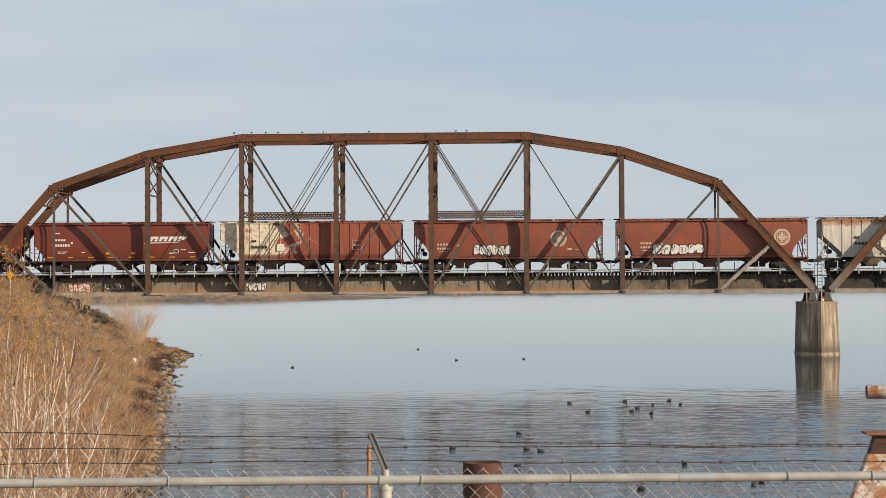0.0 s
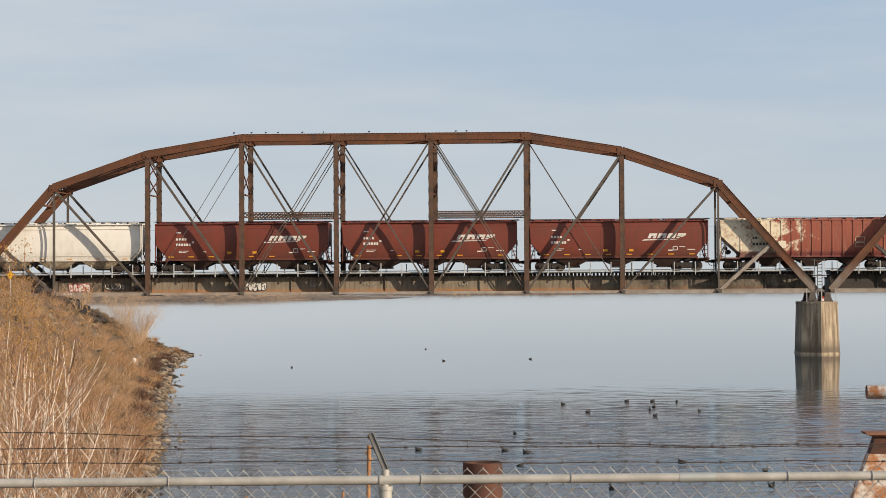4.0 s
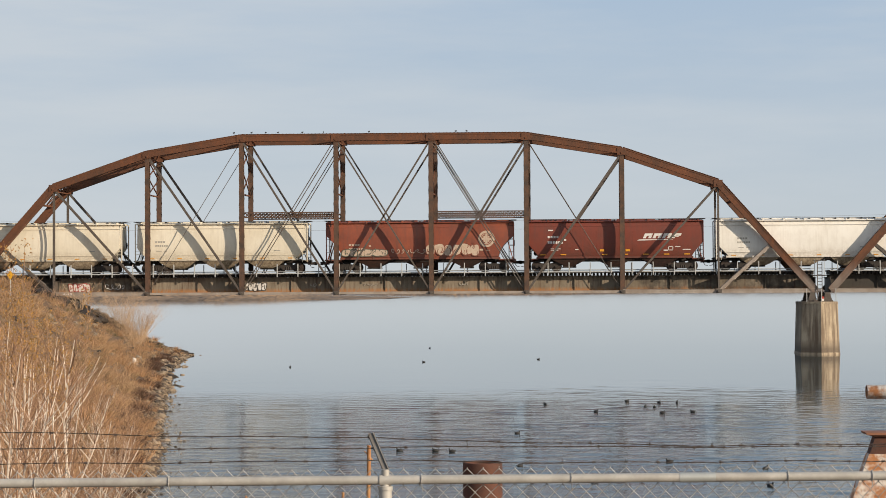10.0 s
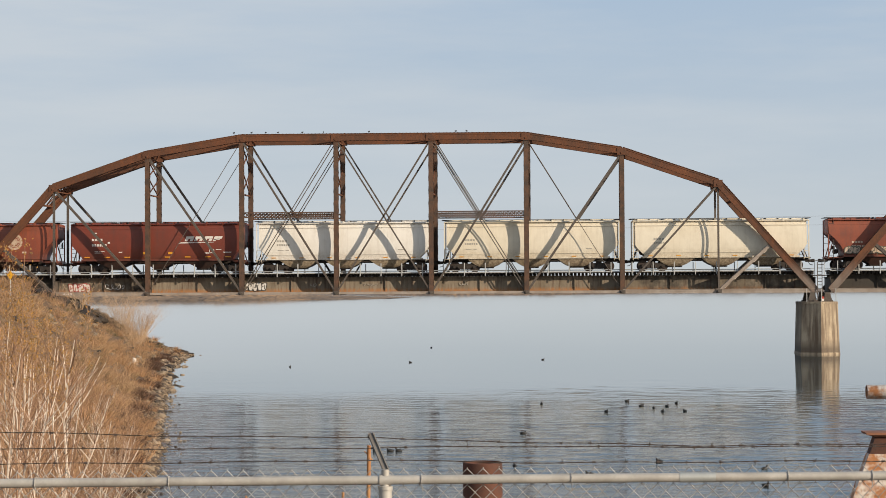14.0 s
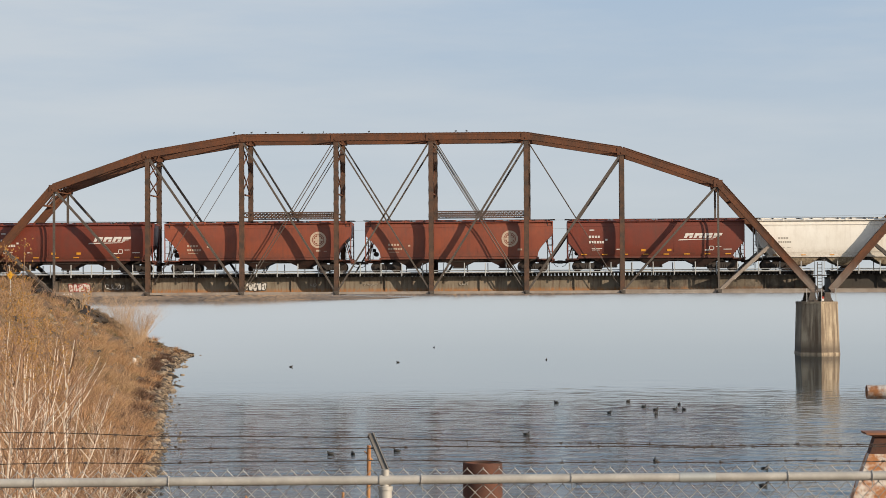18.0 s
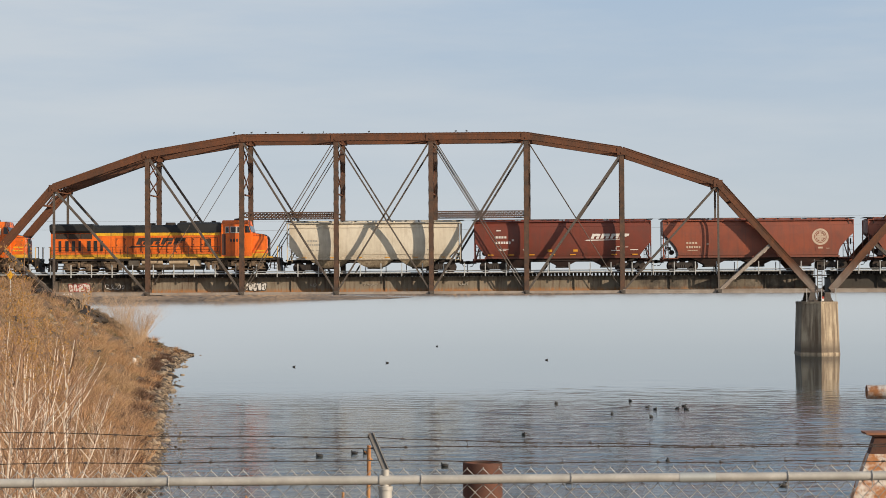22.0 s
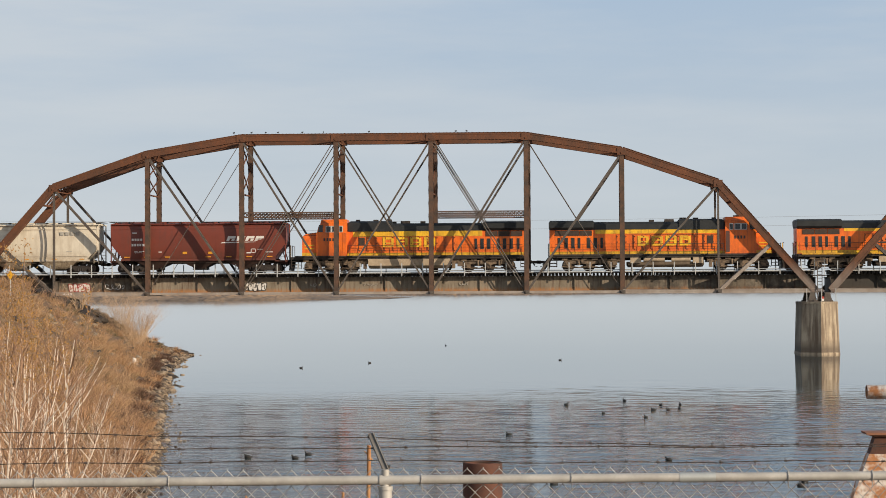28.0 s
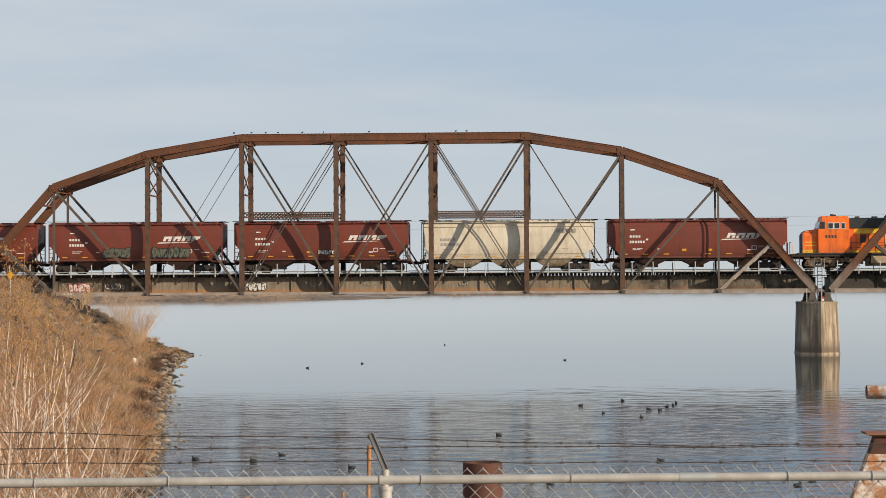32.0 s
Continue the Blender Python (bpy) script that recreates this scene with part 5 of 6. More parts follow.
            part("grab_rail", Geo().box((e * (h - 0.42), s * 1.42, 1.9), (0.05, 0.05, 1.1)), YELLOW, car, "yellow grab rail")
        for y in (-0.75, 0.75):
            part("end_rail", Geo().box((e * (h - 0.30), y, 1.95), (0.05, 0.05, 1.1)).box((e * (h - 0.30), y * 1.4, 2.45), (0.05, 0.7, 0.05)), DARKIRON, car)
            part("air_hose", Geo().path([(e * (h - 0.25), y * 0.6, 1.2), (e * (h + 0.05), y * 0.62, 0.75), (e * (h + 0.22), y * 0.5, 0.62)], 0.045, 6), BLACKPAINT, car)
        part("pilot", Geo().hull([(0.2, e * (h - 0.3) - 0.1, e * (h - 0.3) + 0.1, -1.3, 1.3), (1.2, e * (h - 0.4) - 0.06, e * (h - 0.4) + 0.06, -1.4, 1.4)]), DARKIRON, car)
        coupler(car, e * (h - 0.1), e)
    for e in (-1, 1):
        part("equipment_box", Geo().box((e * 4.25, 0, 0.98), (1.1, 2.3, 0.42)).box((e * 4.6, -1.0, 0.75), (0.5, 0.4, 0.5)).box((e * 4.0, -1.1, 0.62), (0.3, 0.3, 0.6)), DUSTY, car)
    if heritage and f < 0:
        part("fuel_tank", Geo().hull([(0.35, -3.6, 3.6, -1.0, 1.0), (0.6, -3.7, 3.7, -1.4, 1.4), (1.2, -3.7, 3.7, -1.48, 1.48)]), TANK, car, "dusty tan fuel tank")
    else:
        part("fuel_tank", Geo().hull([(0.35, -3.3, 3.3, -1.0, 1.0), (0.55, -3.4, 3.4, -1.25, 1.25), (0.82, -3.4, 3.4, -1.3, 1.3)]), TANKDARK, car, "grimy brown fuel tank")
        for a, b in ((-2.0, -0.1), (0.5, 2.2)):
            part("air_reservoir", Geo().tube((a, -1.24, 1.02), (b, -1.24, 1.02), 0.20, 14), TANK, car, smooth=40)
        for a in (-2.7, 2.9):
            part("equipment_box", Geo().box((a, -1.16, 0.96), (0.95, 0.56, 0.55)), TANK, car)
    for e in (-1, 1):
        b = part("bogie", Geo().box((0, 0, 0.75), (3.6, 1.0, 0.4)), DARKIRON, car, "dusty brown three-axle bogie", at=pose(e * (h - 3.95), 0, 0))
        for s in (-1, 1):
            y = s * 1.1
            g = Geo()
            g.plate([(-2.35, 0.55), (-2.2, 0.95), (2.2, 0.95), (2.35, 0.55), (2.1, 0.5), (1.75, 0.68), (0.5, 0.68), (0, 0.55), (-0.5, 0.68), (-1.75, 0.68), (-2.1, 0.5)], y + 0.06, 0.12)
            for q in (-1.85, 0, 1.85):
                g.box((q, y, 0.55), (0.5, 0.2, 0.42)).tube((q, y - 0.14, 0.53), (q, y + 0.14, 0.53), 0.16, 10)
            for q in (-0.95, 0.95):
                g.tube((q, y + s * 0.05, 0.55), (q, y + s * 0.05, 1.05), 0.13, 8).box((q + 0.34, y + s * 0.06, 0.82), (0.3, 0.2, 0.3))
            for q in (-2.2, -1.3, -0.45, 0.5, 1.35, 2.2):
                g.box((q, y + s * 0.09, 1.08), (0.5, 0.16, 0.2)).tube((q - 0.25, y + s * 0.1, 0.42), (q + 0.3, y + s * 0.1, 0.36), 0.045, 6)
            g.tube((-2.3, y + s * 0.12, 0.98), (2.3, y + s * 0.12, 1.0), 0.035, 6).box((0, y + s * 0.02, 0.33), (3.4, 0.08, 0.08))
            part("side_frame", g, DUSTY, b)
        for q in (-1.85, 0, 1.85):
            SPINNERS.append((part("wheelset", LOCO_WHEELSET, None, b, at=pose(q, 0, 0.53)), 0.53))
    return car


MAROON_LABEL = "maroon covered hopper wagon with white block mark"
OXIDE_LABEL = "faded red hopper wagon with cream ring mark"
CREAM_LABEL = "cream round-sided covered hopper wagon with grimy bays"
TRAIN = []


def add_hopper(kind, x, length, paint, label, ring=4.0):
    car = hopper(kind, x, length, paint, label, len(TRAIN) + 3, ring)
    TRAIN.append((car, x))
    return car


def add_loco(x, length, facing, heritage, label):
    car = locomotive(x, length, facing, heritage, label, len(TRAIN))
    TRAIN.append((car, x))
    return car


SIDE = -1.625
rnd = random.Random(11)
add_hopper("rib", 34.4, 16.0, OLDCREAM, "old white ribbed hopper wagon, rust bleeding from its roof edge")
c = add_hopper("long", 16.69, 17.0, OXIDE, OXIDE_LABEL + " and pale scrawl", 2.3)
spray(c, -5.3, 1.42, -0.7, 2.40, SIDE, LOGOBLACK, rnd, "grey and white bulbous sprayed shapes", 6, LOGOWHITE)
c = add_hopper("long", -1.54, 17.0, OXIDE, OXIDE_LABEL + " and white sprayed patch")
spray(c, -3.1, 1.45, 0.2, 2.4, SIDE, LOGOBLACK, rnd, "black and white sprayed scrawl", 6, LOGOWHITE)
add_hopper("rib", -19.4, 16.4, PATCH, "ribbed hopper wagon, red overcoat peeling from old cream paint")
add_hopper("slope", -36.6, 16.0, REDBROWN, MAROON_LABEL)
add_hopper("slope", -53.6, 15.8, REDBROWN, MAROON_LABEL)
add_hopper("slope", -70.6, 15.8, REDBROWN, MAROON_LABEL)
add_hopper("round", -87.5, 15.8, WHITE, "off-white round-sided covered hopper wagon")
add_hopper("slope", -104.4, 15.9, REDBROWN, MAROON_LABEL)
c = add_hopper("long", -121.9, 17.0, OXIDE, OXIDE_LABEL + " and sprayed patches", 2.5)
spray(c, -7.0, 1.42, -2.9, 2.05, SIDE, GREENTAG, rnd, "green and cream sprayed shapes", 6, LOGOCREAM)
spray(c, -2.8, 1.55, 0.4, 2.2, SIDE, LOGOCREAM, rnd, "pale sprayed scrawl", 7)
spray(c, 0.6, 1.45, 5.4, 2.5, SIDE, OXIDE, rnd, "pale bulbous sprayed shapes", 6, LOGOCREAM)
add_hopper("round", -139.9, 15.75, CREAM, CREAM_LABEL)
add_hopper("round", -156.8, 15.8, CREAM, CREAM_LABEL)
add_hopper("round", -173.75, 15.85, WHITE, "off-white round-sided covered hopper wagon with a dark sprayed end")
add_hopper("slope", -190.65, 15.85, REDBROWN, MAROON_LABEL)
add_hopper("long", -208.3, 16.95, OXIDE, OXIDE_LABEL, 3.9)
add_hopper("long", -226.5, 17.0, OXIDE, OXIDE_LABEL, 3.0)
add_hopper("slope", -243.95, 15.9, REDBROWN, MAROON_LABEL)
add_hopper("round", -260.95, 15.75, TAN, "tan cream round-sided covered hopper wagon with grimy bays")
add_loco(-280.05, 21.6, 1, False, "orange and black diesel locomotive with yellow stripes, cab leading")
add_loco(-302.15, 21.6, 1, True, "weathered orange and yellow diesel locomotive with tan fuel tank")
add_loco(-325.2, 22.2, -1, True, "orange and yellow diesel locomotive, cab towards the wagons behind")
add_hopper("slope", -344.3, 16.0, REDBROWN, MAROON_LABEL)
c = add_hopper("round", -361.2, 15.75, TAN, "tan cream round-sided hopper wagon with grey block mark")
bars(c, block_bars(4.3, 3.45, 4, 0.48, 0.42), -1.60, LOGOGREY)
bars(c, block_bars(-6.1, 2.75, 4, 0.36, 0.3) + block_bars(-6.1, 2.3, 5, 0.36, 0.3), -1.61, LOGOGREY)
c = add_hopper("slope", -378.1, 15.8, REDBROWN, "maroon covered hopper wagon with white block mark and sprayed scrawl")
spray(c, -0.3, 1.62, 1.3, 2.05, SIDE, LOGOBLACK, rnd, "small white sprayed mark", 5, LOGOWHITE)
c = add_hopper("slope", -395.0, 15.9, REDBROWN, MAROON_LABEL + ", sprayed grey-green low down")
spray(c, -2.9, 1.4, -0.4, 2.35, SIDE, BLACKPAINT, rnd, "grey-green sprayed patch", 5, GREENTAG)
spray(c, 1.5, 1.4, 5.0, 2.35, SIDE, BLACKPAINT, rnd, "grey-green sprayed patch", 7, GREENTAG)
add_hopper("slope", -411.85, 15.8, REDBROWN, MAROON_LABEL)


# ---- near fence ----
GALV = two_tone("dull_galvanised_pipe", (0.47, 0.44, 0.395), (0.34, 0.315, 0.28), 9.0, rough=0.55, metal=0.1, bump=0.15, dist=0.002)
SLEEVE = two_tone("pale_zinc_sleeve", (0.46, 0.47, 0.45), (0.38, 0.39, 0.37), 6.0, rough=0.5, metal=0.3, bump=0.1, dist=0.002)
WIRE = two_tone("galvanised_chain_link_wire", (0.46, 0.44, 0.41), (0.20, 0.18, 0.16), 14.0, rough=0.5, metal=0.0, bump=0.1, dist=0.001)
ARMSTEEL = two_tone("dull_brown_grey_steel", (0.27, 0.245, 0.215), (0.17, 0.145, 0.12), 14.0, rough=0.6, metal=0.3, bump=0.2, dist=0.002)
BARBED = two_tone("rusting_barbed_wire", (0.065, 0.045, 0.034), (0.12, 0.09, 0.075), 9.0, rough=0.7, metal=0.3, bump=0.1, dist=0.001)
RUSTPIPE = two_tone("rust_red_steel_pile", (0.125, 0.046, 0.026), (0.07, 0.034, 0.024), 4.0, rough=0.85, space="World", bump=0.5, dist=0.01)


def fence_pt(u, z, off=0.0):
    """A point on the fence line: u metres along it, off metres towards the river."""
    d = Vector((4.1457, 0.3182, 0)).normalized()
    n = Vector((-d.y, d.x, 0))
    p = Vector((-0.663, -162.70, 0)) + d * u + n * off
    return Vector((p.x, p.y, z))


def build_fence():
    fence = thing("chain_link_fence", label="galvanised chain link fence topped with three rusty barbed wires", category="fence")
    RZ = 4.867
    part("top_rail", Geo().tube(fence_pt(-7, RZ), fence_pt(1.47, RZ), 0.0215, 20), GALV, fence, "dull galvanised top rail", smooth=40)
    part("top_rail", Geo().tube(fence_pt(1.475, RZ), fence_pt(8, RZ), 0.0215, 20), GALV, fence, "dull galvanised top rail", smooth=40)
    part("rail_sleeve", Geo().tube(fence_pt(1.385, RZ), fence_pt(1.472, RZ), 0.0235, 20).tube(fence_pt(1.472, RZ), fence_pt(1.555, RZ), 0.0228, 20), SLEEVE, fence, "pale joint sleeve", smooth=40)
    for u in (-3.0, 0.0, 3.0):
        g = Geo().tube(fence_pt(u, 1.9, 0.002), fence_pt(u, RZ - 0.035, 0.002), 0.030, 18)
        part("post", g, GALV, fence, smooth=40)
        g = Geo().tube(fence_pt(u, RZ - 0.045), fence_pt(u, RZ - 0.028), 0.034, 18).tube(fence_pt(u, RZ - 0.03), fence_pt(u, RZ + 0.05), 0.019, 14)
        g.tube(fence_pt(u - 0.028, RZ), fence_pt(u + 0.028, RZ), 0.0265, 16)
        part("post_cap", g, GALV, fence, smooth=40)
        a, b = fence_pt(u + 0.004, RZ + 0.04), fence_pt(u - 0.07, RZ + 0.205, 0.16)
        g = Geo().beam(a, b, 0.026, 0.012, up=(1, 0.2, 0)).beam(a + Vector((0.011, 0, 0)), b + Vector((0.011, 0, 0)), 0.005, 0.026, up=(1, 0.2, 0))
        part("barb_arm", g, ARMSTEEL, fence, "angled steel arm for barbed wire")
    # woven mesh: interlocked upright zigzag wires, tips twisted above the rail
    g = Geo()
    pitch, drop = 0.0751, 0.0751
    top = RZ + 0.083
    r2 = random.Random(5)
    for i in range(-62, 78):
        u = i * pitch + 0.028
        pts = []
        n = 34
        for j in range(n):
            s = 1 if j % 2 else -1
            pts.append(fence_pt(u + s * pitch * 0.262, top - 0.035 - j * drop / 2, 0.026 + s * 0.0025))
        pts.insert(0, fence_pt(u - pitch * 0.23, top - 0.029 + r2.uniform(-0.002, 0.003), 0.028))
        g.path(pts, 0.0026, 5)
    part("wire_mesh", g, WIRE, fence, "woven galvanised diamond wire mesh", kind="stuff")
    # second half of each diamond
    g = Geo()
    for i in range(-62, 78):
        u = (i + 0.5) * pitch + 0.028
        pts = []
        for j in range(34):
            s = -1 if j % 2 else 1
            pts.append(fence_pt(u + s * pitch * 0.262, top - 0.035 - j * drop / 2, 0.028 - s * 0.0025))
        g.path(pts, 0.0026, 5)
    part("wire_mesh", g, WIRE, fence, "woven galvanised diamond wire mesh", kind="stuff")
    for u in (-2.9, -2.25, -1.63, -1.01, 0.17, 0.875, 1.9, 2.3):
        g = Geo()
        ring = [fence_pt(u, RZ, 0) + Vector((0.0, 0.026 * math.cos(a), 0.026 * math.sin(a))) for a in [k * 0.7 for k in range(10)]]
        g.path(ring, 0.0025, 5).path([fence_pt(u, RZ - 0.02, -0.01), fence_pt(u + 0.006, RZ - 0.06, 0.02)], 0.002, 4)
        part("tie_wire", g, WIRE, fence)
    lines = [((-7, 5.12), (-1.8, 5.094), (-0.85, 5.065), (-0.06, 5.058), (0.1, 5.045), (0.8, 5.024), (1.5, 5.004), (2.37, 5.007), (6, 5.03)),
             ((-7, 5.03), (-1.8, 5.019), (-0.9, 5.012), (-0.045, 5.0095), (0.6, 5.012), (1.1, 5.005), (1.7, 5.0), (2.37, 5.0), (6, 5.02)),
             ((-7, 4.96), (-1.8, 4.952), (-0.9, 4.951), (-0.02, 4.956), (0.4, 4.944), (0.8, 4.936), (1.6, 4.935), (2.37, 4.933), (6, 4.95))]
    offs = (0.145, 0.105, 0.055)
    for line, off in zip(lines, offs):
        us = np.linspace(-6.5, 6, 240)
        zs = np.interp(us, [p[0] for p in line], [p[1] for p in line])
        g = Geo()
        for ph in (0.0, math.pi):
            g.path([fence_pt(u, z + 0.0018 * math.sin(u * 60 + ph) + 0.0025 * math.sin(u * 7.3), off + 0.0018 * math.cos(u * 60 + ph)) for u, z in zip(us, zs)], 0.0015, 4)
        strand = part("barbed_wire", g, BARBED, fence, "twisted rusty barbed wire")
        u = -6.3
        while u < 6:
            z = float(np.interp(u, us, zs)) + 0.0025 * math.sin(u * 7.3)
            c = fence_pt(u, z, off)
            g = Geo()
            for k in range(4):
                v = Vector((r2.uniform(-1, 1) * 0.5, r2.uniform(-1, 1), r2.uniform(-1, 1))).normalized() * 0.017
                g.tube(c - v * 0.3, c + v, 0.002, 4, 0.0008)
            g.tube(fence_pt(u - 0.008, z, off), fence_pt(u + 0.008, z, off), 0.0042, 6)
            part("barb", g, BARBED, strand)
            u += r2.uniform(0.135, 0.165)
    return fence


build_fence()

# ---- steel in the near water ----
pile = thing("mooring_pile", at=pose(-0.668, -142.64, 0), label="rust red hollow steel pile standing in the water", category="pile")
n = 32
g = Geo()
vs, fs = [], []
for z, r in ((-3, 0.3), (3.16, 0.3), (3.168, 0.292), (3.168, 0.275), (2.6, 0.272)):
    vs += [(r * math.cos(2 * math.pi * i / n), r * math.sin(2 * math.pi * i / n), z) for i in range(n)]
for k in range(4):
    fs += [(k * n + i, k * n + (i + 1) % n, (k + 1) * n + (i + 1) % n, (k + 1) * n + i) for i in range(n)]
fs.append(tuple(range(4 * n, 5 * n)))
part("shell", g.add(vs, fs), RUSTPIPE, pile, smooth=40)


def flaking_white():
    k = Mat("white_paint_flaking_to_rust", "World", 0.7)
    big = k.noise(4.0, 5, 0.65)
    fine = k.noise(22, 4, 0.6)
    c = k.mix(k.span(big, 0.44, 0.56), (0.68, 0.60, 0.52), (0.42, 0.17, 0.06))
    c = k.mix(k.span(fine, 0.5, 0.75, 0, 0.6), c, (0.22, 0.09, 0.045))
    k.color(c).bump(fine, 0.3, 0.006)
    return k.m


FLAKE = flaking_white()
CAPRUST = two_tone("orange_brown_rust", (0.30, 0.13, 0.07), (0.20, 0.085, 0.05), 5.0, rough=0.85, space="World", bump=0.4, dist=0.006)
dolphin = thing("mooring_dolphin", at=pose(4.78, -146.3, 0), label="rusted steel mooring frame with flaking white paint", category="mooring frame")
part("body", Geo().hull([(-2.0, -2.4, 1.5, -0.12, 0.12), (3.19, -0.475, 0.6, -0.12, 0.12), (3.60, -0.32, 0.48, -0.12, 0.12)]), FLAKE, dolphin, "white paint flaking to orange rust")
# dark brown here paints in the shadow below the overhanging cap plate
part("neck", Geo().hull([(3.60, -0.31, 0.47, -0.11, 0.11), (3.83, -0.235, 0.44, -0.11, 0.11)]), RUSTPIPE, dolphin, "rusty neck coloured dark for the shadow under the cap")
part("cap_plate", Geo().hull([(3.83, -0.26, 0.5, -0.16, 0.16), (3.855, -0.36, 0.55, -0.2, 0.2), (3.885, -0.375, 0.55, -0.2, 0.2)]), CAPRUST, dolphin, "overhanging rusty cap plate")
for x, z in ((-0.35, 3.36), (-0.33, 2.98), (-0.02, 3.3)):
    part("bolt", Geo().tube((x, -0.16, z), (x, -0.1, z), 0.022, 10), DARKIRON, dolphin)
g = Geo()
vs, fs = [], []
for x, r in ((1.4, 0.093), (-0.32, 0.093), (-0.327, 0.088), (-0.327, 0.078), (-0.1, 0.076)):
    vs += [(x, r * math.cos(2 * math.pi * i / 24), 4.404 + r * math.sin(2 * math.pi * i / 24)) for i in range(24)]
for k in range(4):
    fs += [(k * 24 + i, k * 24 + (i + 1) % 24, (k + 1) * 24 + (i + 1) % 24, (k + 1) * 24 + i) for i in range(24)]
fs.append(tuple(range(96, 120)))
part("fender_pipe", g.add(vs, fs), FLAKE, dolphin, "rusty open-ended horizontal pipe", smooth=40)
part("riser", Geo().tube((0.42, 0, 3.85), (0.42, 0, 4.36), 0.08, 16), RUSTPIPE, dolphin)

# ---- sign on the bank ----
YSIGN = two_tone("faded_amber_sign_face", (0.75, 0.38, 0.02), (0.62, 0.30, 0.02), 5.0, rough=0.5)
sign = thing("marker_sign", at=pose(-32.2, -52.95, 0), label="small amber diamond marker sign on a thin pale post", category="sign")
part("post", Geo().box((0, 0.03, 5.4), (0.06, 0.05, 2.7)), WHITEPIPE, sign)
part("face", Geo().plate([(0, 6.62), (0.24, 6.92), (0, 7.2), (-0.24, 6.92)], 0.0, 0.02), YSIGN, sign, "amber diamond plate")

# sprayed scrawls on the near girder
rnd = random.Random(4)
REDTAG = two_tone("red_spray_paint", (0.42, 0.05, 0.04), (0.30, 0.05, 0.04), 4.0, rough=0.6)
for x0, x1, z0, z1, line, fill in ((-41.5, -39.6, 5.95, 6.75, REDTAG, LOGOWHITE), (-38.3, -36.5, 6.1, 6.75, LOGOWHITE, None), (-25.5, -23.5, 6.0, 6.75, LOGOBLACK, LOGOWHITE), (-47.2, -45.2, 6.25, 6.75, LOGOGREY, None),
                                     (-19.6, -19.0, 6.3, 6.7, LOGOGREY, None), (-14.8, -13.4, 6.4, 6.65, LOGOGREY, None), (-6.0, -5.2, 6.35, 6.7, LOGOGREY, None)):
    spray(bridge, x0, z0 - 0.1, x1, z1 - 0.1, TRUSS_W / 2 - 0.94, line, rnd, "sprayed scrawl on the girder", max(3, int((x1 - x0) / 0.35)), fill)

# tall dry weed stalks behind the fence
WEED = two_tone("orange_brown_weed_stalk", (0.36, 0.15, 0.055), (0.46, 0.25, 0.11), 9.0, rough=0.85, bump=0.3, dist=0.003)
rnd = random.Random(9)
for x, y, top, r in ((-0.846, -161.2, 4.91, 0.0115), (-0.985, -161.25, 4.66, 0.008), (-1.53, -161.15, 4.63, 0.007), (-0.79, -161.1, 4.72, 0.006)):
    weed = thing("weed_stalk", at=pose(x, y, 2.05), label="dry orange-brown weed stalk behind the fence", category="weed", group="weed stalks")
    h = top - 2.05
    g = Geo().path([(0.02 * math.sin(k * 1.3) - 0.05 * (1 - k / 9), 0.015 * math.cos(k), h * k / 9) for k in range(10)], r * 1.3, 7, 0.75)
    st = part("stalk", g, WEED, weed, smooth=60)
    for k in range(9):
        z = h * rnd.uniform(0.7, 0.99)
        s = rnd.choice((-1, 1))
        part("bud", Geo().path([(0.0, 0, z), (s * 0.02, -0.01, z + 0.03), (s * rnd.uniform(0.03, 0.045), -0.01, z + 0.05)], r * 0.5, 5, 0.6), WEED, st)
spray(bridge, -41.9, 5.52, -40.9, 5.8, -0.24, LOGOWHITE, rnd, "white sprayed mark on the lower chord", 4)


# ---- bank: rocks, grass, shrubs ----
def straw(name, a, b, c, rough=0.9):
    """Colour that differs from blade to blade and drifts over the bank."""
    k = Mat(name, "World", rough)
    big = k.noise(0.35, 3, 0.6)
    col = k.mix(k.span(k.island(), 0.0, 1.0), a, b)
    col = k.mix(k.span(big, 0.42, 0.62, 0, 0.7), col, c)
    k.color(col)
    return k.m


STRAW = straw("golden_dry_grass", (0.62, 0.41, 0.225), (0.13, 0.078, 0.044), (0.38, 0.215, 0.11))
SAGE = straw("grey_brown_scrub", (0.46, 0.29, 0.155), (0.14, 0.086, 0.052), (0.46, 0.26, 0.127))
BRUSH = straw("red_brown_dead_brush", (0.60, 0.38, 0.215), (0.11, 0.062, 0.037), (0.44, 0.24, 0.128))
STEM = two_tone("pale_bare_stem", (0.74, 0.62, 0.51), (0.52, 0.41, 0.32), 6.0, rough=0.85, space="World")
TWIG = straw("red_brown_twig", (0.24, 0.13, 0.075), (0.42, 0.27, 0.165), (0.20, 0.105, 0.062))
WILLOW = straw("tan_willow_twig", (0.47, 0.31, 0.18), (0.56, 0.41, 0.27), (0.36, 0.23, 0.14))
LEAF = straw("amber_dead_leaf", (0.40, 0.20, 0.040), (0.16, 0.09, 0.030), (0.30, 0.15, 0.040))
ROCK = two_tone("shore_rock", (0.36, 0.275, 0.19), (0.12, 0.088, 0.060), 2.5, rough=0.9, space="World", bump=0.6, dist=0.04)
DARKROCK = two_tone("dark_wet_rubble", (0.030, 0.023, 0.018), (0.060, 0.045, 0.034), 2.0, rough=0.8, space="World", bump=0.6, dist=0.04)


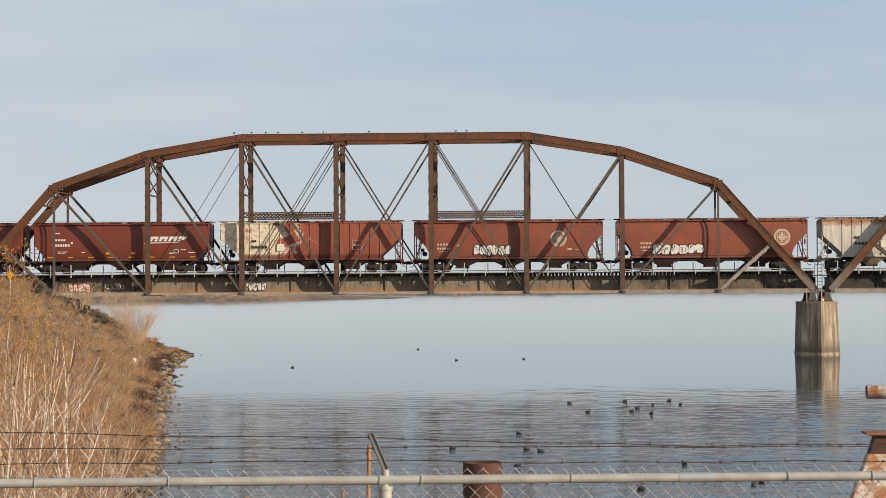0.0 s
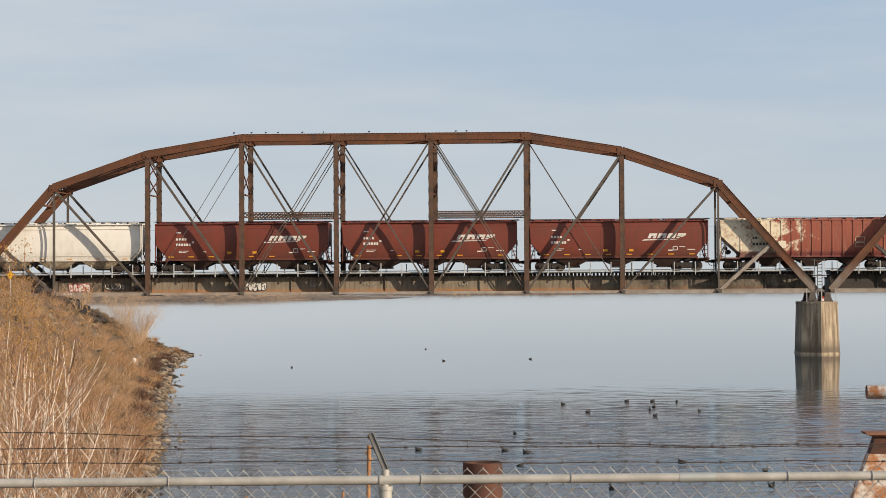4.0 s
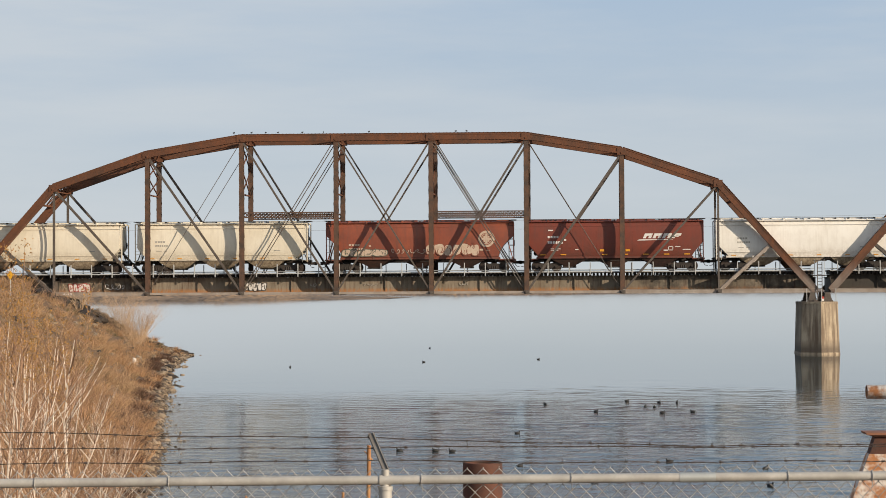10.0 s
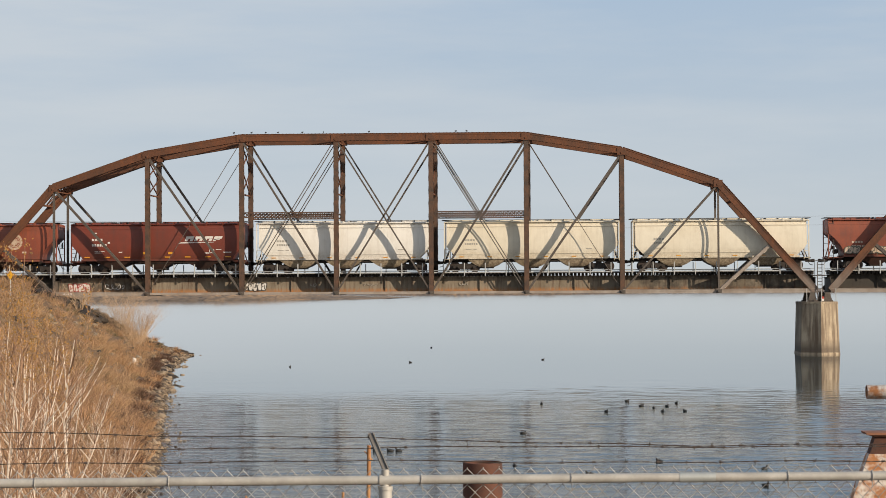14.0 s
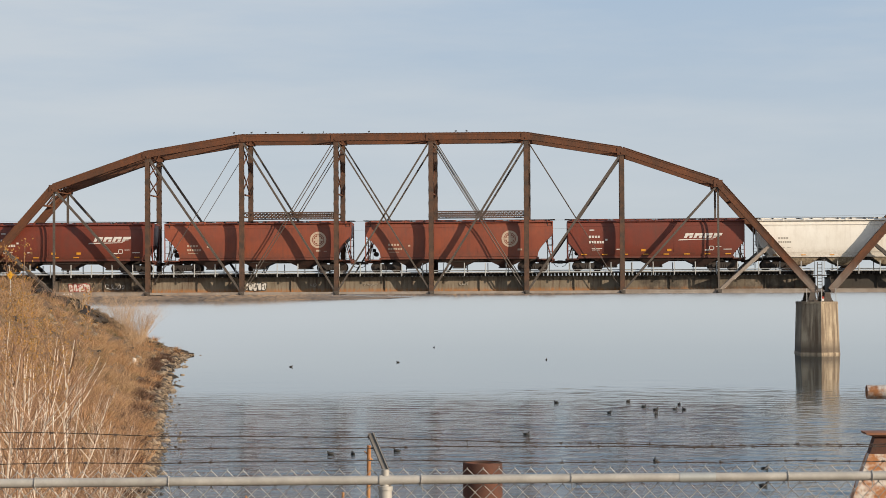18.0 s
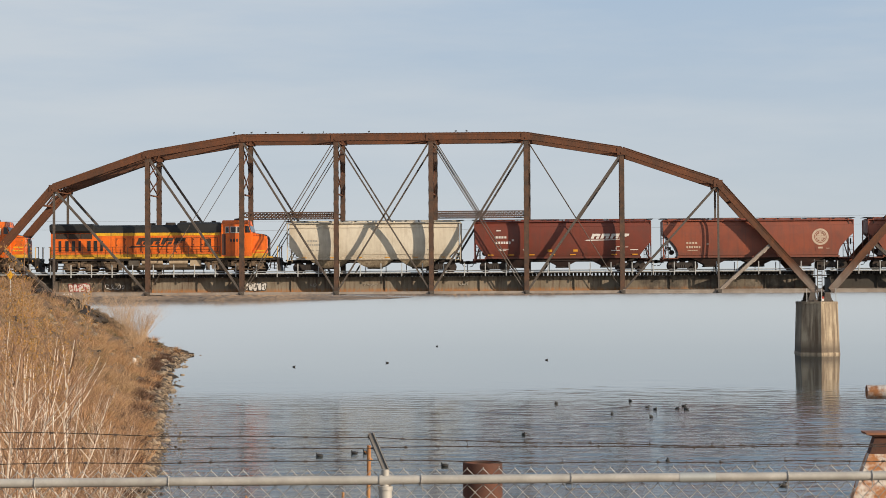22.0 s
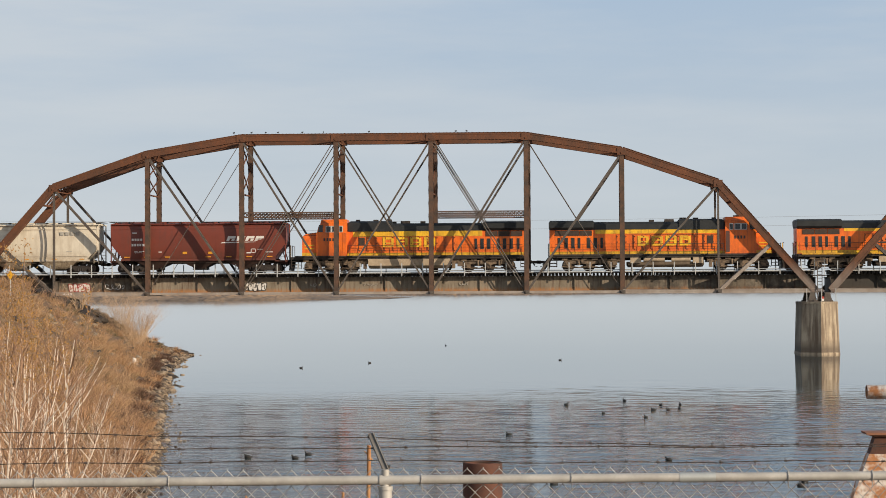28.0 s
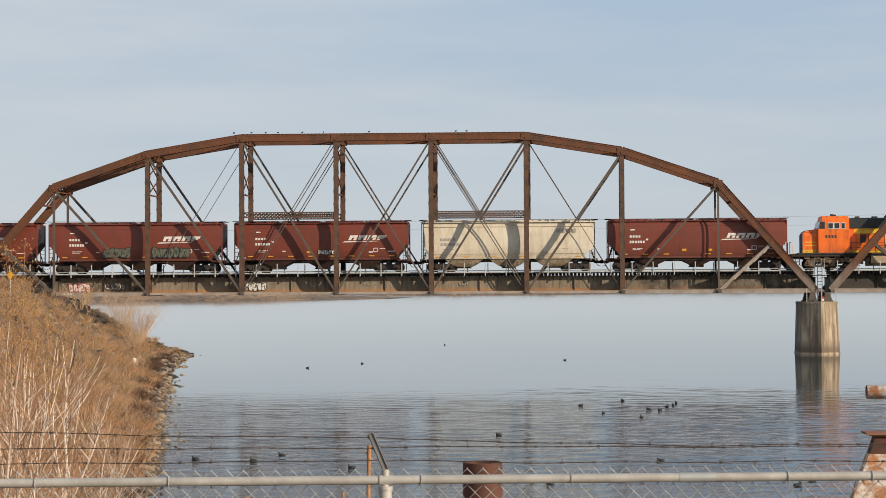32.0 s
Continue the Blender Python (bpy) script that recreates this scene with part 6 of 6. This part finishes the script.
def tufts(name, count, dmin, dmax, smin, smax, blades, height, radius, width, material, label, seed, arch=0.5, where=0.0):
    """Separate tufts of bent blades that fan out from their roots."""
    r = np.random.RandomState(seed)
    vs, fs = [], []
    made = tries = 0
    while made < count and tries < count * 6:
        tries += 1
        d = math.exp(r.uniform(math.log(dmin), math.log(dmax)))
        s = r.uniform(smin, smax)
        y = CAM_Y + d
        x = shore_x(y) - s
        if noise.noise(Vector((x * 0.4, y * 0.22, seed * 3.0))) < where + r.uniform(-0.15, 0.15):
            continue
        made += 1
        z = bank_z(x, y)
        size = r.uniform(0.55, 1.25)
        coarse = max(1.0, d / 60)
        n = int(blades / coarse ** 0.35 * r.uniform(0.7, 1.3)) + 4
        for q in range(n):
            a = r.uniform(0, 6.283)
            rad = radius * size * math.sqrt(r.rand())
            h = height * size * r.uniform(0.5, 1.0) * (1 - 0.35 * (rad / (radius * size)) ** 2)
            bx, by = x + math.cos(a) * rad * 0.5, y + math.sin(a) * rad * 0.5
            out = rad * 0.8 + h * arch * r.uniform(0.2, 1.0)
            w = width * coarse ** 0.55 * r.uniform(0.6, 1.4)
            t = r.uniform(0, 3.14)
            wx, wy = math.cos(t) * w / 2, math.sin(t) * w / 2
            mx_, my_ = bx + math.cos(a) * out * 0.4, by + math.sin(a) * out * 0.4
            ex, ey = bx + math.cos(a) * out, by + math.sin(a) * out
            o = len(vs)
            vs += [(bx - wx, by - wy, z - 0.06), (bx + wx, by + wy, z - 0.06), (mx_ + wx * 0.8, my_ + wy * 0.8, z + h * 0.62), (mx_ - wx * 0.8, my_ - wy * 0.8, z + h * 0.62), (ex, ey, z + h)]
            fs += [(o, o + 1, o + 2, o + 3), (o + 3, o + 2, o + 4)]
    me = bpy.data.meshes.new(name)
    me.from_pydata(vs, [], fs)
    me.materials.append(material)
    return tagged(new(name, me), label, "grass", kind="stuff")


tufts("dry_grass", 470, 26, 90, 0.55, 12, 80, 0.62, 0.32, 0.015, STRAW, "golden dry grass tufts on the bank", 3, 0.7, -0.03)
tufts("dry_grass", 420, 70, 178, 1.0, 16, 60, 0.55, 0.40, 0.014, STRAW, "withered golden grass on the far bank", 4, 0.8, 0.06)
tufts("grey_scrub", 900, 55, 178, 1.5, 22, 60, 0.6, 0.55, 0.013, SAGE, "grey-brown low scrub on the bank", 6, 0.4, 0.0)
OLIVE = straw("olive_grey_scrub_leaf", (0.25, 0.185, 0.09), (0.12, 0.09, 0.048), (0.21, 0.135, 0.07))
tufts("olive_scrub", 560, 32, 178, 2.0, 18, 60, 0.5, 0.5, 0.013, OLIVE, "dull olive scrub on the bank", 12, 0.5, 0.0)
tufts("dead_brush", 360, 34, 176, 0.5, 5.5, 70, 0.55, 0.5, 0.013, straw("rust_tan_mound", (0.56, 0.34, 0.175), (0.18, 0.10, 0.055), (0.46, 0.25, 0.12)), "rust-brown mounds of dead brush near the water", 15, 0.75, -0.02)
tufts("dead_brush", 430, 22, 100, 1.0, 13, 60, 1.05, 0.42, 0.0065, BRUSH, "upright red-brown dead brush on the bank", 5, 0.16, -0.06)
MOUND = straw("tan_orange_mound", (0.68, 0.45, 0.24), (0.25, 0.142, 0.077), (0.60, 0.36, 0.175))
tufts("dead_brush", 150, 32, 150, 0.9, 13, 230, 0.62, 1.0, 0.010, MOUND, "rounded tan mounds of dead brush on the slope", 35, 0.85, -0.05)
# root colour darkened to stand for the shade beneath the undercut bank
SHADEROOT = straw("dark_red_brown_roots", (0.13, 0.065, 0.038), (0.05, 0.028, 0.019), (0.09, 0.045, 0.028))
tufts("dead_brush", 420, 30, 172, 0.75, 1.7, 55, 0.42, 0.45, 0.014, SHADEROOT, "red-brown roots and brush behind shore stones, darkened as undercut shade", 25, 0.9, -0.12)


def rock_mesh(seed, level=2):
    bm = bmesh.new()
    bmesh.ops.create_icosphere(bm, subdivisions=level, radius=1.0)
    for v in bm.verts:
        k = 1 + 0.45 * noise.noise(v.co * 1.4 + Vector((seed * 7.1, 0, 0))) + 0.25 * noise.noise(v.co * 3 + Vector((0, seed * 3.3, 0)))
        v.co = Vector((v.co.x * k, v.co.y * k * 0.8, max(-0.4, v.co.z * k * 0.6)))
    me = bpy.data.meshes.new("rock")
    bm.to_mesh(me)
    bm.free()
    return me


r3 = random.Random(21)
rock_kinds = []
for i in range(10):
    me = rock_mesh(i, 1 if i % 2 else 2)
    me.materials.append(DARKROCK if i % 4 == 0 else ROCK)
    rock_kinds.append(me)


def rock(i, x, y, size, label, flat=1.0, sink=0.08):
    ob = new("rock", rock_kinds[i % 10])
    z = max(bank_z(x, y), -0.10)
    ob.matrix_basis = pose(x, y, z + size * sink, r3.uniform(-12, 12), r3.uniform(-12, 12), r3.uniform(0, 360)) @ Matrix.Diagonal((size * 1.3, size, size * flat, 1))
    tagged(ob, label, "rock", "shore rocks")


for i in range(170):
    d = 20 + 156 * r3.random() ** 0.9
    y = CAM_Y + d
    s = r3.gauss(0.45, 0.55)
    rock(i, shore_x(y) - s, y, r3.uniform(0.08, 0.24) * (0.75 + d / 200), "dark wet stone at the water's edge" if (i % 10) % 4 == 0 else "rough brown stone at the water's edge")
for i in range(34):      # the low spit of stones by the bridge
    f = r3.random()
    x, y = -35.2 + 4.6 * f + r3.uniform(-0.3, 0.3), CAM_Y + 173.5 + 3 * f + r3.uniform(-2.6, 1.2) * (1.1 - f)
    rock(i + 1, x, y, r3.uniform(0.18, 0.42) * (1.15 - 0.5 * f), "flat brown stone of a low spit in the water", 0.8)
for i in range(44):      # dark rubble under the crest
    x, y = r3.uniform(-41.5, -36.4), CAM_Y + r3.uniform(160, 173)
    rock((0, 4, 8)[i % 3], x, y, r3.uniform(0.25, 0.72), "dark broken concrete rubble on the bank", 1.0, 0.3)
for i in range(130):     # loose stones on the slope
    d = r3.uniform(60, 170)
    y = CAM_Y + d
    rock(i, shore_x(y) - r3.uniform(1.5, 13), y, r3.uniform(0.12, 0.36), "loose stone on the dry slope")


def rubble():
    """Countless small stones along the water's edge."""
    r = random.Random(77)
    g = Geo()
    src = rock_kinds[1]
    base = [tuple(v.co) for v in src.vertices]
    tris = [tuple(p.vertices) for p in src.polygons]
    for i in range(1900):
        d = math.exp(r.uniform(math.log(45), math.log(177)))
        y = CAM_Y + d
        x = shore_x(y) - r.gauss(0.30, 0.36)
        s = r.uniform(0.04, 0.10) * (0.7 + d / 130)
        z = max(bank_z(x, y), -0.03) - 0.2 * s
        a = r.uniform(0, 6.28)
        ca, sa = math.cos(a) * s, math.sin(a) * s
        fx, fz = r.uniform(0.8, 1.5), r.uniform(0.7, 1.4)
        g.add([(x + px * fx * ca - py * sa, y + px * fx * sa + py * ca, z + pz * s * fz) for px, py, pz in base], tris)
    k = Mat("mixed_shore_rubble", "World", 0.9)
    c = k.mix(k.span(k.island(), 0.0, 1.0), (0.32, 0.23, 0.145), (0.035, 0.025, 0.018))
    k.color(c).bump(k.noise(9, 3), 0.4, 0.03)
    tagged(thing("shore_rubble", g, k.m), "brown rubble stones along the water's edge", "rubble", kind="stuff")


rubble()


def shrub(name, x, y, height, stems, spread, seed, material, label, leaves=0, thick=0.02, twigs=6, droop=0.0, leaf_from=0.55, split=False, low=0.6, forks=0):
    """Upright bare stems that fork into twigs, with a few dead leaves."""
    r = random.Random(seed)
    z0 = bank_z(x, y) - 0.05
    ob = thing(name, at=pose(x, y, z0), label=label, category="sapling" if split else "shrub", group="bank saplings" if split else "bank shrubs")
    g, gt, gl = Geo(), Geo(), Geo()
    for i in range(stems):
        if split:
            g, gt = Geo(), Geo()
        a = r.uniform(0, 6.283)
        out = spread * r.uniform(0.25, 1.0)
        h = height * r.uniform(low, 1.0)
        p0 = Vector((math.cos(a) * 0.12 * spread, math.sin(a) * 0.12 * spread, 0))
        pts = []
        jx, jy = r.uniform(-0.06, 0.06), r.uniform(-0.06, 0.06)
        for k in range(7):
            f = k / 6
            pts.append(p0 + Vector((math.cos(a) * out * f ** 1.5 + jx * math.sin(f * 7) * height * 0.4, math.sin(a) * out * f ** 1.5 + jy * math.sin(f * 6 + 1) * height * 0.4, h * (f - droop * f * f * f))))
        g.path(pts, thick * r.uniform(0.7, 1.1), 5, 0.25)
        for k in range(forks):                     # long side branches that rise at a slant
            f = r.uniform(0.15, 0.7)
            j = min(5, int(f * 6))
            base = pts[j].lerp(pts[j + 1], f * 6 - j)
            b = r.uniform(0, 6.283)
            ln = h * r.uniform(0.22, 0.45) * (1.2 - f * 0.6)
            d = Vector((math.cos(b) * 0.8, math.sin(b) * 0.5, r.uniform(0.35, 1.1))).normalized()
            g.path([base, base + d * ln * 0.5 + Vector((0, 0, 0.03 * ln)), base + d * ln + Vector((0, 0, 0.16 * ln))], thick * 0.5, 4, 0.3)
            for m in range(5):
                e = base + d * ln * r.uniform(0.3, 1.0)
                d2 = (d + Vector((r.uniform(-1, 1), r.uniform(-1, 1), r.uniform(0, 0.9))) * 0.7).normalized()
                gt.path([e, e + d2 * ln * r.uniform(0.15, 0.4)], thick * 0.2, 3, 0.5)
        for k in range(twigs):
            f = r.uniform(0.2, 0.95)
            j = min(5, int(f * 6))
            base = pts[j].lerp(pts[j + 1], f * 6 - j)
            b = r.uniform(0, 6.283)
            ln = h * r.uniform(0.1, 0.30) * (1.15 - f * 0.6)
            d = Vector((math.cos(b) * 0.55, math.sin(b) * 0.55, r.uniform(0.5, 1.0))).normalized()
            q = [base, base + d * ln * 0.5 + Vector((0, 0, 0.02)), base + d * ln + Vector((r.uniform(-0.1, 0.1), r.uniform(-0.1, 0.1), 0.05)) * ln]
            gt.path(q, thick * 0.36, 3, 0.4)
            for m in range(3):
                e = q[1].lerp(q[2], r.random())
                b2 = r.uniform(0, 6.283)
                d2 = (d + Vector((math.cos(b2), math.sin(b2), r.uniform(-0.2, 0.6))) * 0.8).normalized()
                gt.path([e, e + d2 * ln * 0.4], thick * 0.22, 3, 0.5)
        for k in range(leaves):
            f = r.uniform(leaf_from, 1.0)
            j = min(5, int(f * 6))
            c = pts[j].lerp(pts[j + 1], f * 6 - j) + Vector((r.gauss(0, 0.07), r.gauss(0, 0.07), r.gauss(0, 0.05)))
            u = Vector((r.gauss(0, 1), r.gauss(0, 1), r.gauss(0, 1))).normalized() * r.uniform(0.012, 0.024)
            w = u.orthogonal().normalized() * u.length * 0.6
            gl.add([c - u, c + w, c + u, c - w], [(0, 1, 2, 3)])
        if split:
            st = part("stem", g, material, ob, smooth=60)
            if twigs:
                part("twig_spray", gt, TWIG, st, kind="stuff")
    if not split:
        g.add(gt.v, gt.f)
        part("crown", g, material, ob, kind="stuff")
    if leaves:
        part("foliage", gl, LEAF, ob, "withered amber leaves", kind="stuff")
    return ob


def side_x(f, d):
    """x at distance d of a line over the bank: f = 0 furthest from the water, 1 at its edge."""
    return (-0.279 + 0.087 * f) * d


r4 = random.Random(33)
# tall pale saplings
for f, d, h, st in ((0.17, 33, 4.3, 3), (0.34, 31, 4.0, 2), (0.44, 34, 4.4, 3), (0.08, 36, 4.2, 3), (0.58, 38, 2.9, 3), (0.25, 42, 3.6, 3), (0.02, 30, 3.9, 3), (0.30, 28, 3.3, 3), (0.50, 30, 2.8, 2), (0.66, 41, 2.6, 3), (0.38, 37, 3.4, 3), (0.13, 45, 3.4, 3)):
    shrub("sapling", side_x(f, d), CAM_Y + d, h, st, 1.0, int(d * 10 + h), STEM, "pale bare sapling with few withered leaves on the bank", leaves=6, thick=0.031, twigs=9, split=True, forks=3)
# leafy tips that stand up before the bridge
for f, d, h in ((0.08, 27, 6.1), (0.06, 28, 5.9), (0.20, 28, 5.4), (0.30, 30, 5.3), (0.39, 29, 5.75), (0.50, 30, 5.3), (0.14, 31, 5.4), (0.10, 28, 5.9)):
    shrub("sapling", side_x(f, d), CAM_Y + d, h, 2, 0.5, int(d * 7), TWIG, "thin sapling with withered amber leaves on the bank", leaves=130, thick=0.012, twigs=9, leaf_from=0.74, split=True, low=0.85)
# dense red-brown brush
for i in range(64):
    d = r4.uniform(24, 80)
    f = r4.uniform(0.0, 0.86)
    shrub("bare_shrub", side_x(f, d), CAM_Y + d, r4.uniform(1.2, 2.5), 13, 0.9, 100 + i, TWIG if i % 6 else STEM, "bare red-brown shrub with many thin stems" if i % 6 else "pale bare shrub with many thin stems", thick=0.0058 if d < 45 else 0.009, twigs=7)
# fan-shaped willow by the spit, and scrub beyond
for x, y, h, st in ((-34.0, -4.5, 4.2, 80), (-35.8, -3.0, 3.8, 60), (-33.2, -9.0, 2.6, 30), (-38.4, -8.0, 2.6, 18), (-31.4, -20.0, 1.9, 14)):
    shrub("willow_shrub", x, y, h, st, h * 0.85, int(h * 31), WILLOW, "fan-shaped bare tan willow shrub by the water", thick=0.013, twigs=13)
for i in range(30):
    d = r4.uniform(75, 168)
    s = r4.uniform(4, 20)
    y = CAM_Y + d
    shrub("bare_shrub", shore_x(y) - s, y, r4.uniform(0.8, 1.6), 12, 0.8, 300 + i, TWIG, "low red-brown scrub bush on the bank", thick=0.018, twigs=6)
for i in range(16):
    x, y = r4.uniform(-47, -39.5), CAM_Y + r4.uniform(150, 169)
    shrub("sagebrush", x, y, r4.uniform(0.8, 1.4), 34, 0.75, 500 + i, SAGE, "rounded grey-tan sagebrush by the bridge end", thick=0.016, twigs=9)
litter = thing("litter_sheet", Geo().hull([(0.0, -0.2, 0.2, -0.14, 0.14), (0.2, -0.24, 0.05, -0.1, 0.14), (0.36, -0.28, -0.1, -0.04, 0.1)]), LOGOWHITE,
               at=pose(-27.2, -39.0, bank_z(-27.2, -39.0), 0, 20, 30), label="crumpled white sheet of litter on the bank", category="litter")

# ---- birds ----
DUCKMAT = two_tone("dark_duck_plumage", (0.016, 0.015, 0.014), (0.035, 0.03, 0.027), 8.0, rough=0.7)
BILL = two_tone("pale_bill", (0.45, 0.42, 0.36), (0.5, 0.45, 0.4), 8.0, rough=0.5)


def ball(g, c, s, n=8, m=6):
    vs = [(c[0], c[1], c[2] - s[2])]
    for j in range(1, m):
        t = math.pi * j / m
        vs += [(c[0] + s[0] * math.sin(t) * math.cos(2 * math.pi * i / n), c[1] + s[1] * math.sin(t) * math.sin(2 * math.pi * i / n), c[2] - s[2] * math.cos(t)) for i in range(n)]
    vs.append((c[0], c[1], c[2] + s[2]))
    fs = [(0, 1 + (i + 1) % n, 1 + i) for i in range(n)]
    for j in range(m - 2):
        fs += [(1 + j * n + i, 1 + j * n + (i + 1) % n, 1 + (j + 1) * n + (i + 1) % n, 1 + (j + 1) * n + i) for i in range(n)]
    e = len(vs) - 1
    fs += [(e, e - n + i, e - n + (i + 1) % n) for i in range(n)]
    return g.add(vs, fs)


def shrink(g, k=0.74):
    g.v = [(x * k, y * k, z * k) for x, y, z in g.v]
    return g


def make_duck():
    duck = thing("duck", label="small dark duck floating on the river", category="duck", group="ducks")
    g = ball(Geo(), (0, 0, 0.04), (0.17, 0.10, 0.085))
    g.hull([(0.05, -0.19, -0.10, -0.03, 0.03), (0.08, -0.19, -0.12, -0.02, 0.02)])
    shrink(g)
    part("body", g, DUCKMAT, duck, smooth=60)
    g = Geo().path([(0.10, 0, 0.07), (0.12, 0, 0.12), (0.125, 0, 0.135)], 0.04, 6, 0.8)
    shrink(ball(g, (0.135, 0, 0.145), (0.05, 0.038, 0.038)))
    part("head", g, DUCKMAT, duck, smooth=60)
    g = shrink(Geo().hull([(0.13, 0.17, 0.215, -0.014, 0.014), (0.148, 0.17, 0.2, -0.01, 0.01)]))
    part("bill", g, BILL, duck)
    return duck


DUCK_TIMES = (0, 6, 13, 19, 23, 28, 32)
DUCK_WAYS = [
    ((2.9, -80.6), (2.9, -80.6), (3.7, -80.3), (3.9, -81.5), (4.0, -81.9), (3.6, -81.5), (3.6, -81.5)),
    ((5.1, -71.9), (5.2, -71.9), (5.2, -71.9), (5.3, -71.9), (5.4, -71.4), (5.1, -71.4), (5.0, -71.4)),
    ((5.0, -79.9), (6.1, -78.2), (5.7, -75.9), (5.8, -76.8), (6.0, -77.3), (6.7, -75.4), (6.9, -76.8)),
    ((5.4, -77.7), (6.4, -76.8), (6.2, -77.3), (6.2, -79.1), (6.2, -78.6), (6.1, -79.1), (5.9, -78.6)),
    ((5.8, -82.0), (6.0, -83.6), (6.5, -79.9), (5.9, -82.8), (5.6, -84.4), (5.4, -84.4), (5.2, -84.4)),
    ((6.3, -75.4), (6.6, -71.5), (6.9, -75.4), (7.2, -78.7), (7.3, -78.2), (6.8, -79.1), (6.4, -79.1)),
    ((7.4, -71.5), (7.8, -72.6), (7.6, -73.6), (7.7, -75.0), (7.8, -76.4), (7.7, -75.0), (7.6, -73.6)),
    ((7.7, -75.0), (8.3, -80.9), (7.5, -80.4), (7.6, -78.7), (7.7, -78.7), (7.4, -78.2), (7.3, -75.5)),
    ((2.2, -73.3), (1.6, -74.3), (0.7, -74.2), (1.6, -72.8), (1.5, -73.8), (2.0, -74.8), (2.7, -75.7)),
    ((-17.8, -26.0), (-17.9, -26.0), (-18.1, -24.9), (-18.0, -24.9), (-17.7, -24.9), (-17.0, -27.1), (-16.5, -27.2)),
    ((-0.2, -9.7), (0.6, -9.7), (1.3, -11.1), (1.7, -11.2), (1.7, -12.5), (2.8, -12.6), (3.2, -12.6)),
    ((-10.7, 18.2), (-9.8, 20.0), (-9.7, 23.8), (-9.4, 25.7), (-9.2, 29.7), (-8.5, 31.7), (-8.7, 33.8)),
    ((-5.8, -11.7), (-7.3, -14.1), (-9.1, -16.4), (-10.6, -16.3), (-11.4, -17.4), (-12.6, -17.3), (-13.1, -18.5)),
    ((-0.3, -94.5), (-0.5, -94.2), (-0.2, -94.2), (0.0, -94.8), (-0.2, -94.8), (-0.7, -94.8), (-1.1, -95.1)),
    ((5.2, -107.9), (5.1, -107.1), (4.5, -107.1), (4.3, -106.8), (4.8, -106.9), (4.8, -106.4), (4.5, -106.8)),
    ((-0.0, -102.2), (-1.4, -102.6), (-4.9, -102.6), (-7.1, -104.2), (-7.4, -104.7), (-9.7, -105.1), (-11.4, -105.9)),
    ((0.5, -102.9), (-0.6, -103.4), (-4.4, -102.6), (-6.2, -104.0), (-6.1, -103.5), (-8.0, -105.5), (-9.3, -106.6)),
    ((-2.7, -101.6), (-4.3, -102.3), (-4.6, -102.6), (-4.7, -102.8), (-6.2, -103.4), (-7.7, -104.1), (-8.6, -104.4)),
    ((-0.3, -108.7), (-0.2, -108.7), (-0.3, -108.7), (-1.8, -108.6), (-3.0, -108.5), (-4.6, -108.8), (-5.7, -109.2)),
    ((3.3, -115.9), (2.2, -115.5), (2.0, -111.4), (1.5, -113.2), (1.2, -114.0), (0.8, -114.5), (0.7, -114.5)),
    ((7.0, -113.9), (7.2, -115.1), (7.0, -115.1), (6.9, -115.1), (7.7, -115.1), (8.0, -115.1), (7.9, -115.1)),
    ((6.7, -114.6), (7.7, -109.6), (7.6, -109.8), (7.6, -109.8), (7.8, -112.8), (8.3, -113.8), (8.6, -113.3)),
]
DUCKS = [make_duck()]
while len(DUCKS) < len(DUCK_WAYS):
    DUCKS.append(copy_thing(DUCKS[0], pose(0, 0, 0)))

bird = thing("perched_bird", label="small dark bird perched on the top chord", category="bird", group="perched birds")
part("body", ball(Geo(), (0, 0, 0.1), (0.10, 0.05, 0.06)), DUCKMAT, bird, smooth=60)
part("head", ball(Geo(), (0.07, 0, 0.165), (0.035, 0.03, 0.035)), DUCKMAT, bird, smooth=60)
for y in (-0.02, 0.02):
    part("leg", Geo().tube((0, y, -0.03), (0, y, 0.05), 0.008, 4), DUCKMAT, bird)
bird.matrix_basis = pose(-14.0, 0, 20.02)
for x, turn in ((-26.2, 0), (-24.6, 0), (-23.3, 160), (-22.2, 10), (-20.0, 30), (-6.2, 0), (-5.2, 190), (-18.1, 90)):
    copy_thing(bird, pose(x, 0, 20.02, 0, 0, turn))


# ---- what moves ----
def motions():
    for car, x in TRAIN:
        walk(car, [(t, pose(x + SPEED * t, TRUSS_W / 2, RAIL_Z)) for t in (0, 8, 16, 24, 32)])
    first = {}
    for wheel, r in SPINNERS:
        x = wheel.matrix_basis.translation.x
        key = (round(x, 2), r)
        if key not in first:
            n = int(SPEED * 32 / r / radians(80)) + 1
            walk(wheel, [(32 * i / n, pose(x, 0, r, 0, math.degrees(SPEED * 32 * i / n / r) % 360, 0)) for i in range(n + 1)])
            first[key] = wheel
        else:
            wheel.rotation_mode = "QUATERNION"
            keys = wheel.animation_data_create()
            keys.action = first[key].animation_data.action
            keys.action_slot = first[key].animation_data.action_slot
    for duck, way in zip(DUCKS, DUCK_WAYS):
        rows = []
        turn = 0.0
        for i, (t, (x, y)) in enumerate(zip(DUCK_TIMES, way)):
            x1, y1 = way[min(i + 1, len(way) - 1)]
            if math.hypot(x1 - x, y1 - y) > 0.25:
                goal = math.degrees(math.atan2(0.2 * (y1 - y), x1 - x + 0.01))
                step = (goal - turn + 180) % 360 - 180
                turn += max(-85, min(85, step)) if i else step
            rows.append((t, pose(x, y, 0.0, 0, 0, turn)))
        walk(duck, rows)


motions()
